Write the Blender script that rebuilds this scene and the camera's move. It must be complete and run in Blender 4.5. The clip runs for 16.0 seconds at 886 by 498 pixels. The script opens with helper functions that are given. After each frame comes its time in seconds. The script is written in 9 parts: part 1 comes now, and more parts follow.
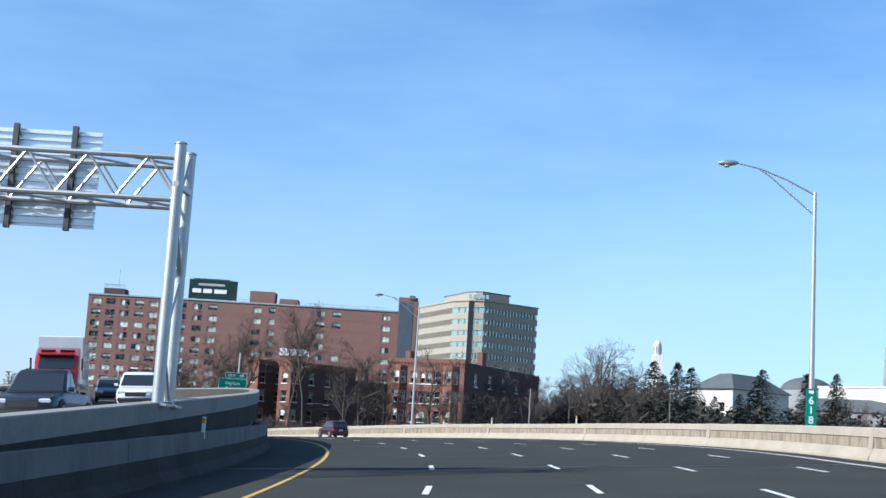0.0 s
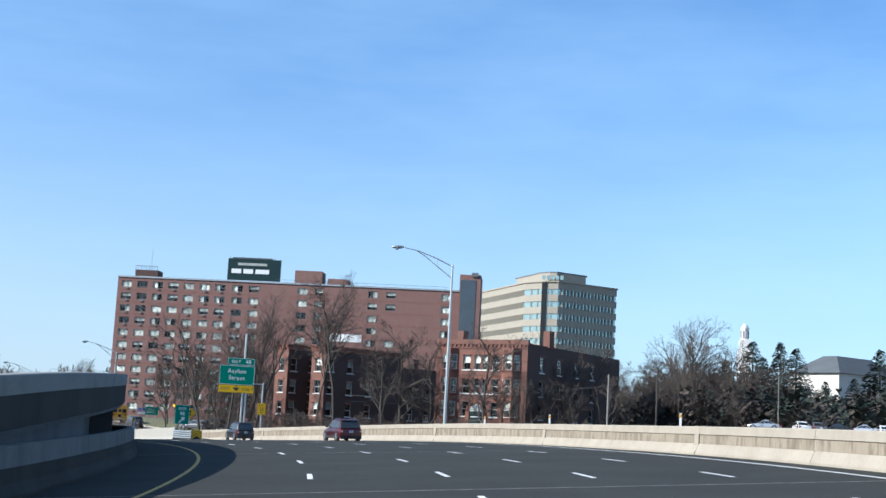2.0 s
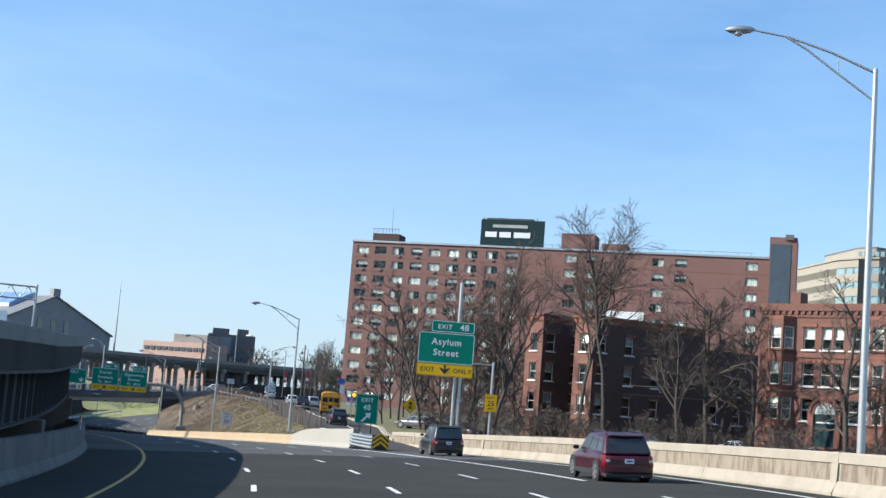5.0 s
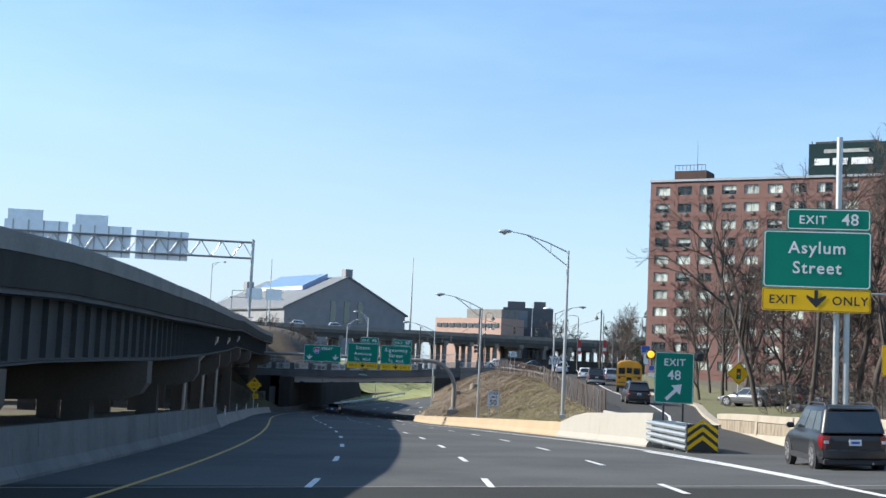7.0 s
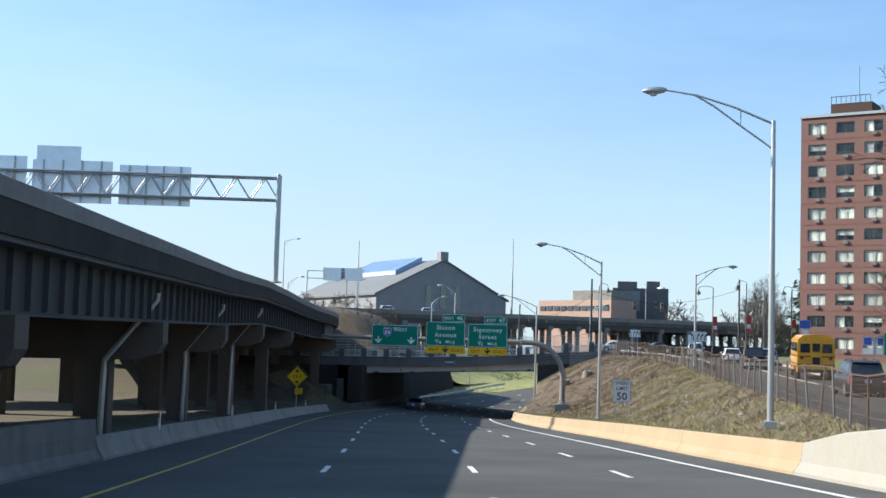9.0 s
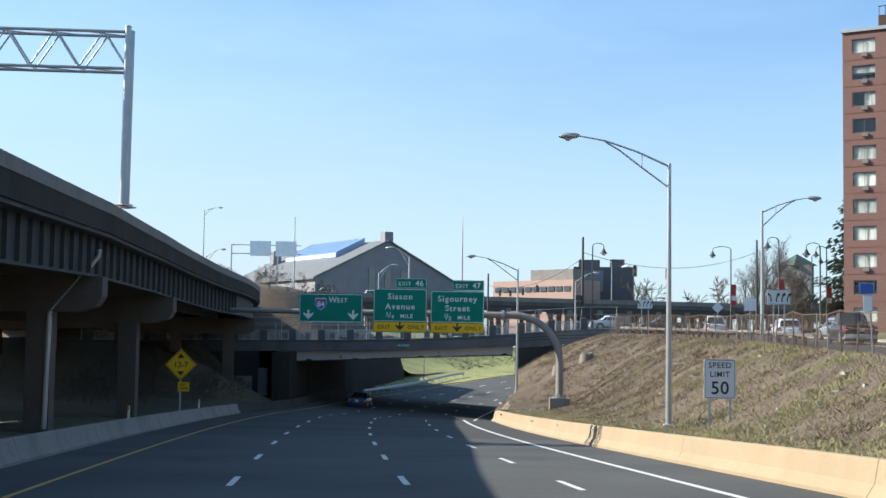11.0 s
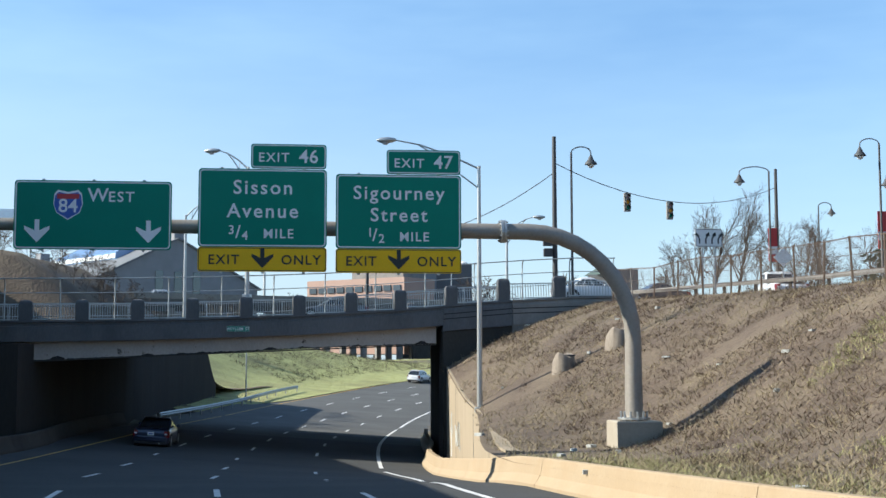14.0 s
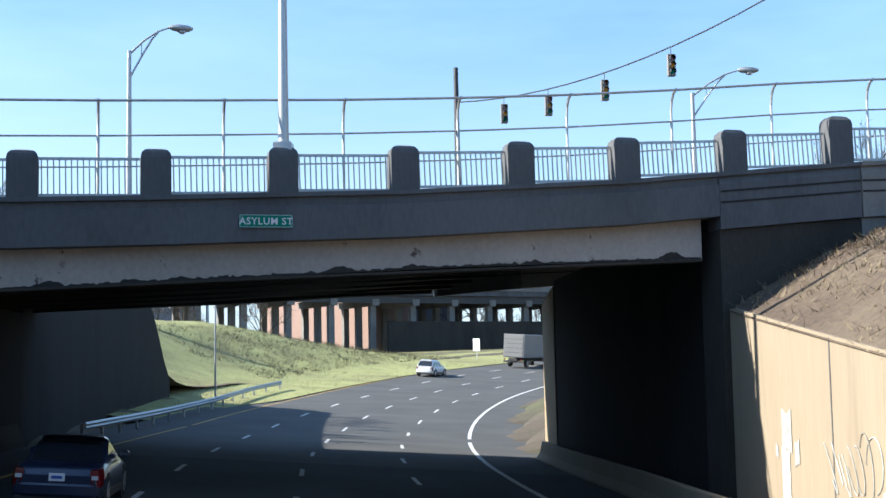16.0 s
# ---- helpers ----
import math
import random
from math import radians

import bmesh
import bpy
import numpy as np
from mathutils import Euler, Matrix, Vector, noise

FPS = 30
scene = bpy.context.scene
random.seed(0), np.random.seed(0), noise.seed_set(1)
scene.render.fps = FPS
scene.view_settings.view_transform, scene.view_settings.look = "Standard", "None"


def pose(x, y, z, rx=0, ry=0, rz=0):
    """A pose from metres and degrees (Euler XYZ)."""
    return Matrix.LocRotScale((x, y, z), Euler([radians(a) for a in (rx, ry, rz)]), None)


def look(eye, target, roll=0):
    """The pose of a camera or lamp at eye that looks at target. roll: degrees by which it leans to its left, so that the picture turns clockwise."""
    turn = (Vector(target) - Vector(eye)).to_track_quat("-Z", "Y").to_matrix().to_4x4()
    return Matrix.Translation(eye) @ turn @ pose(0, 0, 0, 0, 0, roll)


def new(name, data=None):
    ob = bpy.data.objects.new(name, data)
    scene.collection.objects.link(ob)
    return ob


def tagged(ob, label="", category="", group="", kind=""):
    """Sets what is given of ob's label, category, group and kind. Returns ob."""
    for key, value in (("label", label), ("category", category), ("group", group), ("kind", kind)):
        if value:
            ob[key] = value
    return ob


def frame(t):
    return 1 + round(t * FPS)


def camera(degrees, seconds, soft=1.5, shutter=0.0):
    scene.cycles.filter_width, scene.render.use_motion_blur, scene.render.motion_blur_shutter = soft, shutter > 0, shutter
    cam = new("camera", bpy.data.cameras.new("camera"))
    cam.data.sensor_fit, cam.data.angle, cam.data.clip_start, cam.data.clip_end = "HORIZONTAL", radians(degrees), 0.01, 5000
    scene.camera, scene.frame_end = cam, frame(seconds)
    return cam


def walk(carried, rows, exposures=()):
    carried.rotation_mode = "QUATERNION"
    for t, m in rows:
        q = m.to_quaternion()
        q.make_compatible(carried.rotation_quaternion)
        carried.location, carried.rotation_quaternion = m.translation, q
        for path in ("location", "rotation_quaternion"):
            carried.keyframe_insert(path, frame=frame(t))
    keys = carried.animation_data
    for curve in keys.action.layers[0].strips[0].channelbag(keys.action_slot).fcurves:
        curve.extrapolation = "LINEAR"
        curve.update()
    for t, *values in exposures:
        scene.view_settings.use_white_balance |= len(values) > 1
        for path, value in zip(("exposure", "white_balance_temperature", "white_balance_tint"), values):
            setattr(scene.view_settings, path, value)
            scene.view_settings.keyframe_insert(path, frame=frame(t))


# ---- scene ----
cam = camera(37.0, 16.0)
PATH = [
    (0, (-0.16, 4.061, -0.432), (-0.274, 6.035, -0.131), 3.5),
    (0.3, (0.36, 9.115, -0.193), (0.187, 11.085, 0.102), 3.5),
    (0.5, (0.609, 12.53, -0.02), (0.407, 14.499, 0.272), 3.4),
    (0.6, (0.708, 14.286, 0.041), (0.494, 16.253, 0.33), 3.4),
    (1, (1.029, 21.495, 0.423), (0.785, 23.459, 0.706), 3.2),
    (1.5, (1.112, 30.552, 0.729), (0.863, 32.517, 1.008), 3.0),
    (2, (0.639, 39.657, 1.058), (0.409, 41.624, 1.337), 3.0),
    (2.5, (-0.065, 48.955, 1.404), (-0.273, 50.925, 1.679), 3.2),
    (3, (-1.186, 57.79, 1.577), (-1.398, 59.761, 1.843), 3.4),
    (3.5, (-2.672, 66.718, 1.709), (-2.935, 68.684, 1.962), 3.5),
    (4, (-4.5, 75.765, 1.897), (-4.864, 77.716, 2.141), 3.7),
    (4.5, (-6.676, 84.96, 2.08), (-7.176, 86.881, 2.324), 4.1),
    (5, (-9.154, 94.136, 2.216), (-9.793, 96.015, 2.457), 4.5),
    (7.3, (-26.12, 135.891, 1.755), (-27.211, 137.559, 1.929), 2.4),
    (7.5, (-28.060, 139.136, 1.691), (-29.173, 140.788, 1.863), 2.3),
    (7.75, (-30.485, 143.191, 1.611), (-31.621, 144.828, 1.781), 2.1),
    (8.0, (-32.909, 147.247, 1.532), (-34.069, 148.867, 1.699), 1.9),
    (8.2, (-34.849, 150.492, 1.468), (-36.029, 152.098, 1.633), 1.8),
    (10.3, (-57.077, 181.561, 0.672), (-58.233, 183.187, 0.819), 1.3),
    (10.5, (-59.333, 184.501, 0.566), (-60.477, 186.135, 0.711), 1.2),
    (11, (-65.298, 191.996, 0.255), (-66.406, 193.654, 0.402), 0.9),
    (11.5, (-71.087, 199.387, -0.103), (-72.15, 201.074, 0.054), 0.6),
    (12, (-76.858, 206.931, -0.347), (-77.871, 208.648, -0.182), 0.5),
    (12.5, (-83.073, 214.782, -0.67), (-84.026, 216.532, -0.497), 0.5),
    (13, (-89.161, 222.651, -1.108), (-90.061, 224.428, -0.929), 0.2),
    (13.5, (-95.289, 230.378, -1.404), (-96.146, 232.176, -1.224), 0.1),
    (14, (-101.427, 238.346, -1.767), (-102.253, 240.158, -1.588), -0.1),
    (14.5, (-107.57, 246.33, -2.028), (-108.371, 248.154, -1.85), -0.4),
    (15, (-113.811, 254.726, -2.249), (-114.591, 256.559, -2.074), -0.8),
    (15.3, (-117.472, 259.734, -2.483), (-118.241, 261.572, -2.307), -0.8),
    (15.5, (-120.027, 263.129, -2.588), (-120.782, 264.973, -2.413), -0.8),
    (16, (-125.829, 271.733, -3.051), (-126.563, 273.585, -2.869), -1.1),
]
EXPOSURES = [(0, 0.74, 6000, 9), (3, 0.74, 6100, 9), (5, 0.80, 6400, 9), (7.5, 0.92, 6650, 9), (8.2, 0.91, 6700, 8.5), (11.5, 0.90, 6750, 7.5), (13.5, 0.88, 6650, 6.5), (15, 0.99, 6550, 8), (16, 1.22, 6450, 9.5)]
walk(cam, [(t, look(eye, target, roll)) for t, eye, target, roll in PATH], EXPOSURES)

# ---- world and sun ----
SUN_DIR = Vector((-1.607, -0.783, 1.12)).normalized()
SUN_EL = math.asin(SUN_DIR.z)
SUN_AZ = math.atan2(SUN_DIR.x, SUN_DIR.y)
world = bpy.data.worlds.new("world")
scene.world = world
world.use_nodes = True
wn, wl = world.node_tree.nodes, world.node_tree.links
sky = wn.new("ShaderNodeTexSky")
sky.sky_type = "NISHITA"
sky.sun_disc = False
sky.sun_elevation = SUN_EL
sky.sun_rotation = SUN_AZ
sky.altitude = 20
sky.air_density = 1.0
sky.dust_density = 0.5
sky.ozone_density = 5.0
wn["Background"].inputs[1].default_value = 0.12
# thin high cloud: two scales of stretched noise veil the blue
wtc = wn.new("ShaderNodeTexCoord")
veil = None
for scale, stretch, low, high, amount in ((1.6, (1.0, 0.6, 3.2), 0.36, 0.80, 0.30), (4.5, (0.7, 1.0, 5.0), 0.4, 0.85, 0.10)):
    wmp = wn.new("ShaderNodeMapping")
    wmp.inputs["Scale"].default_value = stretch
    wmp.inputs["Rotation"].default_value = (0.1, 0.22, 0.5)
    wno = wn.new("ShaderNodeTexNoise")
    wno.inputs["Scale"].default_value = scale
    wno.inputs["Detail"].default_value = 5
    wno.inputs["Roughness"].default_value = 0.6
    wra = wn.new("ShaderNodeMapRange")
    wra.inputs["From Min"].default_value, wra.inputs["From Max"].default_value = low, high
    wra.inputs["To Max"].default_value = amount
    wl.new(wtc.outputs["Generated"], wmp.inputs[0])
    wl.new(wmp.outputs[0], wno.inputs["Vector"])
    wl.new(wno.outputs[0], wra.inputs["Value"])
    if veil is None:
        veil = wra.outputs[0]
    else:
        wad = wn.new("ShaderNodeMath")
        wl.new(veil, wad.inputs[0])
        wl.new(wra.outputs[0], wad.inputs[1])
        veil = wad.outputs[0]
# milky haze along the horizon, thicker towards the sun
wse = wn.new("ShaderNodeSeparateXYZ")
wl.new(wtc.outputs["Generated"], wse.inputs[0])
whz = wn.new("ShaderNodeMapRange")
whz.interpolation_type = "SMOOTHSTEP"
whz.inputs["From Min"].default_value, whz.inputs["From Max"].default_value = 0.34, -0.04
wl.new(wse.outputs[2], whz.inputs["Value"])
wdt = wn.new("ShaderNodeVectorMath")
wdt.operation = "DOT_PRODUCT"
wdt.inputs[1].default_value = Vector((SUN_DIR.x, SUN_DIR.y, 0)).normalized()
wl.new(wtc.outputs["Generated"], wdt.inputs[0])
wdr = wn.new("ShaderNodeMapRange")
wdr.inputs["From Min"].default_value, wdr.inputs["From Max"].default_value = -0.8, 0.3
wdr.inputs["To Min"].default_value, wdr.inputs["To Max"].default_value = 0.35, 0.92
wl.new(wdt.outputs["Value"], wdr.inputs["Value"])
whm = wn.new("ShaderNodeMath")
whm.operation = "MULTIPLY"
wl.new(whz.outputs[0], whm.inputs[0])
wl.new(wdr.outputs[0], whm.inputs[1])
wmx = wn.new("ShaderNodeMix")
wmx.data_type = "RGBA"
wmx.inputs["B"].default_value = (5.3, 6.4, 7.1, 1)
wl.new(veil, wmx.inputs["Factor"])
wl.new(sky.outputs[0], wmx.inputs["A"])
wti = wn.new("ShaderNodeMix")
wti.data_type = "RGBA"
wti.blend_type = "MULTIPLY"
wti.inputs["Factor"].default_value = 1.0
wti.inputs["B"].default_value = (0.752, 0.90, 0.985, 1)
whx = wn.new("ShaderNodeMix")
whx.data_type = "RGBA"
whx.inputs["B"].default_value = (4.15, 4.18, 4.5, 1)
wl.new(whm.outputs[0], whx.inputs["Factor"])
wl.new(wmx.outputs["Result"], whx.inputs["A"])
wl.new(whx.outputs["Result"], wti.inputs["A"])
wl.new(wti.outputs["Result"], wn["Background"].inputs[0])
sun = new("sun", bpy.data.lights.new("sun", "SUN"))
sun.data.energy = 5.0
sun.data.angle = radians(0.55)
sun.data.color = (1.0, 0.95, 0.87)
sun.matrix_world = look(SUN_DIR * 50, (0, 0, 0))

# ---- the line of the road: s metres along it, lat metres to the right of it ----
KX = (-5.4440064e-11, 4.9059229e-08, -1.1209487e-05, -0.0011704644, 0.065702448, 0.10472099)
KY = (-3.3358576e-11, 3.7750388e-08, -1.3271765e-05, 0.0012054523, 0.96221534, 4.2429968)
KZ = (-2.9320811e-12, 2.5486736e-09, -3.1335863e-07, -0.00025636607, 0.052115339, -0.44500042)
KC = (1.1485335e-11, -6.4700224e-10, -2.4726936e-06, 0.00025402796, 0.055284049)
EYE_UP = 2.02
S_FIRST, S_POLY, S_LAST = -60, 304, 534
RS = np.arange(S_FIRST, S_LAST + 1)
_clip = np.clip(RS, 0, S_POLY)
RX, RY = np.polyval(KX, _clip), np.polyval(KY, _clip)
RZ = np.polyval(KZ, _clip) - EYE_UP
RC = np.polyval(KC, _clip)
for i, s in enumerate(RS):
    if s < 0:
        RX[i], RY[i] = np.polyval(KX, 0) + 0.0657 * s, np.polyval(KY, 0) + 0.9978 * s
_j = S_POLY - S_FIRST
_head = math.atan2(-(RX[_j] - RX[_j - 30]), RY[_j] - RY[_j - 30]) - 0.0895
_fall = (RZ[_j] - RZ[_j - 40]) / 40
for n, i in enumerate(range(_j + 1, len(RS))):
    _head -= 0.006456 * min(1, n / 110.8)
    RX[i], RY[i] = RX[i - 1] - math.sin(_head), RY[i - 1] + math.cos(_head)
    RZ[i] = RZ[i - 1] + _fall + (0.04106 - _fall) * min(1, n / 129.5)
# past the bank the road dips further and leans into the right-hand bend; its lanes drift a little
_k = (300, 325, 350, 375, 405, 440, 490)
RZ = RZ + np.interp(RS, _k, (0, -0.45, -0.30, -0.34, 0.08, 0.32, 0.35))
RC = RC + np.interp(RS, _k, (0, -0.053, -0.056, -0.058, -0.042, -0.060, -0.064))
_tx, _ty = np.gradient(RX), np.gradient(RY)
_tl = np.hypot(_tx, _ty)
RTX, RTY = _tx / _tl, _ty / _tl


def road_z(s, lat):
    return float(np.interp(s, RS, RZ) + np.interp(s, RS, RC) * lat)


def lane_drift(s):
    return float(np.interp(s, _k, (0, -0.7, -0.33, 0.14, 0.75, 0.3, 0.22)))


def at(s, lat, dz=0.0, z=None):
    """A point lat metres right of the road's line, dz above its surface or at height z."""
    x, y = np.interp(s, RS, RX), np.interp(s, RS, RY)
    tx, ty = np.interp(s, RS, RTX), np.interp(s, RS, RTY)
    return Vector((x + lat * ty, y - lat * tx, road_z(s, lat) + dz if z is None else z))


def heading(s):
    """Degrees by which the road at s is turned from +y, for pose()."""
    return math.degrees(math.atan2(-np.interp(s, RS, RTX), np.interp(s, RS, RTY)))


def smooth(a, b, v):
    u = min(1.0, max(0.0, (v - a) / (b - a)))
    return u * u * (3 - 2 * u)


def lerp_table(table, v):
    return float(np.interp(v, [r[0] for r in table], [r[1] for r in table]))


# ---- mesh helpers ----
class Geo:
    """Vertices and faces gathered for one mesh."""

    def __init__(self):
        self.v, self.f = [], []

    def add(self, verts, faces, m=None):
        n = len(self.v)
        self.v += [tuple(m @ Vector(p)) if m is not None else tuple(p) for p in verts]
        self.f += [tuple(n + i for i in face) for face in faces]
        return self

    def box(self, c, size, m=None, taper=1.0, bevel=0.0):
        x, y, z = (d / 2 for d in size)
        cx, cy, cz = c
        if bevel <= 0:
            vs = [(cx + a * x * (taper if k > 0 else 1), cy + b * y * (taper if k > 0 else 1), cz + k * z) for k in (-1, 1) for a, b in ((-1, -1), (1, -1), (1, 1), (-1, 1))]
            return self.add(vs, [(3, 2, 1, 0), (4, 5, 6, 7), (0, 1, 5, 4), (1, 2, 6, 5), (2, 3, 7, 6), (3, 0, 4, 7)], m)
        e = min(bevel, x * 0.9, y * 0.9, z * 0.9)
        rings = []
        for zz, k in ((cz - z, e), (cz - z + e, 0), (cz + z - e, 0), (cz + z, e)):
            rings.append([(cx + a * (x - k) + da * e * (k == 0) * 0, cy + b * (y - k), zz) for a, b, da in ((-1, -1, 0), (1, -1, 0), (1, 1, 0), (-1, 1, 0))])
        vs = [p for r in rings for p in r]
        fs = [(3, 2, 1, 0), (12, 13, 14, 15)]
        for r in range(3):
            fs += [(4 * r + i, 4 * r + (i + 1) % 4, 4 * r + 4 + (i + 1) % 4, 4 * r + 4 + i) for i in range(4)]
        return self.add(vs, fs, m)

    def tube(self, path, radii, n=8, caps=True, m=None):
        """A round bar along points, with a radius at each."""
        pts = [Vector(p) for p in path]
        if not hasattr(radii, "__len__"):
            radii = [radii] * len(pts)
        vs, fs = [], []
        side = None
        for i, p in enumerate(pts):
            d = (pts[min(i + 1, len(pts) - 1)] - pts[max(i - 1, 0)]).normalized()
            if side is None:
                side = d.orthogonal().normalized()
            side = (side - d * side.dot(d)).normalized()
            up = d.cross(side)
            vs += [p + (side * math.cos(2 * math.pi * j / n) + up * math.sin(2 * math.pi * j / n)) * radii[i] for j in range(n)]
        for i in range(len(pts) - 1):
            fs += [(i * n + j, i * n + (j + 1) % n, (i + 1) * n + (j + 1) % n, (i + 1) * n + j) for j in range(n)]
        if caps:
            fs += [tuple(range(n - 1, -1, -1)), tuple((len(pts) - 1) * n + j for j in range(n))]
        return self.add(vs, fs, m)

    def loft(self, rings, caps=True, closed=True, m=None):
        n = len(rings[0])
        vs = [p for r in rings for p in r]
        fs = []
        for i in range(len(rings) - 1):
            fs += [(i * n + j, i * n + (j + 1) % n, (i + 1) * n + (j + 1) % n, (i + 1) * n + j) for j in range(n if closed else n - 1)]
        if caps and closed:
            fs += [tuple(range(n - 1, -1, -1)), tuple((len(rings) - 1) * n + j for j in range(n))]
        return self.add(vs, fs, m)

    def prism(self, outline, z0, z1, m=None):
        """A polygon in x, y drawn up from z0 to z1."""
        return self.loft([[(x, y, z0) for x, y in outline], [(x, y, z1) for x, y in outline]], m=m)

    def disc(self, c, r, n=16, normal="y", m=None):
        ax = {"x": ((0, 1, 0), (0, 0, 1)), "y": ((1, 0, 0), (0, 0, 1)), "z": ((1, 0, 0), (0, 1, 0))}[normal]
        u, w = Vector(ax[0]), Vector(ax[1])
        return self.add([Vector(c) + u * r * math.cos(2 * math.pi * j / n) + w * r * math.sin(2 * math.pi * j / n) for j in range(n)], [tuple(range(n))], m)

    def dome(self, c, r, h, n=16, k=6, m=None):
        rings = [[(c[0] + r * math.cos(a) * math.cos(2 * math.pi * j / n), c[1] + r * math.cos(a) * math.sin(2 * math.pi * j / n), c[2] + h * math.sin(a)) for j in range(n)] for a in [math.pi / 2 * i / k * 0.985 for i in range(k + 1)]]
        return self.loft(rings, m=m)

    def mesh(self, name, material, smooth_angle=None):
        me = bpy.data.meshes.new(name)
        me.from_pydata(self.v, [], self.f)
        me.validate(verbose=False)
        me.update()
        bm = bmesh.new()
        bm.from_mesh(me)
        bmesh.ops.recalc_face_normals(bm, faces=bm.faces)
        if smooth_angle:
            for f in bm.faces:
                f.smooth = True
            for e in bm.edges:
                if len(e.link_faces) == 2 and e.calc_face_angle(0) > radians(smooth_angle):
                    e.smooth = False
        bm.to_mesh(me)
        bm.free()
        if material:
            me.materials.append(material)
        return me


def part(name, geo, material, parent, label="", smooth_angle=None, kind=""):
    """One mesh object under a thing or a part, in the thing's own coordinates."""
    me = geo if isinstance(geo, bpy.types.Mesh) else geo.mesh(name, material, smooth_angle)
    ob = new(name, me)
    ob.parent = parent
    return tagged(ob, label, "", "", kind)


def thing(name, m, label, category, group="", kind=""):
    ob = new(name)
    ob.empty_display_size = 0.3
    ob.matrix_basis = m
    return tagged(ob, label, category, group, kind)


def solid(name, geo, material, label, category, kind="structure", smooth_angle=None):
    """A top-level mesh in world coordinates."""
    return tagged(new(name, geo.mesh(name, material, smooth_angle)), label, category, "", kind)


def sweep(stations, profile, closed=True, caps=True):
    """A cross-section carried along the road: profile(s) gives (lat, dz) or (lat, None, z) points."""
    g = Geo()
    g.loft([[at(s, q[0], q[1] or 0.0, q[2] if len(q) > 2 else None) for q in profile(s)] for s in stations], caps=caps, closed=closed)
    return g


def stations(a, b, step):
    n = max(1, int(round(abs(b - a) / step)))
    return [a + (b - a) * i / n for i in range(n + 1)]


_text_cache = {}


def letters(text, height, spacing=1.0):
    """Flat letters of a given capital height, centred, facing -y; vertices and faces, and their width."""
    key = (text, spacing)
    if key not in _text_cache:
        cu = bpy.data.curves.new("lettering", "FONT")
        cu.body, cu.align_x, cu.size, cu.extrude, cu.space_character = text, "CENTER", 1.0, 0.0, spacing
        cu.resolution_u, cu.offset = 3, 0.012
        ob = new("lettering_draft", cu)
        bpy.context.view_layer.update()
        me = bpy.data.meshes.new_from_object(ob.evaluated_get(bpy.context.evaluated_depsgraph_get()))
        _text_cache[key] = ([tuple(v.co) for v in me.vertices], [tuple(p.vertices) for p in me.polygons])
        bpy.data.objects.remove(ob)
        bpy.data.meshes.remove(me)
        bpy.data.curves.remove(cu)
    vs, fs = _text_cache[key]
    k = height / 0.69
    return [(x * k, 0.0, y * k) for x, y, _ in vs], fs


def write(parent, text, height, x, z, y, material, spacing=1.1, name="lettering", squeeze=1.0):
    vs, fs = letters(text, height, spacing)
    g = Geo().add([(x + a * squeeze, y, z + c) for a, _, c in vs], fs)
    return part(name, g, material, parent)


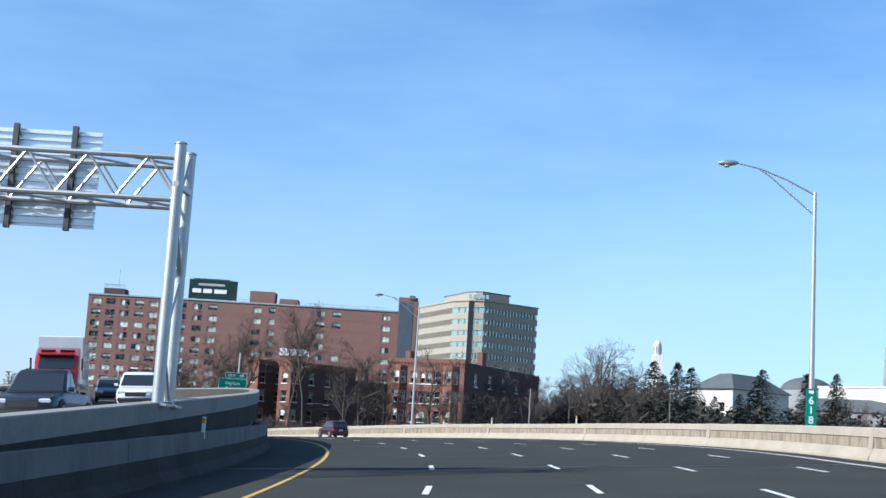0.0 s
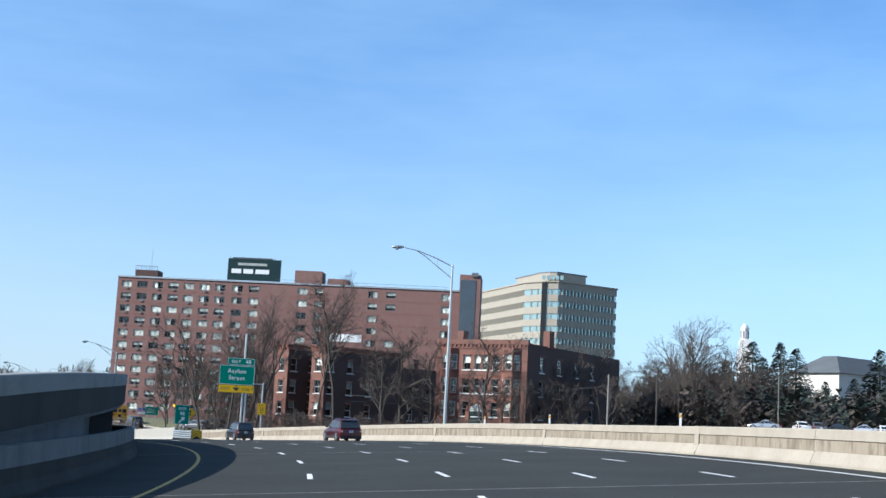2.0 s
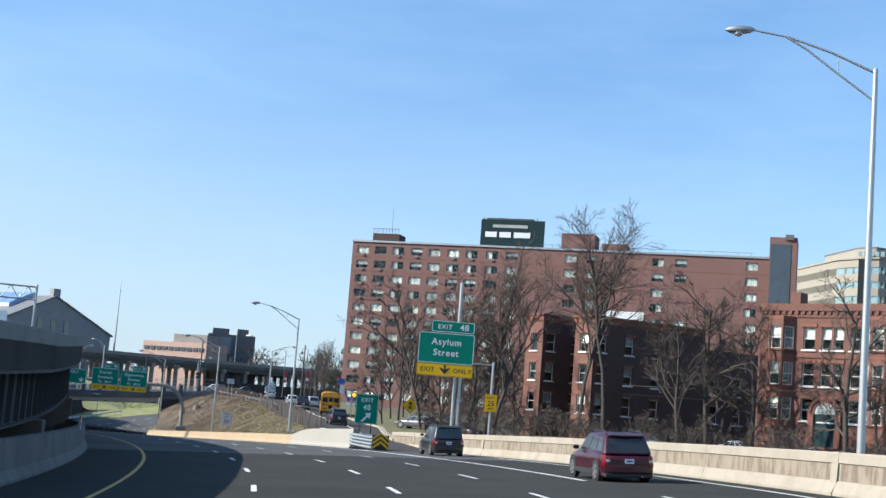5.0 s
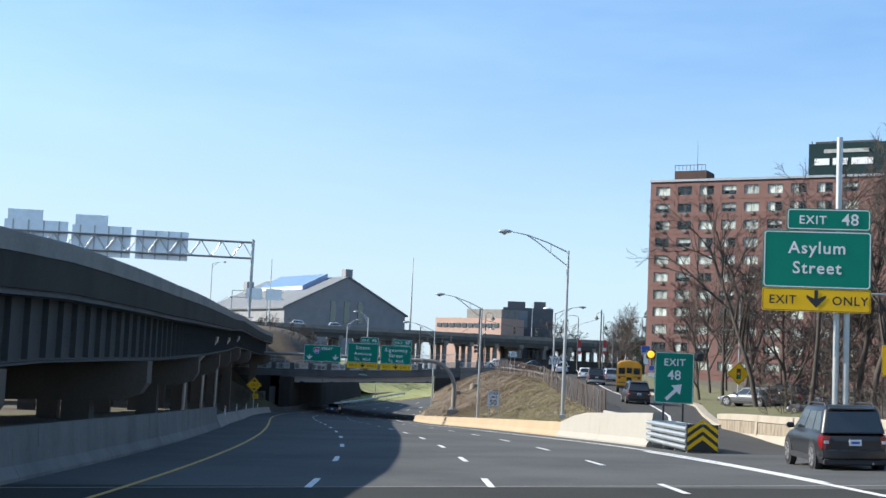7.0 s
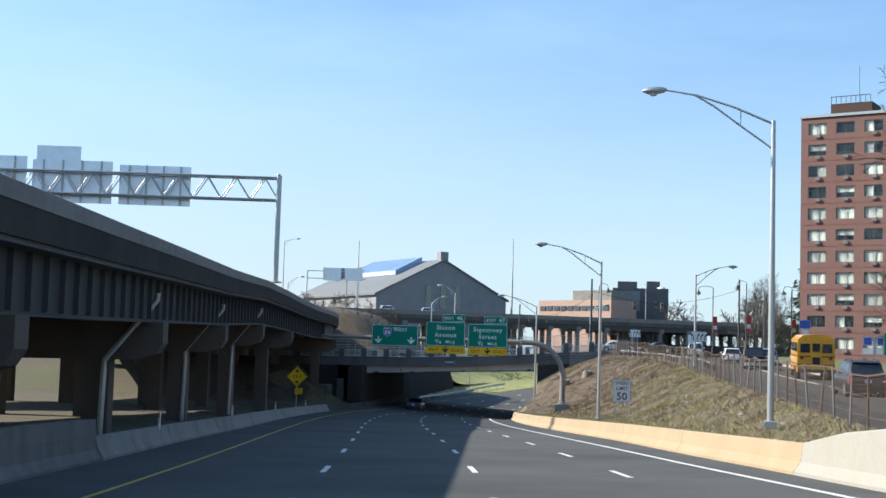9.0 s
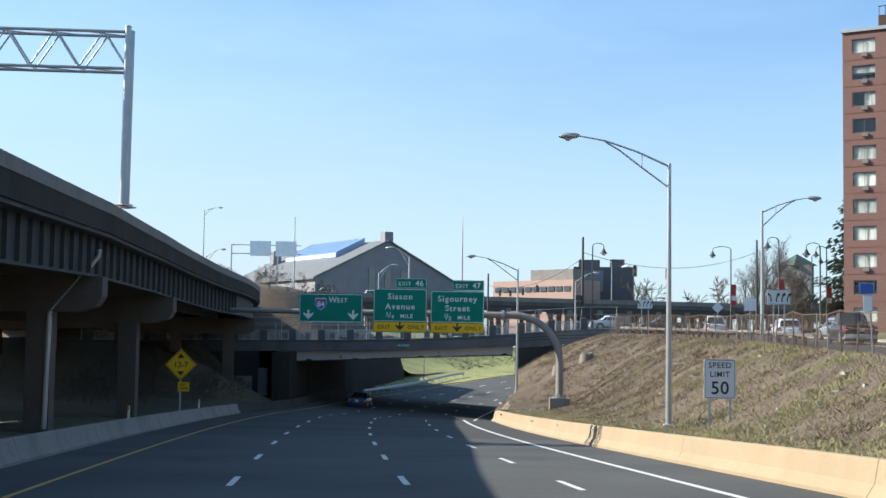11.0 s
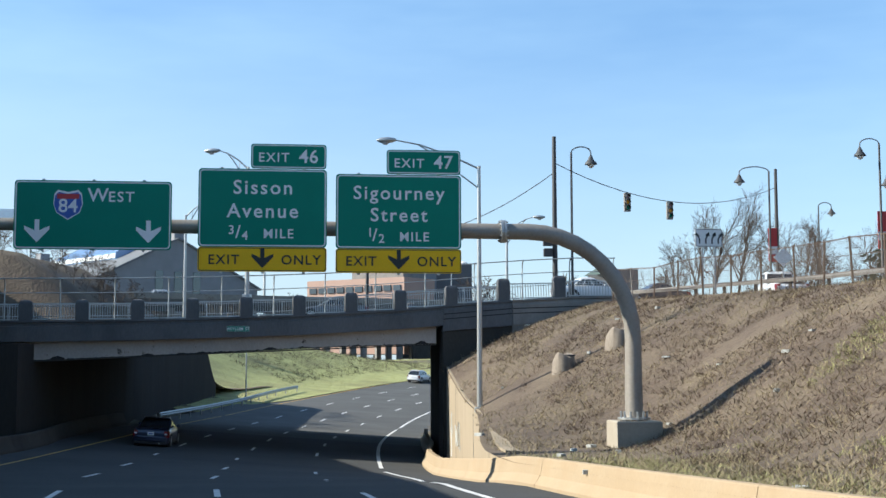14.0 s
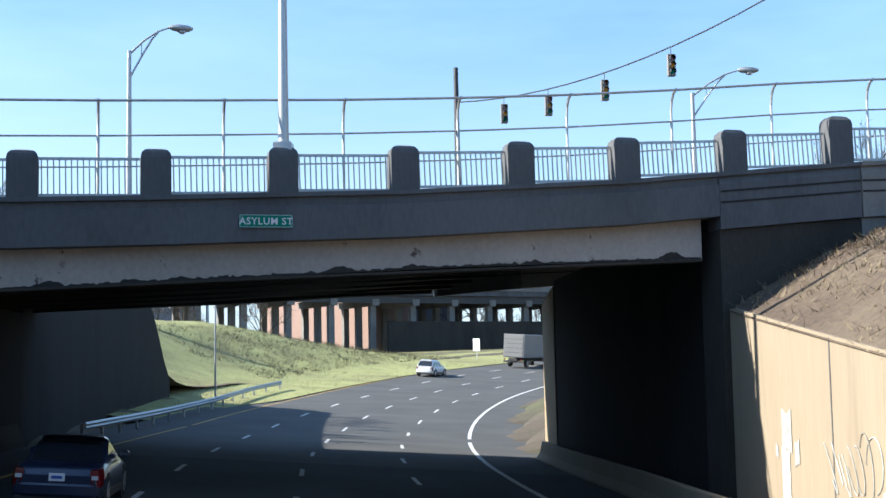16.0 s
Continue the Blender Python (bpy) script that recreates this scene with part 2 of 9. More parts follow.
# ---- materials ----
def material(name, colour, rough=0.7, metal=0.0, scale=3.0, vary=0.12, fine=40.0, bump=0.05, stain=None, stain_amount=0.0, stain_scale=0.4, spec=0.5, edge=(0.45, 0.68), per_object=0.0, coat=0.0, stretch=(1, 1, 1), dist=0.02):
    mat = bpy.data.materials.new(name)
    mat.use_nodes = True
    nt = mat.node_tree
    n, l = nt.nodes, nt.links
    b = n["Principled BSDF"]
    b.inputs["Roughness"].default_value = rough
    b.inputs["Metallic"].default_value = metal
    b.inputs["Specular IOR Level"].default_value = spec
    b.inputs["Coat Weight"].default_value = coat
    tc = n.new("ShaderNodeTexCoord")
    mp = n.new("ShaderNodeMapping")
    mp.inputs["Scale"].default_value = stretch
    l.new(tc.outputs["Object"], mp.inputs["Vector"])
    n1 = n.new("ShaderNodeTexNoise")
    n1.inputs["Scale"].default_value = scale
    n1.inputs["Detail"].default_value = 4
    n2 = n.new("ShaderNodeTexNoise")
    n2.inputs["Scale"].default_value = fine
    n2.inputs["Detail"].default_value = 3
    l.new(mp.outputs[0], n1.inputs["Vector"])
    l.new(mp.outputs[0], n2.inputs["Vector"])
    add = n.new("ShaderNodeMath")
    add.operation = "ADD"
    l.new(n1.outputs[0], add.inputs[0])
    l.new(n2.outputs[0], add.inputs[1])
    src = add.outputs[0]
    if per_object:
        oi = n.new("ShaderNodeObjectInfo")
        ma = n.new("ShaderNodeMath")
        ma.operation = "MULTIPLY_ADD"
        ma.inputs[1].default_value = per_object
        l.new(oi.outputs["Random"], ma.inputs[0])
        l.new(src, ma.inputs[2])
        src = ma.outputs[0]
    rng = n.new("ShaderNodeMapRange")
    rng.inputs["From Min"].default_value = 0.6
    rng.inputs["From Max"].default_value = 1.4 + per_object
    rng.inputs["To Min"].default_value = 1 - vary
    rng.inputs["To Max"].default_value = 1 + vary
    l.new(src, rng.inputs["Value"])
    hs = n.new("ShaderNodeHueSaturation")
    hs.inputs["Color"].default_value = (*colour, 1)
    l.new(rng.outputs[0], hs.inputs["Value"])
    out = hs.outputs[0]
    if stain is not None:
        n3 = n.new("ShaderNodeTexNoise")
        n3.inputs["Scale"].default_value = stain_scale
        n3.inputs["Detail"].default_value = 6
        n3.inputs["Roughness"].default_value = 0.65
        l.new(mp.outputs[0], n3.inputs["Vector"])
        cr = n.new("ShaderNodeMapRange")
        cr.inputs["From Min"].default_value, cr.inputs["From Max"].default_value = edge
        cr.inputs["To Max"].default_value = stain_amount
        l.new(n3.outputs[0], cr.inputs["Value"])
        mx = n.new("ShaderNodeMix")
        mx.data_type = "RGBA"
        mx.inputs["B"].default_value = (*stain, 1)
        l.new(cr.outputs[0], mx.inputs["Factor"])
        l.new(out, mx.inputs["A"])
        out = mx.outputs["Result"]
    l.new(out, b.inputs["Base Color"])
    if bump:
        bp = n.new("ShaderNodeBump")
        bp.inputs["Strength"].default_value = bump
        bp.inputs["Distance"].default_value = dist
        l.new(n2.outputs[0], bp.inputs["Height"])
        l.new(bp.outputs[0], b.inputs["Normal"])
    return mat


def brick_material(name, colour, colour2, mortar, width=0.22, height=0.075):
    mat = material(name, colour, 0.9, vary=0.1, scale=0.3, fine=6, bump=0.0)
    nt = mat.node_tree
    n, l = nt.nodes, nt.links
    br = n.new("ShaderNodeTexBrick")
    br.inputs["Color1"].default_value = (*colour, 1)
    br.inputs["Color2"].default_value = (*colour2, 1)
    br.inputs["Mortar"].default_value = (*mortar, 1)
    br.inputs["Scale"].default_value = 1.0
    br.inputs["Brick Width"].default_value = width
    br.inputs["Row Height"].default_value = height
    br.inputs["Mortar Size"].default_value = 0.008
    tc = n.new("ShaderNodeTexCoord")
    sep = n.new("ShaderNodeSeparateXYZ")
    com = n.new("ShaderNodeCombineXYZ")
    sm = n.new("ShaderNodeMath")
    l.new(tc.outputs["Object"], sep.inputs[0])
    l.new(sep.outputs[0], sm.inputs[0])
    l.new(sep.outputs[1], sm.inputs[1])
    l.new(sm.outputs[0], com.inputs[0])
    l.new(sep.outputs[2], com.inputs[1])
    l.new(com.outputs[0], br.inputs["Vector"])
    hs = next(x for x in n if x.type == "HUE_SAT")
    l.new(br.outputs[0], hs.inputs["Color"])
    return mat


M_asphalt = material("asphalt", (0.036, 0.0375, 0.0345), 0.95, spec=0.12, scale=0.25, vary=0.22, fine=30, bump=0.25, stain=(0.024, 0.025, 0.0235), stain_amount=0.5, stain_scale=0.18)
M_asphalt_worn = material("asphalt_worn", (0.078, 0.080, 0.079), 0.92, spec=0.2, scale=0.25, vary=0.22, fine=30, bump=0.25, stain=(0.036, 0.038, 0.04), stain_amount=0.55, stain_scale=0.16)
# stretch before and under the bridge: its shade is put into the base colour
M_asphalt_shaded = material("shaded_asphalt", (0.058, 0.060, 0.060), 0.92, spec=0.2, scale=0.25, vary=0.22, fine=30, bump=0.25, stain=(0.036, 0.038, 0.04), stain_amount=0.55, stain_scale=0.16)
# stretch past the bridge: its sunlit brightness is put into the base colour
M_asphalt_sunlit = material("sunlit_asphalt", (0.098, 0.100, 0.098), 0.95, spec=0.15, scale=0.3, vary=0.2, fine=30, bump=0.25, stain=(0.075, 0.076, 0.075), stain_amount=0.5, stain_scale=0.2)
M_asphalt_old = material("asphalt_old", (0.055, 0.054, 0.052), 0.95, spec=0.15, scale=0.3, vary=0.2, fine=30, bump=0.25)
M_white = material("road_paint_white", (0.62, 0.62, 0.60), 0.7, scale=4, vary=0.1, fine=25, bump=0.05, stain=(0.25, 0.25, 0.25), stain_amount=0.5, stain_scale=3)
M_yellow = material("road_paint_yellow", (0.50, 0.30, 0.05), 0.7, scale=4, vary=0.12, fine=25, bump=0.05, stain=(0.2, 0.14, 0.06), stain_amount=0.4, stain_scale=2)
M_conc = material("concrete_light", (0.315, 0.277, 0.218), 0.9, scale=0.6, vary=0.12, fine=14, bump=0.12, stain=(0.20, 0.165, 0.12), stain_amount=0.4, stain_scale=0.9, per_object=0.06)
M_conc_band = material("concrete_stained_band", (0.245, 0.205, 0.15), 0.9, scale=0.8, vary=0.14, fine=14, bump=0.12, stain=(0.135, 0.105, 0.075), stain_amount=0.85, stain_scale=2.4, edge=(0.47, 0.6), per_object=0.06, stretch=(1, 1, 0.3))
M_conc_pale = material("pale_cast_concrete", (0.30, 0.285, 0.25), 0.9, scale=0.6, vary=0.12, fine=14, bump=0.12, stain=(0.22, 0.20, 0.165), stain_amount=0.45, stain_scale=0.6, per_object=0.06, stretch=(1, 1, 0.5))
M_conc_mid = material("worn_median_concrete", (0.23, 0.22, 0.20), 0.92, scale=0.5, vary=0.2, fine=12, bump=0.15, stain=(0.07, 0.068, 0.062), stain_amount=0.6, stain_scale=0.5, per_object=0.15, stretch=(1, 1, 0.5))
# deep base colour holds the shade of unlit faces, with some grime
M_conc_shaded = material("shaded_dark_concrete", (0.055, 0.052, 0.046), 0.95, spec=0.12, scale=0.5, vary=0.2, fine=12, bump=0.15, stain=(0.03, 0.028, 0.027), stain_amount=0.6, stain_scale=0.4, per_object=0.15, stretch=(1, 1, 0.4))
M_conc_brown = material("brown_stained_concrete", (0.115, 0.09, 0.072), 0.92, scale=0.5, vary=0.2, fine=12, bump=0.15, stain=(0.07, 0.055, 0.045), stain_amount=0.6, stain_scale=0.5, per_object=0.15, stretch=(1, 1, 0.5))
M_conc_tan = material("concrete_tan", (0.325, 0.25, 0.16), 0.9, scale=0.5, vary=0.12, fine=14, bump=0.12, stain=(0.30, 0.21, 0.12), stain_amount=0.5, stain_scale=0.7, per_object=0.1)
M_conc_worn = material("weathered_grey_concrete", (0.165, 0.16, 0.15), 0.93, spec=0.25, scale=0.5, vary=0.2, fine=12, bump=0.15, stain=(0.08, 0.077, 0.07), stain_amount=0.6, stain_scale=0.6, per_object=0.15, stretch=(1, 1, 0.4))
M_conc_streak = material("streaked_tan_concrete", (0.30, 0.245, 0.172), 0.9, scale=0.5, vary=0.12, fine=14, bump=0.12, stain=(0.2, 0.16, 0.11), stain_amount=0.6, stain_scale=1.3, edge=(0.54, 0.72), stretch=(1, 1, 0.07))
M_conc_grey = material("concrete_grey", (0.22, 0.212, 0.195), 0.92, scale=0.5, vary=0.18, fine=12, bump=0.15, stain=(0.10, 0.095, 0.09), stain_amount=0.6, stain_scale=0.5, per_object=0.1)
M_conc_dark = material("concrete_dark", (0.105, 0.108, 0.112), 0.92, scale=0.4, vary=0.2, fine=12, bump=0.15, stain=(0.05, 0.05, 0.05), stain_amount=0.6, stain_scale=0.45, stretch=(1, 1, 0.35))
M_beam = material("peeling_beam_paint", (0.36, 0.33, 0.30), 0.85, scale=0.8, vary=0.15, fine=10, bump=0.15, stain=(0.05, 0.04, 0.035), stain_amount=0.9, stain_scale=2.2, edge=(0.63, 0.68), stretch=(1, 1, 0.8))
# girder steel darkened: the shade under the deck is put into the colour
M_girder = material("shaded_girder_steel", (0.044, 0.047, 0.048), 0.75, 0.0, scale=0.6, vary=0.25, fine=10, bump=0.05, stain=(0.06, 0.04, 0.03), stain_amount=0.35, stain_scale=0.6)
M_steel = material("dark_steel", (0.06, 0.065, 0.068), 0.6, 0.3, scale=0.6, vary=0.2, fine=10, bump=0.05, stain=(0.10, 0.06, 0.04), stain_amount=0.35, stain_scale=0.6)
M_galv = material("galvanised_steel", (0.42, 0.44, 0.44), 0.45, 0.75, scale=3, vary=0.12, fine=25, bump=0.03)
M_alu = material("aluminium_pole", (0.47, 0.48, 0.47), 0.4, 0.7, scale=2, vary=0.1, fine=20, bump=0.02)
M_pipe = material("weathering_pipe", (0.27, 0.25, 0.22), 0.6, 0.3, scale=1, vary=0.15, fine=12, bump=0.05, stain=(0.16, 0.11, 0.08), stain_amount=0.4, stain_scale=1)
M_green = material("sign_green", (0.0, 0.195, 0.13), 0.6, spec=0.2, scale=1.2, vary=0.08, fine=20, bump=0.01)
M_signw = material("sign_white", (0.70, 0.71, 0.70), 0.45, scale=2, vary=0.05, fine=20, bump=0.01)
M_signy = material("sign_yellow", (0.80, 0.46, 0.015), 0.6, spec=0.2, scale=1.5, vary=0.08, fine=20, bump=0.01)
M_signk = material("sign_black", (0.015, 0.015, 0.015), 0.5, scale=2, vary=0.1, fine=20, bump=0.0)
M_signb = material("sign_blue", (0.03, 0.09, 0.36), 0.45, scale=2, vary=0.08, fine=20, bump=0.0)
M_signr = material("sign_red", (0.45, 0.03, 0.03), 0.45, scale=2, vary=0.08, fine=20, bump=0.0)
M_signback = material("sign_back_aluminium", (0.72, 0.77, 0.82), 0.38, 0.75, scale=1, vary=0.12, fine=18, bump=0.03)
M_brick = brick_material("red_brick", (0.212, 0.101, 0.084), (0.172, 0.080, 0.067), (0.185, 0.138, 0.12))
M_brick_old = brick_material("old_red_brick", (0.165, 0.066, 0.046), (0.12, 0.045, 0.034), (0.135, 0.095, 0.077))
# darker copy of the brick: the shade of the flanks is put into it
M_brick_dark = brick_material("shaded_dark_brick", (0.085, 0.045, 0.035), (0.065, 0.034, 0.027), (0.075, 0.055, 0.048))
M_stone = material("brownstone", (0.19, 0.08, 0.055), 0.9, scale=0.8, vary=0.15, fine=10, bump=0.1)
M_glass = material("window_glass", (0.045, 0.06, 0.075), 0.08, scale=0.5, vary=0.3, fine=3, bump=0.0, spec=0.9, per_object=0.6)
M_curtain = material("pale_curtain", (0.42, 0.435, 0.41), 0.85, scale=1.5, vary=0.6, fine=8, bump=0.0, per_object=0.8)
M_frame = material("window_frame", (0.62, 0.61, 0.58), 0.6, scale=2, vary=0.08, fine=12, bump=0.0)
M_roof = material("roof_membrane", (0.12, 0.12, 0.125), 0.9, scale=0.5, vary=0.15, fine=9, bump=0.05)
M_slate = material("slate_roof", (0.14, 0.15, 0.16), 0.75, scale=0.4, vary=0.15, fine=6, bump=0.1)
M_slate_dark = material("dark_slate_roof", (0.075, 0.085, 0.09), 0.8, scale=0.4, vary=0.2, fine=6, bump=0.1)
M_cream = material("cream_cladding", (0.29, 0.262, 0.21), 0.8, scale=0.3, vary=0.08, fine=5, bump=0.02)
M_officeglass = material("office_glass", (0.36, 0.47, 0.45), 0.1, 0.55, scale=0.2, vary=0.25, fine=1.5, bump=0.0, spec=0.9)
M_pink = material("pink_cladding", (0.38, 0.255, 0.205), 0.85, scale=0.3, vary=0.08, fine=5, bump=0.0)
M_white_wall = material("white_render", (0.50, 0.48, 0.44), 0.85, scale=0.4, vary=0.06, fine=6, bump=0.02)
M_greystone = material("grey_stone", (0.23, 0.235, 0.245), 0.9, scale=0.3, vary=0.15, fine=5, bump=0.05)
M_blueglass = material("blue_skylight", (0.20, 0.32, 0.52), 0.2, scale=0.4, vary=0.1, fine=4, bump=0.0, spec=0.8)
M_ground = material("winter_ground", (0.082, 0.066, 0.047), 1.0, scale=0.12, vary=0.3, fine=2.5, bump=0.5, stain=(0.085, 0.095, 0.035), stain_amount=0.7, stain_scale=0.07, dist=0.1)
# near-black base colour: underpass shade put into the walls; also grooves, rust edge
M_conc_black = material("shaded_black_concrete", (0.040, 0.039, 0.038), 0.95, spec=0.1, scale=0.5, vary=0.25, fine=12, bump=0.15, stain=(0.05, 0.045, 0.04), stain_amount=0.5, stain_scale=0.8, stretch=(1, 1, 0.2))
M_hill = material("dry_embankment", (0.098, 0.072, 0.052), 1.0, scale=0.35, vary=0.35, fine=5, bump=0.6, stain=(0.155, 0.125, 0.08), stain_amount=0.5, stain_scale=0.35, dist=0.15)
M_lawn = material("spring_grass", (0.30, 0.31, 0.12), 1.0, scale=0.4, vary=0.25, fine=6, bump=0.8, stain=(0.12, 0.10, 0.05), stain_amount=0.6, stain_scale=0.15, dist=0.1)
M_blade = material("dry_grass_blades", (0.25, 0.205, 0.125), 1.0, scale=0.5, vary=0.35, fine=3, bump=0.0)
M_bladeg = material("green_grass_blades", (0.285, 0.275, 0.125), 1.0, scale=0.5, vary=0.35, fine=3, bump=0.0)
M_bark = material("grey_brown_bark", (0.060, 0.050, 0.042), 0.95, scale=1.5, vary=0.25, fine=12, bump=0.4)
M_stump = material("weathered_stump", (0.24, 0.205, 0.165), 0.95, scale=2, vary=0.25, fine=15, bump=0.3, stain=(0.10, 0.075, 0.055), stain_amount=0.7, stain_scale=2, stretch=(1, 1, 0.3))
M_bronze = material("bronze_window_frame", (0.16, 0.15, 0.14), 0.5, 0.3, scale=2, vary=0.1, fine=12, bump=0.0)
M_weed = material("dead_weeds", (0.112, 0.078, 0.054), 1.0, scale=0.6, vary=0.4, fine=3, bump=0.0)
M_scrub = material("dark_scrub", (0.065, 0.06, 0.032), 1.0, scale=0.5, vary=0.35, fine=3, bump=0.0)
M_rust = material("rusty_fence_wire", (0.085, 0.058, 0.042), 0.9, scale=2, vary=0.25, fine=15, bump=0.0)
M_verge = material("verge_grass", (0.115, 0.115, 0.05), 1.0, scale=0.4, vary=0.3, fine=6, bump=0.8, stain=(0.11, 0.085, 0.055), stain_amount=0.7, stain_scale=0.3, dist=0.1)
M_roofgreen = material("dull_green_roof", (0.055, 0.085, 0.075), 0.7, scale=0.5, vary=0.1, fine=5, bump=0.0)
M_flash = material("lit_amber_lens", (0.8, 0.45, 0.02), 0.3, scale=3, vary=0.05, fine=20, bump=0.0)
M_flash.node_tree.nodes["Principled BSDF"].inputs["Emission Color"].default_value = (1.0, 0.55, 0.03, 1)
M_flash.node_tree.nodes["Principled BSDF"].inputs["Emission Strength"].default_value = 0.6
M_signdark = material("roof_sign_green", (0.017, 0.038, 0.041), 0.8, spec=0.1, scale=1, vary=0.15, fine=8, bump=0.0)
M_twig = material("bare_twigs", (0.066, 0.052, 0.043), 0.95, scale=1.0, vary=0.25, fine=8, bump=0.0)
M_needle = material("conifer_needles", (0.030, 0.043, 0.032), 0.9, scale=0.8, vary=0.4, fine=5, bump=0.0)
M_needle_pale = material("pale_conifer_needles", (0.125, 0.155, 0.13), 0.9, scale=0.8, vary=0.35, fine=5, bump=0.0)
M_rubber = material("tyre_rubber", (0.018, 0.018, 0.018), 0.85, scale=3, vary=0.15, fine=30, bump=0.05)
M_rim = material("alloy_rim", (0.55, 0.56, 0.57), 0.3, 0.85, scale=3, vary=0.08, fine=20, bump=0.0)
M_carglass = material("car_glass", (0.02, 0.024, 0.028), 0.05, scale=1, vary=0.1, fine=5, bump=0.0, spec=0.9)
M_trim = material("black_plastic_trim", (0.022, 0.022, 0.024), 0.6, scale=3, vary=0.15, fine=20, bump=0.02)
M_tail = material("red_tail_lamp", (0.15, 0.006, 0.008), 0.15, scale=3, vary=0.1, fine=20, bump=0.0, spec=0.8)
M_headl = material("clear_head_lamp", (0.5, 0.51, 0.52), 0.12, scale=3, vary=0.1, fine=20, bump=0.0, spec=0.8)
M_amber = material("amber_lens", (0.75, 0.32, 0.01), 0.25, scale=3, vary=0.1, fine=20, bump=0.0)


def paint(name, colour, rough=0.28, metal=0.25, coat=0.6):
    return material(name, colour, rough, metal, scale=1.2, vary=0.06, fine=12, bump=0.0, coat=coat)


M_red_paint = paint("dark_red_car_paint", (0.036, 0.003, 0.008), 0.3, 0.0, 0.25)
M_black_paint = paint("black_car_paint", (0.012, 0.013, 0.015), 0.35, 0.0, 0.2)
M_white_paint = paint("white_car_paint", (0.62, 0.63, 0.63), 0.35, 0.0)
M_silver_paint = paint("silver_car_paint", (0.46, 0.48, 0.50), 0.3, 0.6)
M_blue_paint = paint("dark_blue_car_paint", (0.02, 0.03, 0.06))
M_grey_paint = paint("grey_car_paint", (0.13, 0.135, 0.14))
M_bus_paint = paint("school_bus_yellow", (0.72, 0.33, 0.015), 0.4, 0.0)
# white body greyed: the shade on its rear is put into the paint
M_truck_shaded = paint("shaded_white_truck_paint", (0.17, 0.17, 0.17), 0.5, 0.0)
M_truck_red = paint("truck_red", (0.42, 0.02, 0.025))

# ---- ground, road and ramp ----
BAR_R = ((-60, 11.0), (0, 11.3), (43, 12.0), (58, 12.9), (95, 13.2), (130, 14.2), (155, 14.4), (180, 15.0), (187, 16.1), (202, 18.2), (215, 21.6), (230, 26.0), (262, 30.5), (300, 36.0))
RAMP_L = ((176, 9.6), (184, 10.9), (201, 12.4), (230, 17.0), (262, 21.8), (289, 25.3), (315, 27.5), (352, 29.0))
RAMP_Z = ((176, -0.62), (201, -0.7), (215, -0.45), (230, -0.2), (262, 0.35), (289, 0.95), (315, 1.4), (335, 1.8), (352, 2.0))
CREST = ((176, 9.8), (184, 10.7), (201, 12.1), (230, 16.6), (262, 21.3), (289, 24.8), (315, 24.0), (333, 20.5), (338, 19.5))
RAMP_EDGE = ((200, 15.2), (213, 18.9), (230, 22.5), (262, 27.2), (289, 31.0), (330, 36.0))
WALL_TOP = ((300, 0.6), (308, 1.18), (317, 2.41), (327, 3.83), (336, 5.22))
BR_O, BR_U, BR_N = Vector((-142.26, 296.21, 0)), Vector((0.8056, 0.5924, 0)), Vector((-0.5924, 0.8056, 0))
BR_W = 28.0


def nearest(x, y):
    d = (RX - x) ** 2 + (RY - y) ** 2
    i = int(np.argmin(d))
    vx, vy = x - RX[i], y - RY[i]
    return RS[i] + vx * RTX[i] + vy * RTY[i], vx * RTY[i] - vy * RTX[i], math.sqrt(d[i])


def ground_z(x, y):
    s, lat, d = nearest(x, y)
    s = min(S_LAST, max(S_FIRST, s))
    rz = road_z(s, max(-12, min(16, lat)))
    flat = 0.2 + 1.6 * smooth(215, 300, y) - 1.2 * smooth(60, -40, y) + 3.8 * smooth(196, 218, y) * smooth(5, 16, x)
    if lat < -8.5:
        low = rz - 0.5 + 0.85 * smooth(-10.0, -12.5, lat)
        if s > 300:
            low += (0.5 - low) * smooth(308, 334, s) * smooth(-14, -19, lat) * (1 - smooth(352, 366, s))
        if s > 350:
            return low + (3.0 - 3.4 * smooth(415, 455, s) - low) * smooth(-36, -62, lat) * smooth(360, 400, s)
        return low + (0.6 - low) * smooth(-45, -120, lat)
    right = lerp_table(BAR_R, s)
    if s < 178:
        if lat < right + 0.2:
            return rz - 0.6
        return flat - 0.5 * (1 - smooth(right + 2, right + 14, lat))
    if s < 336:
        rl, zr = lerp_table(RAMP_L, s), lerp_table(RAMP_Z, s)
        if lat < rl:
            return min(rz, zr) - 0.9
        if lat < right + 1:
            return zr - 0.45
        return zr - 0.15 + (flat - zr + 0.15) * smooth(right + 1, right + 16, lat)
    if lat < 11:
        return rz - 0.6
    top = 1.6
    if s > 358:
        return rz + 0.1 + (top - rz - 0.1) * smooth(11, 24, lat)
    return rz - 0.6 + (top - 0.3 - rz + 0.6) * smooth(13, 18, lat)


def spread(a, b, step, far):
    mid = list(np.arange(a, b + 0.1, step))
    out = [step * 1.45 ** k for k in range(1, 40)]
    lo, hi, acc = [], [], 0
    for o in out:
        acc += o
        if acc > far:
            break
        lo.append(a - acc)
        hi.append(b + acc)
    return lo[::-1] + mid + hi


gx, gy = spread(-236, 84, 4, 3600), spread(-60, 492, 4, 3600)
g = Geo()
g.v = [(x, y, ground_z(x, y) + 0.06 * noise.noise((x * 0.2, y * 0.2, 0))) for y in gy for x in gx]
w = len(gx)
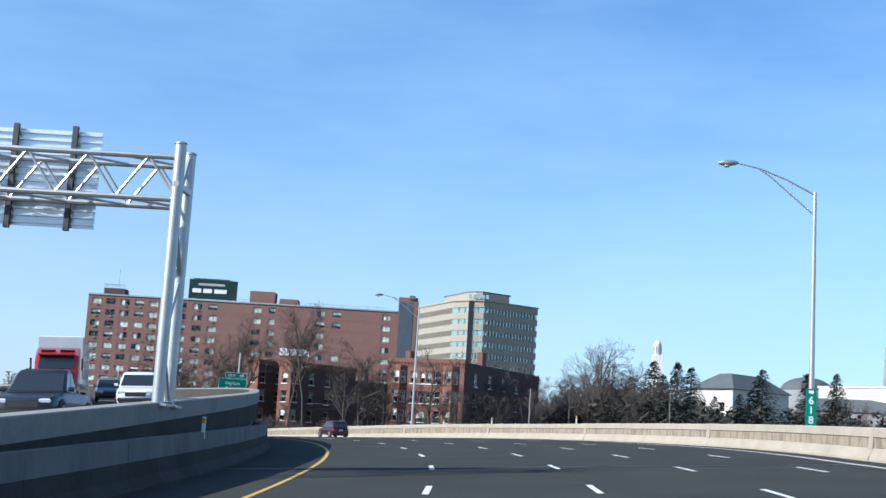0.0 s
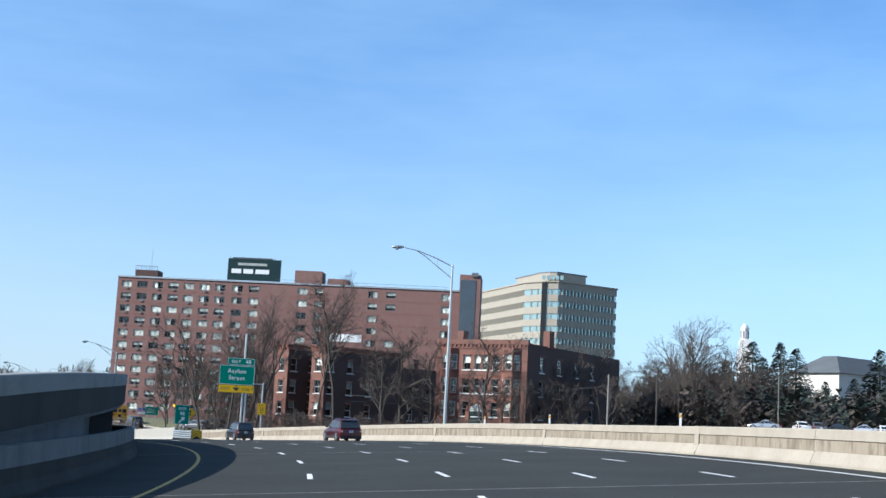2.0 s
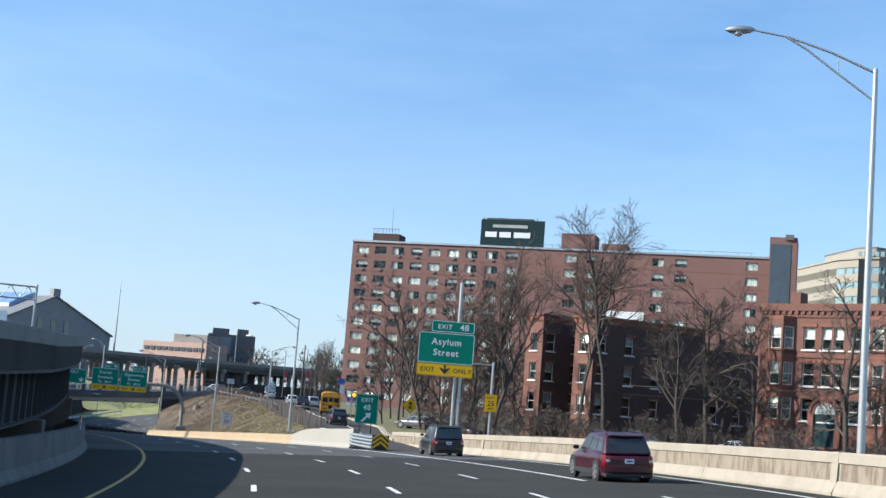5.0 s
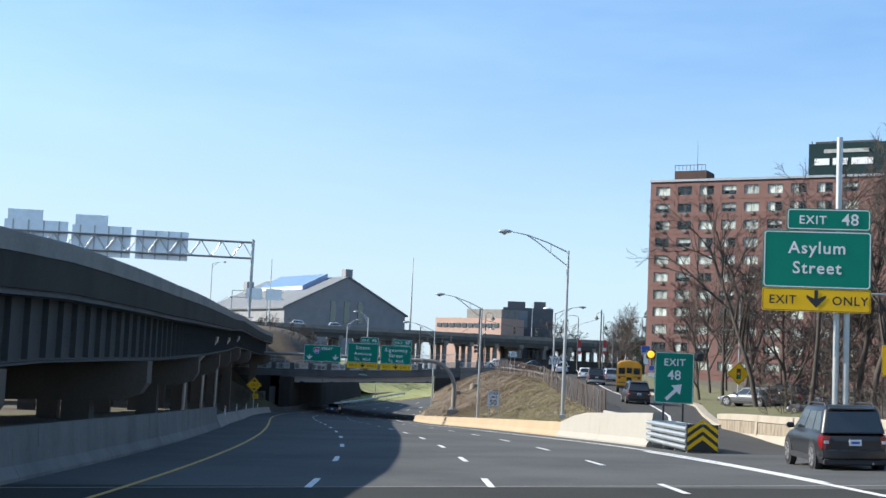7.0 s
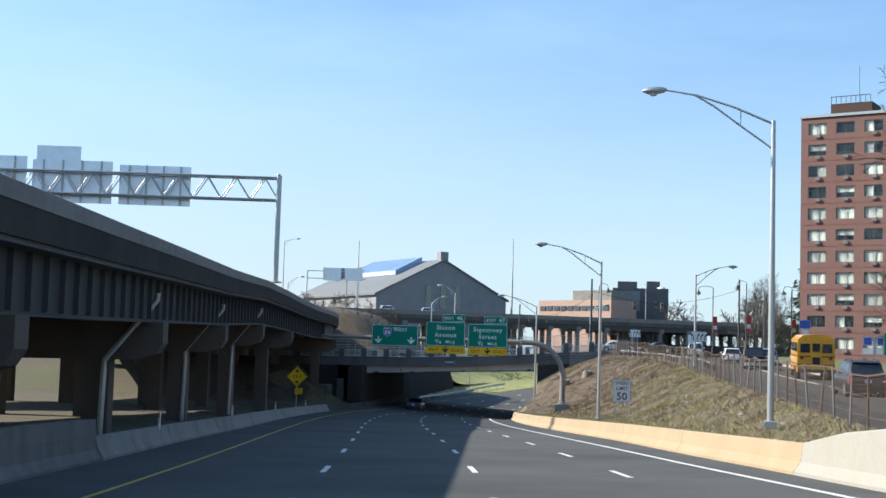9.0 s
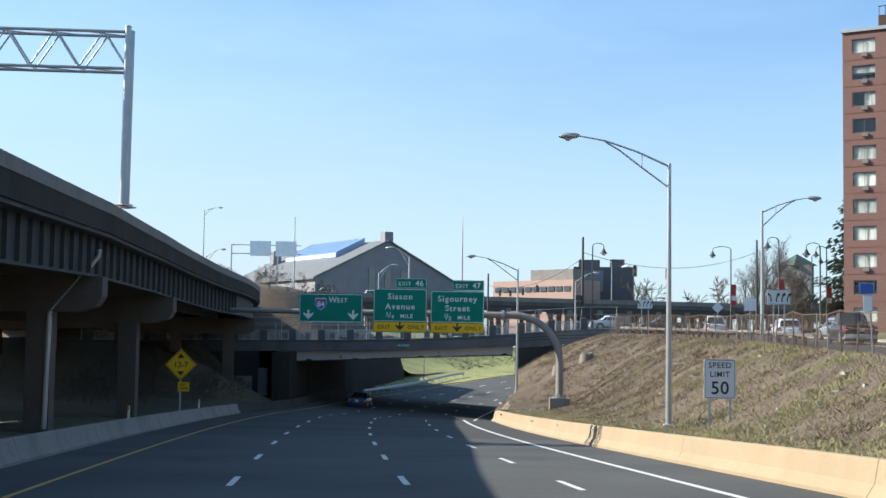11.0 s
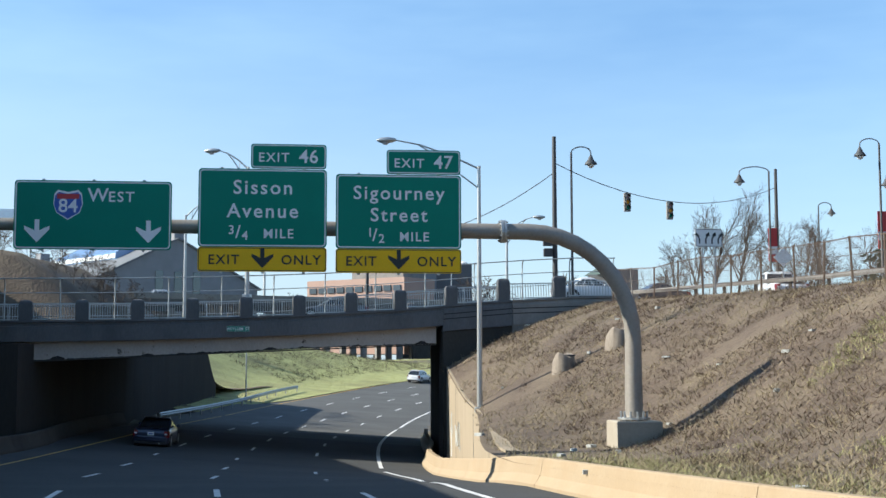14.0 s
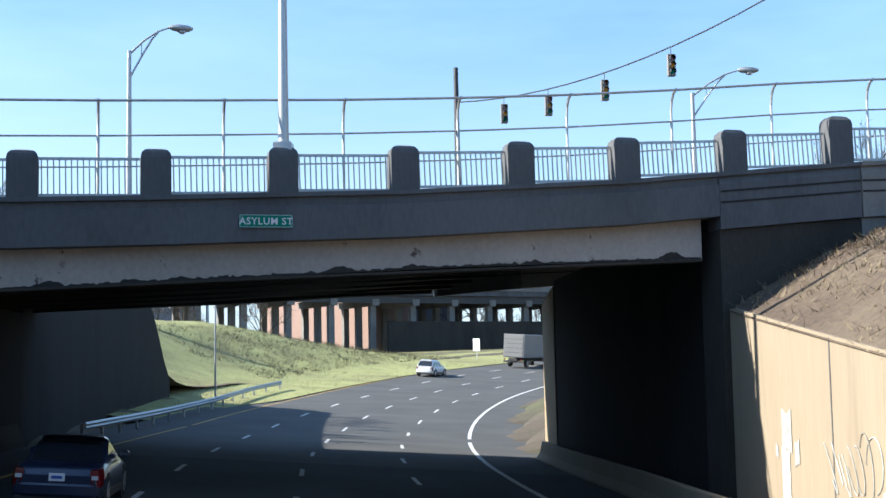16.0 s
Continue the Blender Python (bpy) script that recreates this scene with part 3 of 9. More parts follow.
g.f = [(j * w + i, j * w + i + 1, (j + 1) * w + i + 1, (j + 1) * w + i) for j in range(len(gy) - 1) for i in range(w - 1)]
solid("ground", g, M_ground, "dull brown winter ground with patches of grass", "ground")


def edge_right(s):
    return lerp_table(BAR_R, s) + 0.1 if s <= 176 else 9.7 + 1.6 * smooth(330, 346, s) + 1.0 * smooth(364, 372, s)


lanes = (-8.9, -6.2, -2.6, 1.1, 4.8)
g = sweep(stations(-60, 158, 4), lambda s: [(q, 0) for q in lanes + (8.4, edge_right(s))] + [(edge_right(s), -0.5), (-8.9, -0.5)])
road = solid("road", g, M_asphalt, "dark smooth asphalt motorway curving left and dipping under a bridge", "road")
# lit and shaded copies of the asphalt, chosen by stretch
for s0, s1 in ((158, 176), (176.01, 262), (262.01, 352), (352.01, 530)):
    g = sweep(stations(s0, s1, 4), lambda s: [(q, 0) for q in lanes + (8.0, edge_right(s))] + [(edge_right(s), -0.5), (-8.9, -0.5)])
    part("carriageway", g, M_asphalt_worn if s0 < 250 else M_asphalt_shaded if s0 < 350 else M_asphalt_sunlit, road)


def ramp_lats(s):
    return lerp_table(RAMP_L, s), max(lerp_table(RAMP_L, s) + 5.0, lerp_table(BAR_R, s) + 0.1)


g = Geo()
rings = []
for s in stations(176, 352, 4):
    a, b = ramp_lats(s)
    z = lerp_table(RAMP_Z, s)
    k = smooth(176, 196, s)
    rings.append([at(s, a, z=z * k + road_z(s, a) * (1 - k)), at(s, b, z=z * k + road_z(s, b) * (1 - k)), at(s, b, z=z - 0.6), at(s, a, z=z - 0.6)])
g.loft(rings)
ramp = solid("exit_ramp", g, M_asphalt_old, "grey asphalt exit ramp climbing to a street", "ramp")


def ribbon(a, b, lat, half, mat, name, step=2.0, dz=0.006):
    f = lat if callable(lat) else (lambda s: lat)
    st = stations(a, b, step)
    g = Geo()
    g.loft([[at(s, f(s) - half, dz), at(s, f(s) + half, dz)] for s in st], closed=False)
    return part(name, g, mat, road)


ribbon(-60, 470, lambda s: -6.25 + lane_drift(s), 0.065, M_yellow, "edge_line")
ribbon(-60, 176, lambda s: lerp_table(BAR_R, s) - 1.2, 0.09, M_white, "edge_line")
ribbon(160, 500, lambda s: 8.6 - 1.0 * smooth(176, 210, s) + 0.6 * smooth(298, 312, s) + lane_drift(s), 0.1, M_white, "edge_line")
ribbon(135, 178, lambda s: 8.5 - 0.2 * smooth(150, 178, s), 0.11, M_white, "edge_line")
dash_at = [234.3 - 10.76 * k for k in range(1, 27)] + [234.3 + 10.25 * k for k in range(0, 24)]
for line, (lat0, lat1, s_end, shift) in enumerate(((-2.65, -2.35, 480, 0.0), (1.05, 1.4, 480, 0.3), (4.75, 4.9, 480, -1.2), (8.35, 8.4, 134, -1.6))):
    for s in dash_at:
        if s < s_end:
            lat = lat0 + (lat1 - lat0) * smooth(140, 240, s) + lane_drift(s)
            g = Geo().loft([[at(q + shift, lat - 0.075, 0.006), at(q + shift, lat + 0.075, 0.006)] for q in (s - 1.45, s, s + 1.45)], closed=False)
            part("lane_dash", g, M_white, road)
# bridge deck joints across the road
for s, half in ((41.0, 0.12), (66.0, 0.05), (95.0, 0.05), (158, 0.08)):
    part("expansion_joint", Geo().loft([[at(s + d + lat * 0.12, lat, 0.004) for d in (-half, half)] for lat in (-8.8, -4, 0, 4, 8, min(12.9, edge_right(s)) - 0.2)], closed=False), M_signk if half > 0.1 else M_conc_grey, road)

# kerb and grass verge along the outer side of the ramp
def ramp_out(s):
    return ramp_lats(s)[1]


kerb = thing("ramp_kerb", Matrix(), "pale concrete kerb along the outer edge of the ramp", "kerb", kind="structure")
for s0 in range(201, 333, 6):
    part("kerb_stone", Geo().loft([[at(s, ramp_out(s) + d, z=lerp_table(RAMP_Z, s) + h) for d, h in ((-0.05, -0.3), (-0.03, 0.16), (0.0, 0.18), (0.5, 0.18), (0.5, -0.3))] for s in (s0, s0 + 3, s0 + 5.97)]), M_conc, kerb)
g = Geo()
rings = []
for s in stations(200, 333, 3):
    z = lerp_table(RAMP_Z, s)
    ring = []
    for d in (0.5, 1.5, 3.0, 5.0, 7.5, 10.0):
        q = at(s, ramp_out(s) + d)
        ring.append((q.x, q.y, max(z + 0.15, ground_z(q.x, q.y) + 0.12) + 0.05 * d + 0.08 * noise.noise((q.x * 0.4, q.y * 0.4, 2)) - (0.9 if d > 9 else 0)))
    rings.append(ring)
g.loft(rings, closed=False)
solid("ramp_verge", g, M_verge, "rough grass verge beside the ramp kerb", "verge", smooth_angle=60)
g = Geo()
g.loft([[at(s, lerp_table(RAMP_EDGE, s) + d, z=lerp_table(RAMP_Z, s) + 0.008) for d in (-0.09, 0.09)] for s in stations(200, 330, 3)], closed=False)
part("edge_line", g, M_white, ramp)

# ---- concrete barriers, cast in lengths ----
def barrier(name, a, b, base, height, mat, label, side=1, length=9.0, tag="concrete barrier", width=0.5, band=False):
    top = new(name)
    tagged(top, label, tag, "", "structure")
    n = max(1, int(round((b - a) / length)))
    for i in range(n):
        s0, s1 = a + (b - a) * i / n + 0.012, a + (b - a) * (i + 1) / n - 0.012
        hf = height if callable(height) else (lambda s: height)
        bf = base if callable(base) else (lambda s: base)

        def prof(s):
            o, h = bf(s), hf(s)
            if band:
                return [(o, -0.3), (o, 0.08), (o + side * 0.15, 0.43), (o + side * 0.20, 0.44), (o + side * 0.21, h - 0.33), (o + side * 0.16, h - 0.31), (o + side * 0.17, h - 0.03), (o + side * 0.20, h), (o + side * (width - 0.03), h), (o + side * width, h - 0.03), (o + side * width, -0.4)]
            return [(o, -0.3), (o, 0.08), (o + side * 0.16, 0.32), (o + side * 0.24, h - 0.03), (o + side * 0.27, h), (o + side * (width - 0.03), h), (o + side * width, h - 0.03), (o + side * width, -0.4)]

        body = part("barrier_length", sweep(stations(s0, s1, 3.0), prof), mat, top, smooth_angle=20)
        if band:
            part("stained_face", sweep(stations(s0 + 0.1, s1 - 0.1, 3.0), lambda s: [(bf(s) + side * 0.192, 0.445), (bf(s) + side * 0.202, hf(s) - 0.34), (bf(s) + side * 0.215, hf(s) - 0.34), (bf(s) + side * 0.205, 0.445)]), M_conc_band, body)
            if i % 2 == 0:
                part("pilaster", sweep([s0, s0 + 0.45], lambda s: [(bf(s) - 0.02, -0.1), (bf(s) - 0.02, 0.1), (bf(s) + side * 0.12, 0.33), (bf(s) + side * 0.19, hf(s) + 0.015), (bf(s) + side * (width + 0.02), hf(s) + 0.015), (bf(s) + side * (width + 0.02), -0.3)]), mat, body)
    return top


barrier("barrier_right", -60, 202, lambda s: lerp_table(BAR_R, s), lambda s: 1.12 + 0.15 * smooth(90, 130, s) + 0.14 * smooth(184, 200, s), M_conc, "pale cream concrete barrier along the road edge", length=10.5, band=True)
barrier("barrier_gore", 183, 201, lambda s: 9.5 - 0.3 * smooth(183, 201, s), lambda s: 1.36 - 0.06 * smooth(183, 195, s) - 0.5 * smooth(196, 201, s), M_conc_pale, "pale tapering concrete barrier nose at the exit gore", width=0.62)
barrier("barrier_gore_ramp", 183.5, 199, lambda s: 10.1 + 0.95 * smooth(183, 200, s), lambda s: 0.03 - road_z(s, 10.5), M_conc_pale, "pale grey concrete wall on the ramp side of the gore", width=0.4, length=15.5)
barrier("barrier_hill", 201, 312, lambda s: 9.2 + 0.55 * smooth(210, 235, s), 0.78, M_conc_tan, "low tan concrete barrier below a grass bank", length=14)
barrier("barrier_underpass", 312, 362, lambda s: 9.75 + 0.85 * smooth(330, 345, s), 0.78, M_conc_tan, "low concrete barrier running under the bridge", length=12)
# median barrier: near stretch darkened for shade in its colour, far stretch paler
barrier("barrier_left_far", 122, 205, lambda s: -8.75, lambda s: 1.1, M_conc_worn, "grey concrete median barrier with pale worn foot", side=-1)
barrier("barrier_left", -60, 122, lambda s: -8.75, lambda s: 1.1, M_conc_shaded, "grey stained concrete median barrier in shade", side=-1)
# copings paler than the faces below: light, shade and grime put into colour
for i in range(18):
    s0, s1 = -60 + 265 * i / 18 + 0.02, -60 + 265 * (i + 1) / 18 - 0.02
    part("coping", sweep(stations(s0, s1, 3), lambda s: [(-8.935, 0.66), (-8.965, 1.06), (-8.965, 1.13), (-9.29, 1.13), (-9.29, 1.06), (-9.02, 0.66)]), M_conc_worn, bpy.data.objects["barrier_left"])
# past 300 the kerb wall takes the copy darkened for shade
for lo_s, hi_s, mat in ((205, 300, M_conc_mid), (300.02, 356, M_conc_shaded)):
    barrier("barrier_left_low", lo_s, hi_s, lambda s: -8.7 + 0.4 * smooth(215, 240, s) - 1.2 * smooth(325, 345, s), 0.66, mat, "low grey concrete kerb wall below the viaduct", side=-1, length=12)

# ---- grass bank between the road and the ramp ----
g = Geo()
rings = []
for s in stations(199, 336, 1.5):
    toe = 9.95 + 1.35 * smooth(306, 322, s)
    z0 = road_z(s, toe) + (0.55 if s < 300 else lerp_table(WALL_TOP, s) - 0.1)
    lat1, z1 = lerp_table(CREST, s), lerp_table(RAMP_Z, s) + 0.02
    ring = []
    for k in range(17):
        u = k / 16
        hollow = (0.07 * u + 0.93 * smooth(0.25, 1.08, u)) / 0.975
        k_st = smooth(308, 324, s)
        prof = hollow * (1 - k_st) + (u + 0.10 * math.sin(math.pi * u)) * k_st
        lat = toe + (lat1 - toe) * u
        z = z0 + (z1 - z0) * min(1, prof) if u < 1 else z1
        ring.append(at(s, lat, z=z + (0.16 * noise.noise((s * 0.22, lat * 0.22, 3)) + 0.10 * noise.noise((s * 0.75, lat * 0.75, 7))) * math.sin(math.pi * u)))
    rings.append(ring + [at(s, lat1 + 0.2, z=z1 - 1.0)])
g.loft(rings, closed=False)
solid("grass_bank", g, M_hill, "steep bank of dry brown grass beside the road", "embankment", smooth_angle=60)
g = Geo()
rings = [[at(s, lerp_table(CREST, s), z=lerp_table(RAMP_Z, s)), at(s, lerp_table(RAMP_L, s) + 0.3, z=lerp_table(RAMP_Z, s) - 0.01)] for s in stations(199, 338, 3)]
g.loft(rings, closed=False)
solid("verge", g, M_hill, "strip of trodden dry grass beside the ramp", "verge")

# wing wall beside the underpass
g = sweep(stations(306, 337.5, 2), lambda s: [(10.45 + 0.9 * smooth(306, 320, s), -0.3), (10.45 + 0.9 * smooth(306, 320, s), lerp_table(WALL_TOP, s)), (10.95 + 0.9 * smooth(306, 320, s), lerp_table(WALL_TOP, s)), (10.95 + 0.9 * smooth(306, 320, s), -0.3)])
wing = solid("wing_wall", g, M_conc_streak, "tan concrete wing wall with rain stains", "retaining wall")
for s in (314, 322, 330):
    part("wall_joint", sweep([s, s + 0.05], lambda q: [(10.44 + 0.9 * smooth(306, 320, q), 0.0), (10.44 + 0.9 * smooth(306, 320, q), lerp_table(WALL_TOP, q) - 0.05), (10.46 + 0.9 * smooth(306, 320, q), lerp_table(WALL_TOP, q) - 0.05), (10.46 + 0.9 * smooth(306, 320, q), 0.0)]), M_conc_dark, wing)

# white paint run and pale scrawl on the wing wall
def on_wing(s, dz):
    return at(s, 10.435 + 0.9 * smooth(306, 320, s), dz)


for s0, s1, z0, z1 in ((332.15, 332.7, 1.9, 2.75), (332.3, 332.75, 0.5, 1.95), (331.75, 332.0, 1.6, 2.15), (332.95, 333.1, 1.75, 2.0), (327.6, 327.9, 1.0, 1.3)):
    part("paint_patch", Geo().loft([[on_wing(q, z0 + 0.05 * math.sin(9 * q)), on_wing(q, z1 + 0.06 * math.sin(13 * q))] for q in np.linspace(s0, s1, 6)], closed=False), M_curtain, wing, "run of white paint")
rw = random.Random(19)
for k in range(7):
    c, z, w, h = 328.2 + 0.33 * k, 1.75 + rw.uniform(-0.15, 0.15), rw.uniform(0.2, 0.4), rw.uniform(0.4, 0.65)
    part("paint_scrawl", Geo().tube([on_wing(c + w * math.cos(a), z + h * math.sin(a + 0.3 * k)) for a in np.linspace(0.3 * k, 0.3 * k + 4.6, 14)], 0.011, 4), M_curtain, wing, "pale scrawled paint line")

# ---- the elevated carriageway on the left ----
VIA_TOP = ((-60, 1.0), (0, 1.35), (20, 1.6), (34, 1.9), (61, 2.46), (73, 2.85), (100, 3.5), (128, 4.14), (141, 4.5), (165, 5.6), (185, 6.15), (209, 7.05), (240, 8.4), (260, 9.45), (275, 9.85), (300, 10.2))
VIA_E = -9.5
VIA_WIDE = 15.0


def via_path():
    out = []
    for s in stations(-60, 300, 5):
        p, q = at(s, VIA_E), at(s, VIA_E - 1)
        p.z += lerp_table(VIA_TOP, s)
        out.append((p, Vector((q.x - p.x, q.y - p.y, 0)).normalized()))
    d = Vector((out[-1][0].x - out[-3][0].x, out[-1][0].y - out[-3][0].y, 0)).normalized()
    p = out[-1][0].copy()
    for k in range(1, 38):
        d = Matrix.Rotation(0.020 if k > 3 else 0.012, 3, "Z") @ d
        p = p + d * 6
        p.z += 0.02
        out.append((p.copy(), Vector((-d.y, d.x, 0))))
    return out


VIA = via_path()
# the curve is banked: the deck falls away from the inner parapet
VIA_FALL = [max(0.0, float(np.interp(min(300, -60 + 5 * i), RS, RC))) * (1 - smooth(60, 72, i)) for i in range(len(VIA))]


def via_drop(i, o):
    return -VIA_FALL[i] * min(max(0.0, o - 0.46), VIA_WIDE)


def via_away(i):
    """Metres by which the added shading deck swings off at station i."""
    return 15.0 * smooth(36, 50, i) * (1 - smooth(56, 68, i))


def via_loft_away(points, first=0, last=None):
    return Geo().loft([[p + side * (o + via_away(first + k)) + Vector((0, 0, h + via_drop(first + k, o))) for o, h in points] for k, (p, side) in enumerate(VIA[first:last])])


def via_loft(points, first=0, last=None):
    """points: (metres left of the edge, height against the parapet's top)."""
    return Geo().loft([[p + side * o + Vector((0, 0, h + via_drop(first + k, o))) for o, h in points] for k, (p, side) in enumerate(VIA[first:last])])


via = thing("viaduct", Matrix(), "dark concrete and steel elevated carriageway rising beside the road", "viaduct", kind="structure")
# parapet faces carry their shade in the colour, the coping stays paler
for i in range(0, len(VIA) - 1, 2):
    part("parapet_length", via_loft([(0, -1.22), (0, -0.10), (0.05, 0), (0.36, 0), (0.40, -0.05), (0.45, -1.0), (0.45, -1.22)], i, min(len(VIA), i + 3)), M_conc_shaded, via)
for i in range(0, len(VIA) - 1, 4):
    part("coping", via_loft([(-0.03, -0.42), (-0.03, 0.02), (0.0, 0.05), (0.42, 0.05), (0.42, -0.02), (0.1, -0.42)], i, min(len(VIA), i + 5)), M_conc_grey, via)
part("parapet", via_loft([(VIA_WIDE - 0.4, -1.22), (VIA_WIDE - 0.4, 0), (VIA_WIDE, 0), (VIA_WIDE, -1.22)]), M_conc_grey, via)
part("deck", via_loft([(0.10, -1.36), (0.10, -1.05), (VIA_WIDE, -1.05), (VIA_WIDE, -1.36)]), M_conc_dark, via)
part("deck_surface", via_loft([(0.46, -1.045), (0.46, -1.035), (VIA_WIDE - 0.42, -1.035), (VIA_WIDE - 0.42, -1.045)]), M_asphalt_old, via)
FILL = 29
# added second deck: shades the ground alongside, then swings off for sun
part("deck", via_loft_away([(VIA_WIDE + 1, -1.36), (VIA_WIDE + 1, -1.05), (VIA_WIDE + 17, -1.05), (VIA_WIDE + 17, -1.36)]), M_conc_dark, via)
part("deck_surface", via_loft_away([(VIA_WIDE + 1.1, -1.045), (VIA_WIDE + 1.1, -1.035), (VIA_WIDE + 16.5, -1.035), (VIA_WIDE + 16.5, -1.045)]), M_asphalt_old, via)
part("parapet", via_loft_away([(VIA_WIDE + 16.6, -1.5), (VIA_WIDE + 16.6, 0), (VIA_WIDE + 17, 0), (VIA_WIDE + 17, -1.5)]), M_conc_shaded, via)
for o in (16.6, 21.5, 26.5, 31.4):
    part("girder", via_loft_away([(o - 0.2, -3.02), (o - 0.03, -2.95), (o - 0.03, -1.36), (o + 0.03, -1.36), (o + 0.03, -2.95), (o + 0.2, -3.02)], FILL + 2), M_girder, via)
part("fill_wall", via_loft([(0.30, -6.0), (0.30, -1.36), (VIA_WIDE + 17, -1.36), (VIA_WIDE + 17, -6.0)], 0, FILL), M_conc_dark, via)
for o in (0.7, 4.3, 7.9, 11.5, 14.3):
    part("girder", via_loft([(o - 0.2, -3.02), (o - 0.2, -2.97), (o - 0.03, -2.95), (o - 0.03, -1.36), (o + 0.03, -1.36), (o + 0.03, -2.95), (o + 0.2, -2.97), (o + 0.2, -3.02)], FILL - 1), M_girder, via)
stiff = Geo().box((0, 0, 0), (0.02, 0.16, 1.5)).mesh("stiffener", M_girder)
for k in range(FILL, 74):
    for f in (0.0, 0.33, 0.66):
        a, b = VIA[k], VIA[min(k + 1, len(VIA) - 1)]
        p, side = a[0].lerp(b[0], f), a[1]
        ob = part("stiffener", stiff, None, via)
        ob.matrix_basis = Matrix.Translation(p + side * 0.57 + Vector((0, 0, -2.15))) @ Matrix.Rotation(math.atan2(side.y, side.x) - math.pi / 2, 4, "Z")


def bent(k):
    p, side = VIA[k]
    zt = p.z - 3.02
    m = Matrix.Translation((p.x, p.y, 0)) @ Matrix.Rotation(math.atan2(side.y, side.x), 4, "Z")
    ob = thing("viaduct_pier", m, "dark weathered concrete pier holding up the elevated road", "bridge pier", "piers of the viaduct", "structure")
    part("cap_beam", Geo().loft([[(x, -0.6, zt + via_drop(k, x)), (x, 0.6, zt + via_drop(k, x)), (x, 0.6, zt - d + via_drop(k, x)), (x, -0.6, zt - d + via_drop(k, x))] for x, d in ((0.2, 0.8), (0.45, 1.2), (1.2, 1.45), (13.6, 1.45), (14.7, 1.1), (30.0 + via_away(k), 1.45), (31.6 + via_away(k), 0.8))]), M_conc_brown, ob)
    # the last three columns stand under the added shading deck
    for x in (2.7, 7.6, 12.4, 19.0 + via_away(k), 24.0 + via_away(k), 29.0 + via_away(k)):
        foot = ground_z(*(m @ Vector((x, 0, 0))).xy) - 0.3
        if zt - 1.1 - foot > 0.4:
            part("column", Geo().box((x, 0, (zt - 1.1 + foot) / 2), (1.0, 1.0, zt - 1.1 - foot), bevel=0.08), M_conc_brown, ob)
    return ob


for k in (32, 36, 40, 44, 48, 52, 56, 60, 64, 68, 77, 82, 87, 92, 97, 102, 107):
    bent(k)


def downpipe(s):
    top = road_z(s, VIA_E) + lerp_table(VIA_TOP, s) - 1.9
    a = at(s, -9.9, z=top)
    b = at(s, -11.8, z=top - 2.6)
    c = at(s, -11.85, z=ground_z(*at(s, -11.85).xy))
    ob = thing("drain_pipe", Matrix(), "pale galvanised drain pipe bending down a viaduct pier", "drain pipe", "drain pipes of the viaduct")
    part("pipe", Geo().tube([a, a + Vector((0, 0, -0.25)), b, b + Vector((0, 0, -0.3)), c], 0.11, 8), M_galv, ob, smooth_angle=40)


for s in (219, 239.5, 259.5):
    downpipe(s)

# ---- street bridge over the road ----
BR_DECK = ((-30, 0.35), (-3, 0.77), (0, 0.86), (5.6, 1.07), (11, 1.40), (13.9, 1.67), (16.9, 1.94), (21, 2.2), (40, 2.4))


def br(u, n, z):
    return BR_O + BR_U * u + BR_N * n + Vector((0, 0, z))


def br_z(u):
    return lerp_table(BR_DECK, u)


def br_loft(us, prof, closed=True):
    """prof(u) gives (n, z) points."""
    return Geo().loft([[br(u, n, z) for n, z in prof(u)] for u in us], closed=closed)


US = [-30, -24, -18, -12, -9.9, -6, -3, 0, 3, 5.6, 8.3, 11, 13.1]
bridge = thing("street_bridge", Matrix(), "dark old concrete street bridge with stepped fascia over the road", "bridge", kind="structure")
# deck, inner beams and slab underside: the shade below is in their colour
part("deck", br_loft(US + [16, 19, 22], lambda u: [(0.05, br_z(u) - 0.35), (0.05, br_z(u) - 0.02), (BR_W, br_z(u) - 0.02), (BR_W, br_z(u) - 0.35)]), M_conc_shaded, bridge)
part("street_surface", br_loft(US + [16, 19, 22, 40], lambda u: [(2.6, br_z(u) - 0.15), (2.6, br_z(u) - 0.012), (16.4, br_z(u) - 0.012), (16.4, br_z(u) - 0.15)]), M_asphalt_old, bridge)
for n0, n1 in ((-0.22, 0.5), (BR_W - 0.5, BR_W + 0.22)):
    part("fascia", br_loft(US + [13.4], lambda u: [(n0, br_z(u) - 1.08), (n0, br_z(u) - 0.30), (n0 + 0.06 if n0 < 0 else n0, br_z(u) - 0.28), (n0 + 0.06, br_z(u) - 0.12), (n0 - 0.03, br_z(u) - 0.10), (n0 - 0.03, br_z(u)), (n1, br_z(u)), (n1, br_z(u) - 1.08)]), M_conc_dark, bridge)
    # darker concrete up to the joint at 17.3, paler beyond it
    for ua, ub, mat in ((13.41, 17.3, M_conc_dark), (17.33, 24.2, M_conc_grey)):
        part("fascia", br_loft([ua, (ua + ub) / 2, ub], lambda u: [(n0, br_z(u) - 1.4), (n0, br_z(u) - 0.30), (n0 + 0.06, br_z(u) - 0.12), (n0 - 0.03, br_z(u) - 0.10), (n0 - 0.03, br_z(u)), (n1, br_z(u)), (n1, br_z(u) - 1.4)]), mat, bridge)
        for dz in (0.45, 0.72):
            part("groove", br_loft([ua + 0.02, ub - 0.02], lambda u: [(n0 - 0.012, br_z(u) - dz - 0.05), (n0 - 0.012, br_z(u) - dz), (n0 + 0.02, br_z(u) - dz), (n0 + 0.02, br_z(u) - dz - 0.05)]), M_conc_black, bridge)
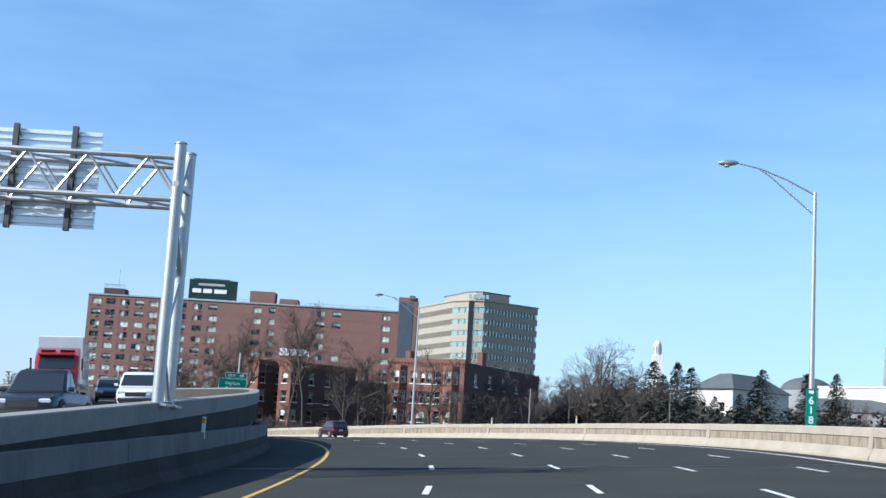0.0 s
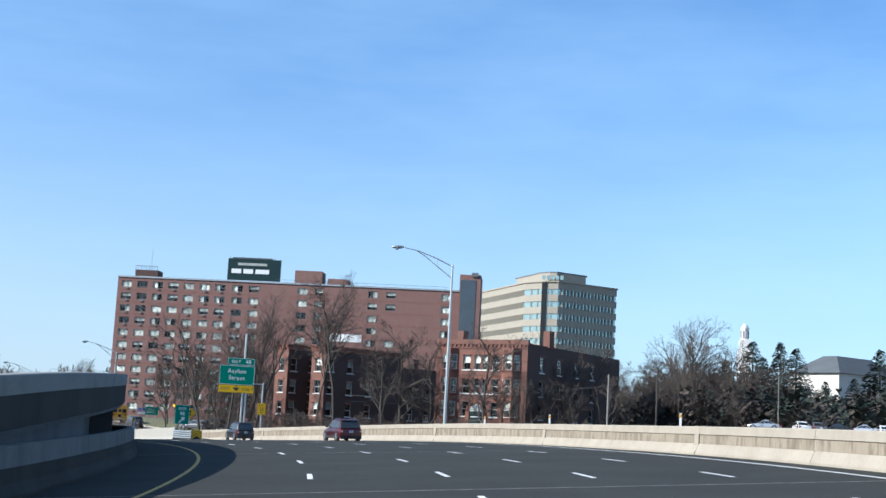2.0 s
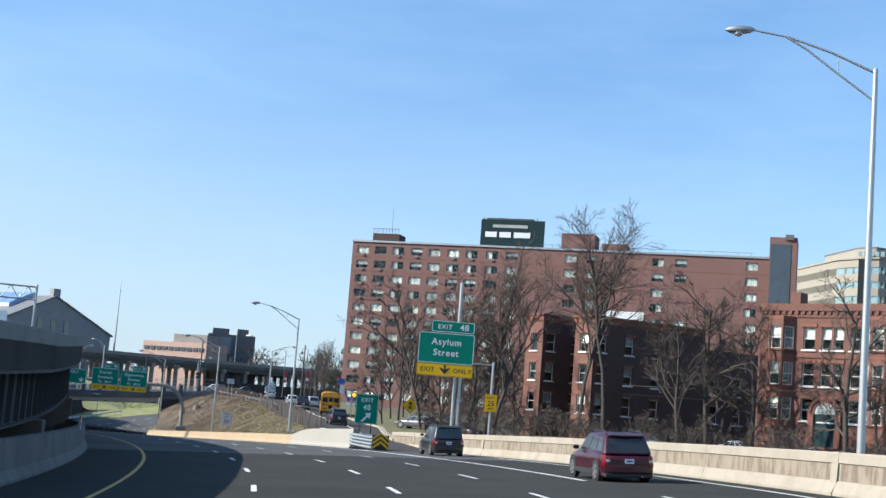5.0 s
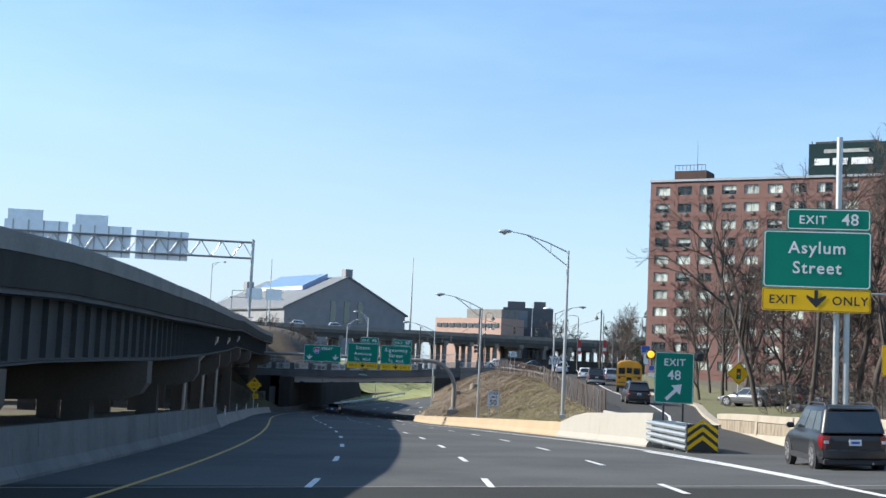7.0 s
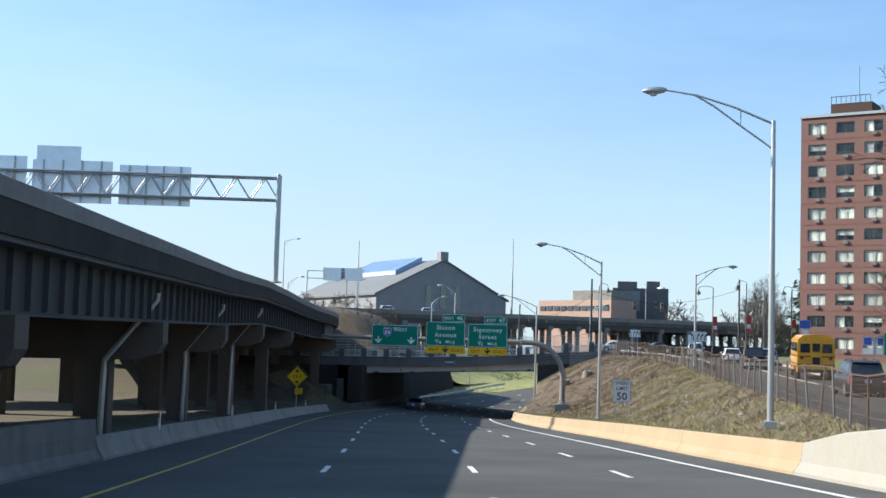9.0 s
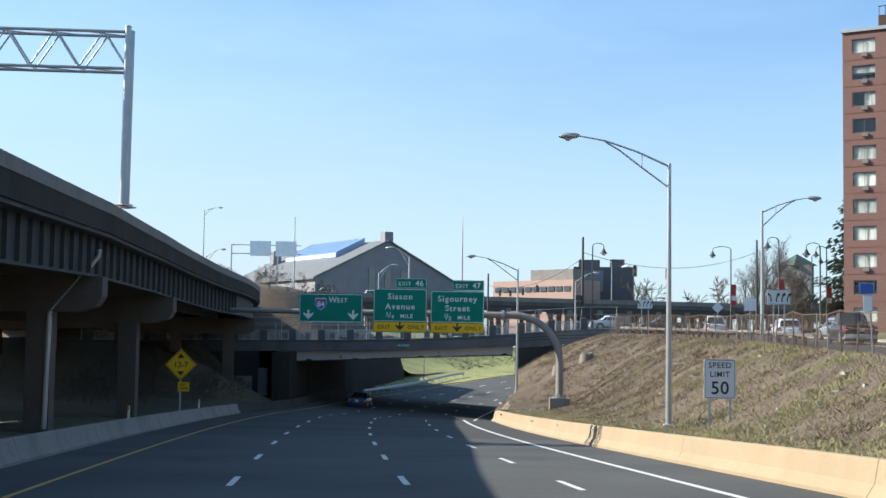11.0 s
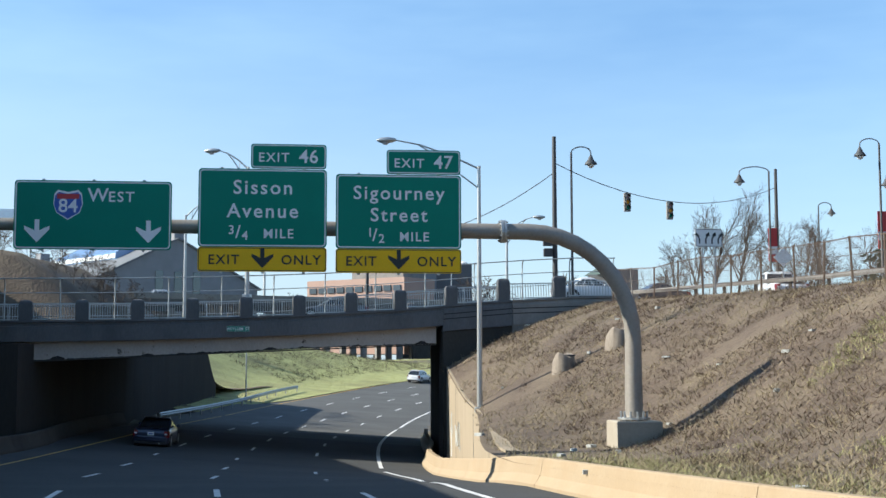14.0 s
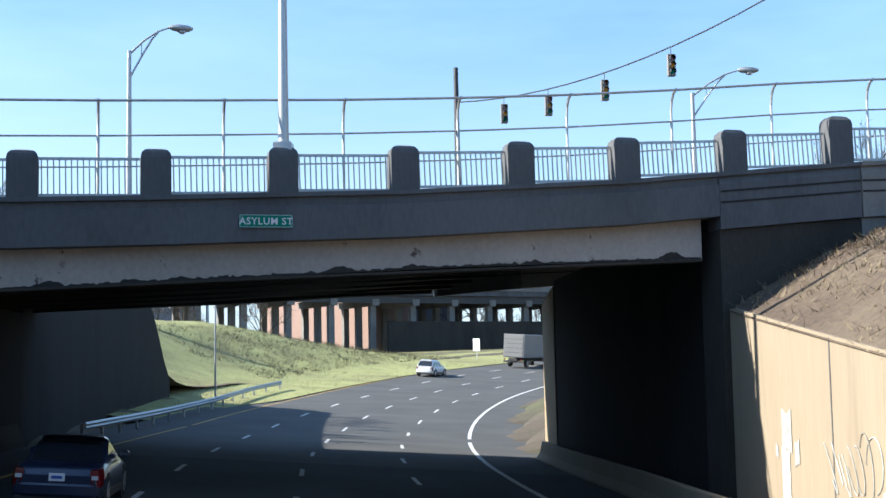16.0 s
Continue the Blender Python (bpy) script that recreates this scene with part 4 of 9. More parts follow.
BEAM = ((-30, -1.6), (-9.9, -1.45), (-2.1, -1.12), (2, -0.91), (6.7, -0.68), (13.1, -0.46))
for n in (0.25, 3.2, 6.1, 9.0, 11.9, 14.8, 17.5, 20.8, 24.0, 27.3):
    part("beam", br_loft([-9.9, -6, -2.1, 2, 6.7, 10, 13.1], lambda u: [(n, lerp_table(BEAM, u) + (0.0 if n < 1 else 0.8)), (n, br_z(u) - 1.0), (n + 0.45, br_z(u) - 1.0), (n + 0.45, lerp_table(BEAM, u) + (0.0 if n < 1 else 0.8))]), M_beam if n < 1 else M_conc_shaded, bridge)
part("beam_lip", br_loft([-9.9, 2, 13.1], lambda u: [(0.22, lerp_table(BEAM, u) - 0.06), (0.22, lerp_table(BEAM, u)), (0.75, lerp_table(BEAM, u)), (0.75, lerp_table(BEAM, u) - 0.06)]), M_conc_shaded, bridge)
rs_ = random.Random(17)
g = Geo()
lo_, hi_ = [], []
for k in range(383):
    q_ = -9.85 + 0.06 * k
    h_ = 0.05 + 0.05 * noise.noise((q_ * 6.0, 0, 1)) + 0.04 * noise.noise((q_ * 17.0, 0, 2)) + 0.30 * max(0.0, noise.noise((q_ * 1.1, 0, 5)) - 0.12) + rs_.uniform(-0.012, 0.012)
    lo_.append(br(q_, 0.243, lerp_table(BEAM, q_)))
    hi_.append(br(q_, 0.243, lerp_table(BEAM, q_) + max(0.012, h_)))
g.loft([lo_, hi_], closed=False)
part("rust_edge", g, M_conc_black, bridge, "black rust along the lower edge of the beam")
part("slab_underside", br_loft([-9.9, 2, 13.1], lambda u: [(0.5, br_z(u) - 1.0), (0.5, br_z(u) - 0.8), (BR_W - 0.4, br_z(u) - 0.8), (BR_W - 0.4, br_z(u) - 1.0)]), M_conc_shaded, bridge)
# abutments; the underpass walls carry its shade in a near-black base colour
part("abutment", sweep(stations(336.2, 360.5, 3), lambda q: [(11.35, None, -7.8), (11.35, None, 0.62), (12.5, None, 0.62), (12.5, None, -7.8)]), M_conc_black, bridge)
# same wall past the bridge shadow: sunlit tone put into a paler concrete
part("wing", sweep(stations(360.5, 364.5, 1), lambda q: [(11.3, -0.4), (11.3, 7.4 - 0.6 * smooth(360, 365, q)), (11.95, 7.4 - 0.6 * smooth(360, 365, q)), (11.95, -0.4)]), M_conc_tan, bridge)
# abutment face with the same step in tone at 17.3
part("abutment", br_loft([13.42, 17.3], lambda u: [(-0.12, -7.8), (-0.12, br_z(u) - 1.41), (1.0, br_z(u) - 1.41), (1.0, -7.8)]), M_conc_shaded, bridge)
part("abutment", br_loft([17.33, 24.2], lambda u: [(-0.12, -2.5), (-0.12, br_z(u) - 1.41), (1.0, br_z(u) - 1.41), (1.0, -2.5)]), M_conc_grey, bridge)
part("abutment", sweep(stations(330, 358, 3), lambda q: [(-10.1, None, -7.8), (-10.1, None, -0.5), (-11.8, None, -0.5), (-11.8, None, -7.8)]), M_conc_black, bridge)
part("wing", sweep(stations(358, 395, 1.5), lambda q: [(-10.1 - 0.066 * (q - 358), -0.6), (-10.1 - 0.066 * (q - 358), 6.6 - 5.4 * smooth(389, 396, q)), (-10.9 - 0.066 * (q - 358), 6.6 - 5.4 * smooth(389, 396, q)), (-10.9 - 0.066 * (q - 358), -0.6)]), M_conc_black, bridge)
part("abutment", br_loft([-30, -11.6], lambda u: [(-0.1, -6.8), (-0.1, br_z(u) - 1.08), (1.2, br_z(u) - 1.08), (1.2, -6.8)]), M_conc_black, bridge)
for k, (u, z, wd, h) in enumerate(((-13.6, -3.6, 2.8, 1.5), (-17.5, -3.4, 3.2, 1.6), (-11.2, -3.4, 0.9, 2.6))):
    part("repair_patch", br_loft([u - wd / 2, u + wd / 2], lambda q: [(-0.13, z - h / 2), (-0.13, z + h / 2), (-0.09, z + h / 2), (-0.09, z - h / 2)]), M_conc_grey, bridge)
# railing posts and picket panels
post = Geo()
post.prism([(-0.33, -0.24), (0.33, -0.24), (0.33, 0.24), (-0.33, 0.24)], -0.3, 0.86)
post.loft([[(x * k, y * k, z) for x, y in ((-0.33, -0.24), (0.33, -0.24), (0.33, 0.24), (-0.33, 0.24))] for z, k in ((0.86, 1.0), (0.96, 0.93), (1.03, 0.72), (1.06, 0.4))])
post_me = post.mesh("rail_post", M_conc_dark)
panel = Geo()
for z, r in ((0.06, 0.03), (0.86, 0.03)):
    panel.box((0, 0, z), (2.14, 0.05, 0.06))
for i in range(17):
    panel.box((-1.0 + i * 0.125, 0, 0.47), (0.028, 0.028, 0.84))
panel_me = panel.mesh("picket_panel", M_galv)
us = [-0.02 + 2.8 * k for k in range(-10, 4)] + [11.06, 13.9, 16.85, 20.05, 23.55]
for row, n in ((0, 0.1), (1, BR_W - 0.1)):
    for i, u in enumerate(us):
        ang = math.atan2(BR_U.y, BR_U.x)
        ob = part("rail_post", post_me, None, bridge)
        ob.matrix_basis = Matrix.Translation(br(u, n, br_z(u))) @ Matrix.Rotation(ang, 4, "Z") @ Matrix.Diagonal((1.0, 1.0, 1.0 if u < 15 else 1.15, 1))
        if i + 1 < len(us):
            v = us[i + 1]
            mid, rise = (u + v) / 2, (br_z(v) - br_z(u)) / (v - u)
            ob = part("picket_panel", panel_me, None, bridge)
            sh = Matrix.Identity(4)
            sh[2][0] = rise
            ob.matrix_basis = Matrix.Translation(br(mid, n, br_z(mid))) @ Matrix.Rotation(ang, 4, "Z") @ sh @ Matrix.Diagonal(((v - u - 0.66) / 2.14, 1, 1, 1))
part("end_post", Geo().loft([[br(u, n, z) for u, n in ((23.3, -0.3), (24.6, -0.3), (24.6, 0.4), (23.3, 0.4))] for z in (1.2, 3.75)]), M_conc_grey, bridge)

fence = thing("bridge_fence", Matrix(), "curved-top galvanised pipe safety fence above the bridge railing", "fence")
fu = [-28.85 + 2.76 * k for k in range(0, 19)] + [23.4]
for u in fu:
    z = br_z(u)
    part("post", Geo().tube([br(u, 0.55, z - 0.05), br(u, 0.55, z + 1.7), br(u, 0.50, z + 1.95), br(u, 0.38, z + 2.12), br(u, 0.2, z + 2.2)], 0.035, 6), M_galv, fence)
for n, h, r in ((0.22, 2.18, 0.03), (0.55, 1.45, 0.022), (0.55, 0.75, 0.018)):
    part("rail", Geo().tube([br(u, n, br_z(u) + h) for u in fu], r, 6), M_galv, fence)
fence2 = thing("far_bridge_fence", Matrix(), "galvanised pipe fence along the far side of the bridge", "fence")
for u in fu:
    part("post", Geo().tube([br(u, BR_W - 0.5, br_z(u)), br(u, BR_W - 0.5, br_z(u) + 1.7), br(u, BR_W - 0.3, br_z(u) + 2.15)], 0.03, 5), M_galv, fence2)
for h in (2.12, 1.3):
    part("rail", Geo().tube([br(u, BR_W - 0.4, br_z(u) + h) for u in fu], 0.025, 5), M_galv, fence2)


# dry bank beyond the street, beside the underpass
def bank_z(s, lat):
    k = smooth(361, 367, s) * (1 - smooth(382, 398, s))
    return 0.2 - 4.0 * smooth(386, 398, s) + k * lerp_table(((-60, 8.6), (-26, 8.0), (-21, 6.9), (-16, 3.8), (-12.6, -0.4)), lat) + 0.35 * noise.noise((s * 0.2, lat * 0.2, 3))


g = Geo()
g.loft([[at(s, lat, z=bank_z(s, lat) if lat > -59 else -1.0) for lat in (-12.6, -14, -16, -18, -21, -24, -27, -31, -36, -44, -52, -59, -60)] for s in stations(360, 413, 2)], closed=False)
solid("dry_bank", g, M_hill, "bank of dry brown grass beyond the street", "embankment", smooth_angle=60)


# ---- buildings ----
def holed_wall(width, z0, z1, holes, depth=0.18):
    """A wall in the plane y = 0, facing -y, with openings (x0, x1, z0, z1) whose reveals go back by depth."""
    xs = sorted({0.0, width, *(h[0] for h in holes), *(h[1] for h in holes)})
    zs = sorted({z0, z1, *(h[2] for h in holes), *(h[3] for h in holes)})
    g = Geo()
    idx = {}

    def vert(x, z):
        if (x, z) not in idx:
            idx[(x, z)] = len(g.v)
            g.v.append((x, 0.0, z))
        return idx[(x, z)]

    cells = set()
    for h in holes:
        i0, i1 = xs.index(h[0]), xs.index(h[1])
        j0, j1 = zs.index(h[2]), zs.index(h[3])
        cells |= {(i, j) for i in range(i0, i1) for j in range(j0, j1)}
    for i in range(len(xs) - 1):
        for j in range(len(zs) - 1):
            if (i, j) not in cells:
                g.f.append((vert(xs[i], zs[j]), vert(xs[i + 1], zs[j]), vert(xs[i + 1], zs[j + 1]), vert(xs[i], zs[j + 1])))
    for x0, x1, a, b in holes:
        ring = [vert(x0, a), vert(x1, a), vert(x1, b), vert(x0, b)]
        n = len(g.v)
        g.v += [(x0, depth, a), (x1, depth, a), (x1, depth, b), (x0, depth, b)]
        g.f += [(ring[i], ring[(i + 1) % 4], n + (i + 1) % 4, n + i) for i in range(4)]
    return g


_win = {}


def window_meshes(w, h, sashes, curtain, frame_mat):
    key = (round(w, 2), round(h, 2), sashes, curtain, frame_mat.name)
    if key not in _win:
        fr = Geo()
        t = 0.06
        for x, z, sx, sz in ((0, h / 2 - t / 2, w, t), (0, -h / 2 + t / 2, w, t), (-w / 2 + t / 2, 0, t, h - 2 * t), (w / 2 - t / 2, 0, t, h - 2 * t)):
            fr.box((x, 0, z), (sx, 0.07, sz))
        if sashes == "v":
            fr.box((0, -0.01, 0), (t, 0.06, h - 2 * t))
        if sashes == "h":
            fr.box((0, -0.01, 0), (w - 2 * t, 0.06, t))
        pane = Geo().box((0, 0.0, 0), (w - 2 * t, 0.012, h - 2 * t))
        bl = Geo()
        n = 7
        bl.loft([[(-w / 2 + 0.05 + (w - 0.1) * (0.48 if curtain == 3 else 1.0) * i / n + (0.5 * w if curtain == 1 else 0.0) * (1 - i / n), 0.10 + (0.03 if i % 2 else 0.0), z) for i in range(n + 1)] for z in (-h / 2 + 0.03 + (h * 0.45 if curtain == 2 else 0), h / 2 - 0.03)], closed=False)
        _win[key] = (fr.mesh("window_frame", frame_mat), pane.mesh("pane", M_winglass), bl.mesh("curtain", M_curtain))
    return _win[key]


def glass_material():
    mat = bpy.data.materials.new("clear_window_glass")
    mat.use_nodes = True
    b = mat.node_tree.nodes["Principled BSDF"]
    b.inputs["Base Color"].default_value = (0.84, 0.89, 0.89, 1)
    b.inputs["Roughness"].default_value = 0.04
    b.inputs["Transmission Weight"].default_value = 1.0
    b.inputs["IOR"].default_value = 1.45
    return mat


M_winglass = glass_material()


def window(parent, m, w, h, sashes="", curtain=0, name="window", frame_mat=M_frame):
    """A window part with its frame, pane and, behind, a curtain."""
    fr, pane, bl = window_meshes(w, h, sashes, curtain, frame_mat)
    ob = part(name, fr, None, parent)
    ob.matrix_basis = m
    p = part("pane", pane, None, ob)
    p.visible_shadow = False
    if curtain:
        part("curtain", bl, None, ob)
    return ob


rnd = random.Random(5)
# long red apartment block
AB = pose(-105.35, 324.1, 0, 0, 0, 2.5)
apartment = thing("apartment_block", AB, "long eleven-storey red brick apartment block with a flat roof", "apartment block")
cols = [(2.1, 2.3), (5.65, 2.3), (9.15, 2.3), (12.7, 2.3), (16.2, 2.3), (19.8, 2.3), (23.3, 2.3), (27.2, 2.3), (30.9, 2.3), (41.8, 2.2), (45.5, 1.7), (57.5, 2.1), (61.5, 2.1), (73.7, 2.1)]
holes, wins = [], []
for r in range(11):
    zc = 32.6 - 1.55 - 2.7 * r
    for ci, (x, w) in enumerate(cols):
        if ci == 12 and r not in (0, 1, 4, 7):
            continue
        holes.append((x - w / 2, x + w / 2, zc - 0.72, zc + 0.72))
        wins.append((x, zc, w))
LEN, DEEP, TOP, BASE = 77.0, 17.0, 32.6, 0.6
part("front_wall", holed_wall(LEN, BASE, TOP, holes), M_brick, apartment)
part("rear_walls", Geo().loft([[(0, 0, z), (0, DEEP, z), (LEN, DEEP, z), (LEN, 0.0, z)] for z in (BASE, TOP)], closed=False), M_brick, apartment)
# black sheet behind the windows, added in place of unlit rooms
part("dark_room_backing", Geo().box((LEN / 2, 1.2, 16), (LEN - 0.5, 0.1, 31)), M_signk, apartment)
part("roof", Geo().box((LEN / 2, DEEP / 2, TOP - 0.35), (LEN - 0.3, DEEP - 0.3, 0.2)), M_roof, apartment)
part("roof_edge", Geo().box((LEN / 2, -0.04, TOP + 0.09), (LEN + 0.2, 0.3, 0.34)), M_galv, apartment)
ac = Geo().box((0, -0.06, 0), (0.6, 0.3, 0.34)).mesh("air_conditioner", M_conc_grey)
for x, zc, w in wins:
    wi = window(apartment, Matrix.Translation((x, 0.12, zc)), w, 1.44, "v", rnd.choice((0, 1, 2, 3, 4, 4, 4, 4)), frame_mat=M_bronze)
    if x < 35 and rnd.random() < 0.8:
        ob = part("air_conditioner", ac, None, apartment)
        ob.matrix_basis = Matrix.Translation((x + 0.1, 0.0, zc - 0.95))
for r in range(12):
    part("brick_band", Geo().box((38.5, -0.012, TOP - 0.22 - 2.7 * r), (76.8, 0.03, 0.07)), M_stone, apartment)
part("stair_tower", Geo().box((78.9, 3.0, (36.2 + BASE) / 2), (4.6, 9.0, 36.2 - BASE), bevel=0.05), M_brick, apartment)
part("tower_glazing", Geo().box((78.5, -1.53, 19.5), (3.4, 0.08, 31.0)), M_glass, apartment)
part("tower_cap", Geo().box((79.9, -1.55, 36.2), (1.4, 0.5, 0.9)), M_roof, apartment)
part("penthouse", Geo().box((5.6, 4.5, TOP + 1.0), (5.2, 4.0, 2.0)), M_brick_dark, apartment)
for i in range(9):
    part("penthouse_rail", Geo().tube([(3.1 + i * 0.62, 2.4, TOP + 2.0), (3.1 + i * 0.62, 2.4, TOP + 2.9)], 0.04, 5), M_steel, apartment)
part("penthouse_rail", Geo().tube([(3.0, 2.4, TOP + 2.9), (8.1, 2.4, TOP + 2.9)], 0.05, 5), M_steel, apartment)
part("lift_house", Geo().box((42.3, 6, TOP + 1.75), (6.2, 5, 3.5)), M_brick, apartment)
part("lift_house", Geo().box((48.9, 6, TOP + 1.0), (4.6, 4, 2.0)), M_brick, apartment)
for i in range(18):
    part("roof_rail_post", Geo().tube([(36 + i * 2.2, 0.6, TOP), (36 + i * 2.2, 0.6, TOP + 0.9)], 0.03, 5), M_steel, apartment)
part("roof_rail", Geo().tube([(35.5, 0.6, TOP + 0.9), (74, 0.6, TOP + 0.9)], 0.03, 5), M_steel, apartment)
part("vent", Geo().dome((51.5, 2, TOP), 0.5, 0.6), M_galv, apartment)
part("vent", Geo().dome((53.2, 2, TOP), 0.4, 0.5), M_galv, apartment)
part("banner", Geo().box((51.8, -0.08, 21.2), (7.4, 0.06, 1.7)), M_signw, apartment, "plain white banner on the brick wall")
part("antenna", Geo().tube([(6.2, 4, TOP + 2), (6.2, 4, TOP + 7)], 0.03, 5), M_steel, apartment)
billboard = part("roof_sign", Geo().box((30.0, 3.0, TOP + 3.1), (12.0, 0.5, 4.8)), M_signdark, apartment, "dark green roof sign with pale bars")
for i, (x, w) in enumerate(((26.0, 2.2), (28.7, 2.2), (31.9, 3.1))):
    part("sign_bar", Geo().box((x, 2.7, TOP + 2.7), (w, 0.08, 1.0)), M_signw, billboard)
part("sign_bar", Geo().box((29.6, 2.7, TOP + 4.3), (6.6, 0.08, 0.55)), M_curtain, billboard)
for x in (24.3, 27.5, 31, 34.4):
    part("sign_strut", Geo().tube([(x, 3.5, TOP - 0.3), (x, 3.5, TOP + 6.0)], 0.08, 5), M_steel, billboard)
part("sign_catwalk", Geo().box((29.4, 3.4, TOP + 5.6), (9.0, 0.6, 0.5)), M_steel, billboard)


def brick_house(name, m, width, deep, top, base, cols, rows, label, sides=((), ()), cornice=True, arch=None, brick=M_brick_old):
    """An old brick house; the front faces -y; sides: window positions along its two flanks."""
    ob = thing(name, m, label, "brick building")
    hs = [(x - w / 2, x + w / 2, z - h / 2, z + h / 2) for x, w in cols for z, h in rows if not (arch and abs(x - arch) < 1.2 and z < base + 4)]
    part("front_wall", holed_wall(width, base, top, hs, 0.22), brick, ob)
    for x, w in cols:
        for z, h in rows:
            if arch and abs(x - arch) < 1.2 and z < base + 4:
                continue
            window(ob, Matrix.Translation((x, 0.15, z)), w, h, "h", rnd.choice((0, 0, 0, 2)))
            part("lintel", Geo().box((x, -0.03, z + h / 2 + 0.14), (w + 0.35, 0.1, 0.26)), M_stone, ob)
            part("sill", Geo().box((x, -0.06, z - h / 2 - 0.06), (w + 0.25, 0.16, 0.12)), M_frame, ob)
    for side, poss in zip((0, 1), sides):
        hs = [(p - 0.55, p + 0.55, z - h / 2, z + h / 2) for p in poss for z, h in rows]
        g = holed_wall(deep, base, top, hs, 0.2)
        sm = Matrix.Translation((width, 0, 0)) @ Matrix.Rotation(math.pi / 2, 4, "Z") if side else Matrix.Translation((0, deep, 0)) @ Matrix.Rotation(-math.pi / 2, 4, "Z")
        # flank in the darker brick, which stands in for its unlit side
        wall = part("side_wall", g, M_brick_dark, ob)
        wall.matrix_basis = sm
        for p in poss:
            for z, h in rows:
                window(ob, sm @ Matrix.Translation((p, 0.14, z)), 1.1, h, "h", rnd.choice((0, 0, 2)))
                for nm, zz, hh in (("sill", z - h / 2 - 0.06, 0.12), ("lintel", z + h / 2 + 0.1, 0.2)):
                    bar = part(nm, Geo().box((p, -0.05, zz), (1.35, 0.14, hh)), M_frame if nm == "sill" else M_stone, ob)
                    bar.matrix_basis = sm
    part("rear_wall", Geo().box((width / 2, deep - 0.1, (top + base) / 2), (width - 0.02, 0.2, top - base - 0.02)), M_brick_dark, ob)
    # added black core, so that the panes show dark rooms
    part("dark_room_backing", Geo().box((width / 2, deep / 2, (top + base) / 2), (width - 1.6, deep - 1.6, top - base - 1)), M_signk, ob)
    part("roof", Geo().box((width / 2, deep / 2, top - 0.4), (width - 0.1, deep - 0.1, 0.2)), M_roof, ob)
    if cornice:
        part("cornice", Geo().loft([[(-0.0 - e, -e, z), (width + e, -e, z), (width + e, deep, z), (-e, deep, z)] for z, e in ((top - 0.75, 0.02), (top - 0.6, 0.14), (top - 0.15, 0.2), (top - 0.1, 0.38), (top + 0.08, 0.4))]), M_stone, ob)
        for i in range(int(width / 0.9)):
            part("bracket", Geo().box((0.45 + i * 0.9, -0.16, top - 0.38), (0.16, 0.3, 0.4)), M_stone, ob)
    return ob


def bay(ob, x, wd, out, base, mid, top, rows):
    """A three-sided window bay: stone below, brick above, with a window in every face."""
    pts = [Vector((x - wd / 2, 0.0)), Vector((x - wd / 2 + 0.7, -out)), Vector((x + wd / 2 - 0.7, -out)), Vector((x + wd / 2, 0.0))]
    b = part("bay", Geo().prism([tuple(p) for p in pts], top, top + 0.3), M_stone, ob)
    # added black core for the dimness behind the bay's panes
    part("dark_room_backing", Geo().prism([(p.x + (x - p.x) * 0.35, p.y * 0.35 + 0.1) for p in pts], base, top - 0.05), M_signk, b)
    for p, q in zip(pts, pts[1:]):
        d = q - p
        w = d.length
        m = pose(p.x, p.y, 0, 0, 0, math.degrees(math.atan2(d.y, d.x)))
        ww = w * 0.72
        for z0, z1, mat in ((base, mid, M_stone), (mid, top, M_brick_old)):
            face = part("bay_face", holed_wall(w, z0, z1, [(w / 2 - ww / 2, w / 2 + ww / 2, z - h / 2, z + h / 2) for z, h in rows if z0 < z < z1], 0.16), mat, b)
            face.matrix_basis = m
        for z, h in rows:
            window(b, m @ Matrix.Translation((w / 2, 0.10, z)), ww, h, "h", rnd.choice((0, 0, 2)))
            sill = part("sill", Geo().box((w / 2, -0.05, z - h / 2 - 0.07), (w * 0.96, 0.16, 0.14)), M_stone, b)
            sill.matrix_basis = m


rows_h = ((4.0, 1.9), (7.15, 1.9), (10.3, 1.9))
brick_house("brick_row_house", pose(-46.12, 233.25, 0, 0, 0, -40), 3.0, 13, 13.2, 0.2, ((1.5, 1.2),), rows_h, "tall narrow old red brick house with a bracketed cornice", ((), (1.1, 4.5)))
brick_house("brick_row_house", pose(-39.96, 229.73, 0, 0, 0, -40), 3.2, 15, 13.0, 0.2, ((1.6, 1.4),), rows_h, "old dark red brick house with white window surrounds", ((), (1.1, 4.7, 8.4)))
# wing front darkened as well, its shade set by the brick colour
low_wing = brick_house("brick_rear_wing", pose(-31.8, 242.6, 0, 0, 0, -40), 4.8, 8.5, 11.0, 0.2, (), rows_h[:2], "dark brick rear wing behind bare trees", ((), (2.2, 5.6)), cornice=False, brick=M_brick_dark)
part("chimney", Geo().box((4.4, 3.0, 11.6), (0.7, 0.9, 1.6)), M_brick_dark, low_wing)
# covered carport at the foot of the wing
carport = thing("carport", pose(-27.4, 243.5, 0, 0, 0, 40), "low dark carport with a white fascia board", "carport")
part("roof", Geo().box((4.0, 2.6, 6.45), (8.4, 5.4, 0.18)), M_roof, carport)
part("fascia", Geo().box((4.0, -0.14, 6.3), (8.5, 0.1, 0.75)), M_frame, carport, "white fascia board")
part("rear_wall", Geo().box((4.0, 5.1, 3.3), (8.0, 0.2, 6.1)), M_brick_dark, carport)
for x in (0.1, 2.8, 5.4, 7.9):
    part("post", Geo().box((x, 0.1, 3.2), (0.2, 0.2, 6.2)), M_signk, carport)
rows_c = ((4.6, 1.85), (7.5, 1.9), (10.5, 1.9))
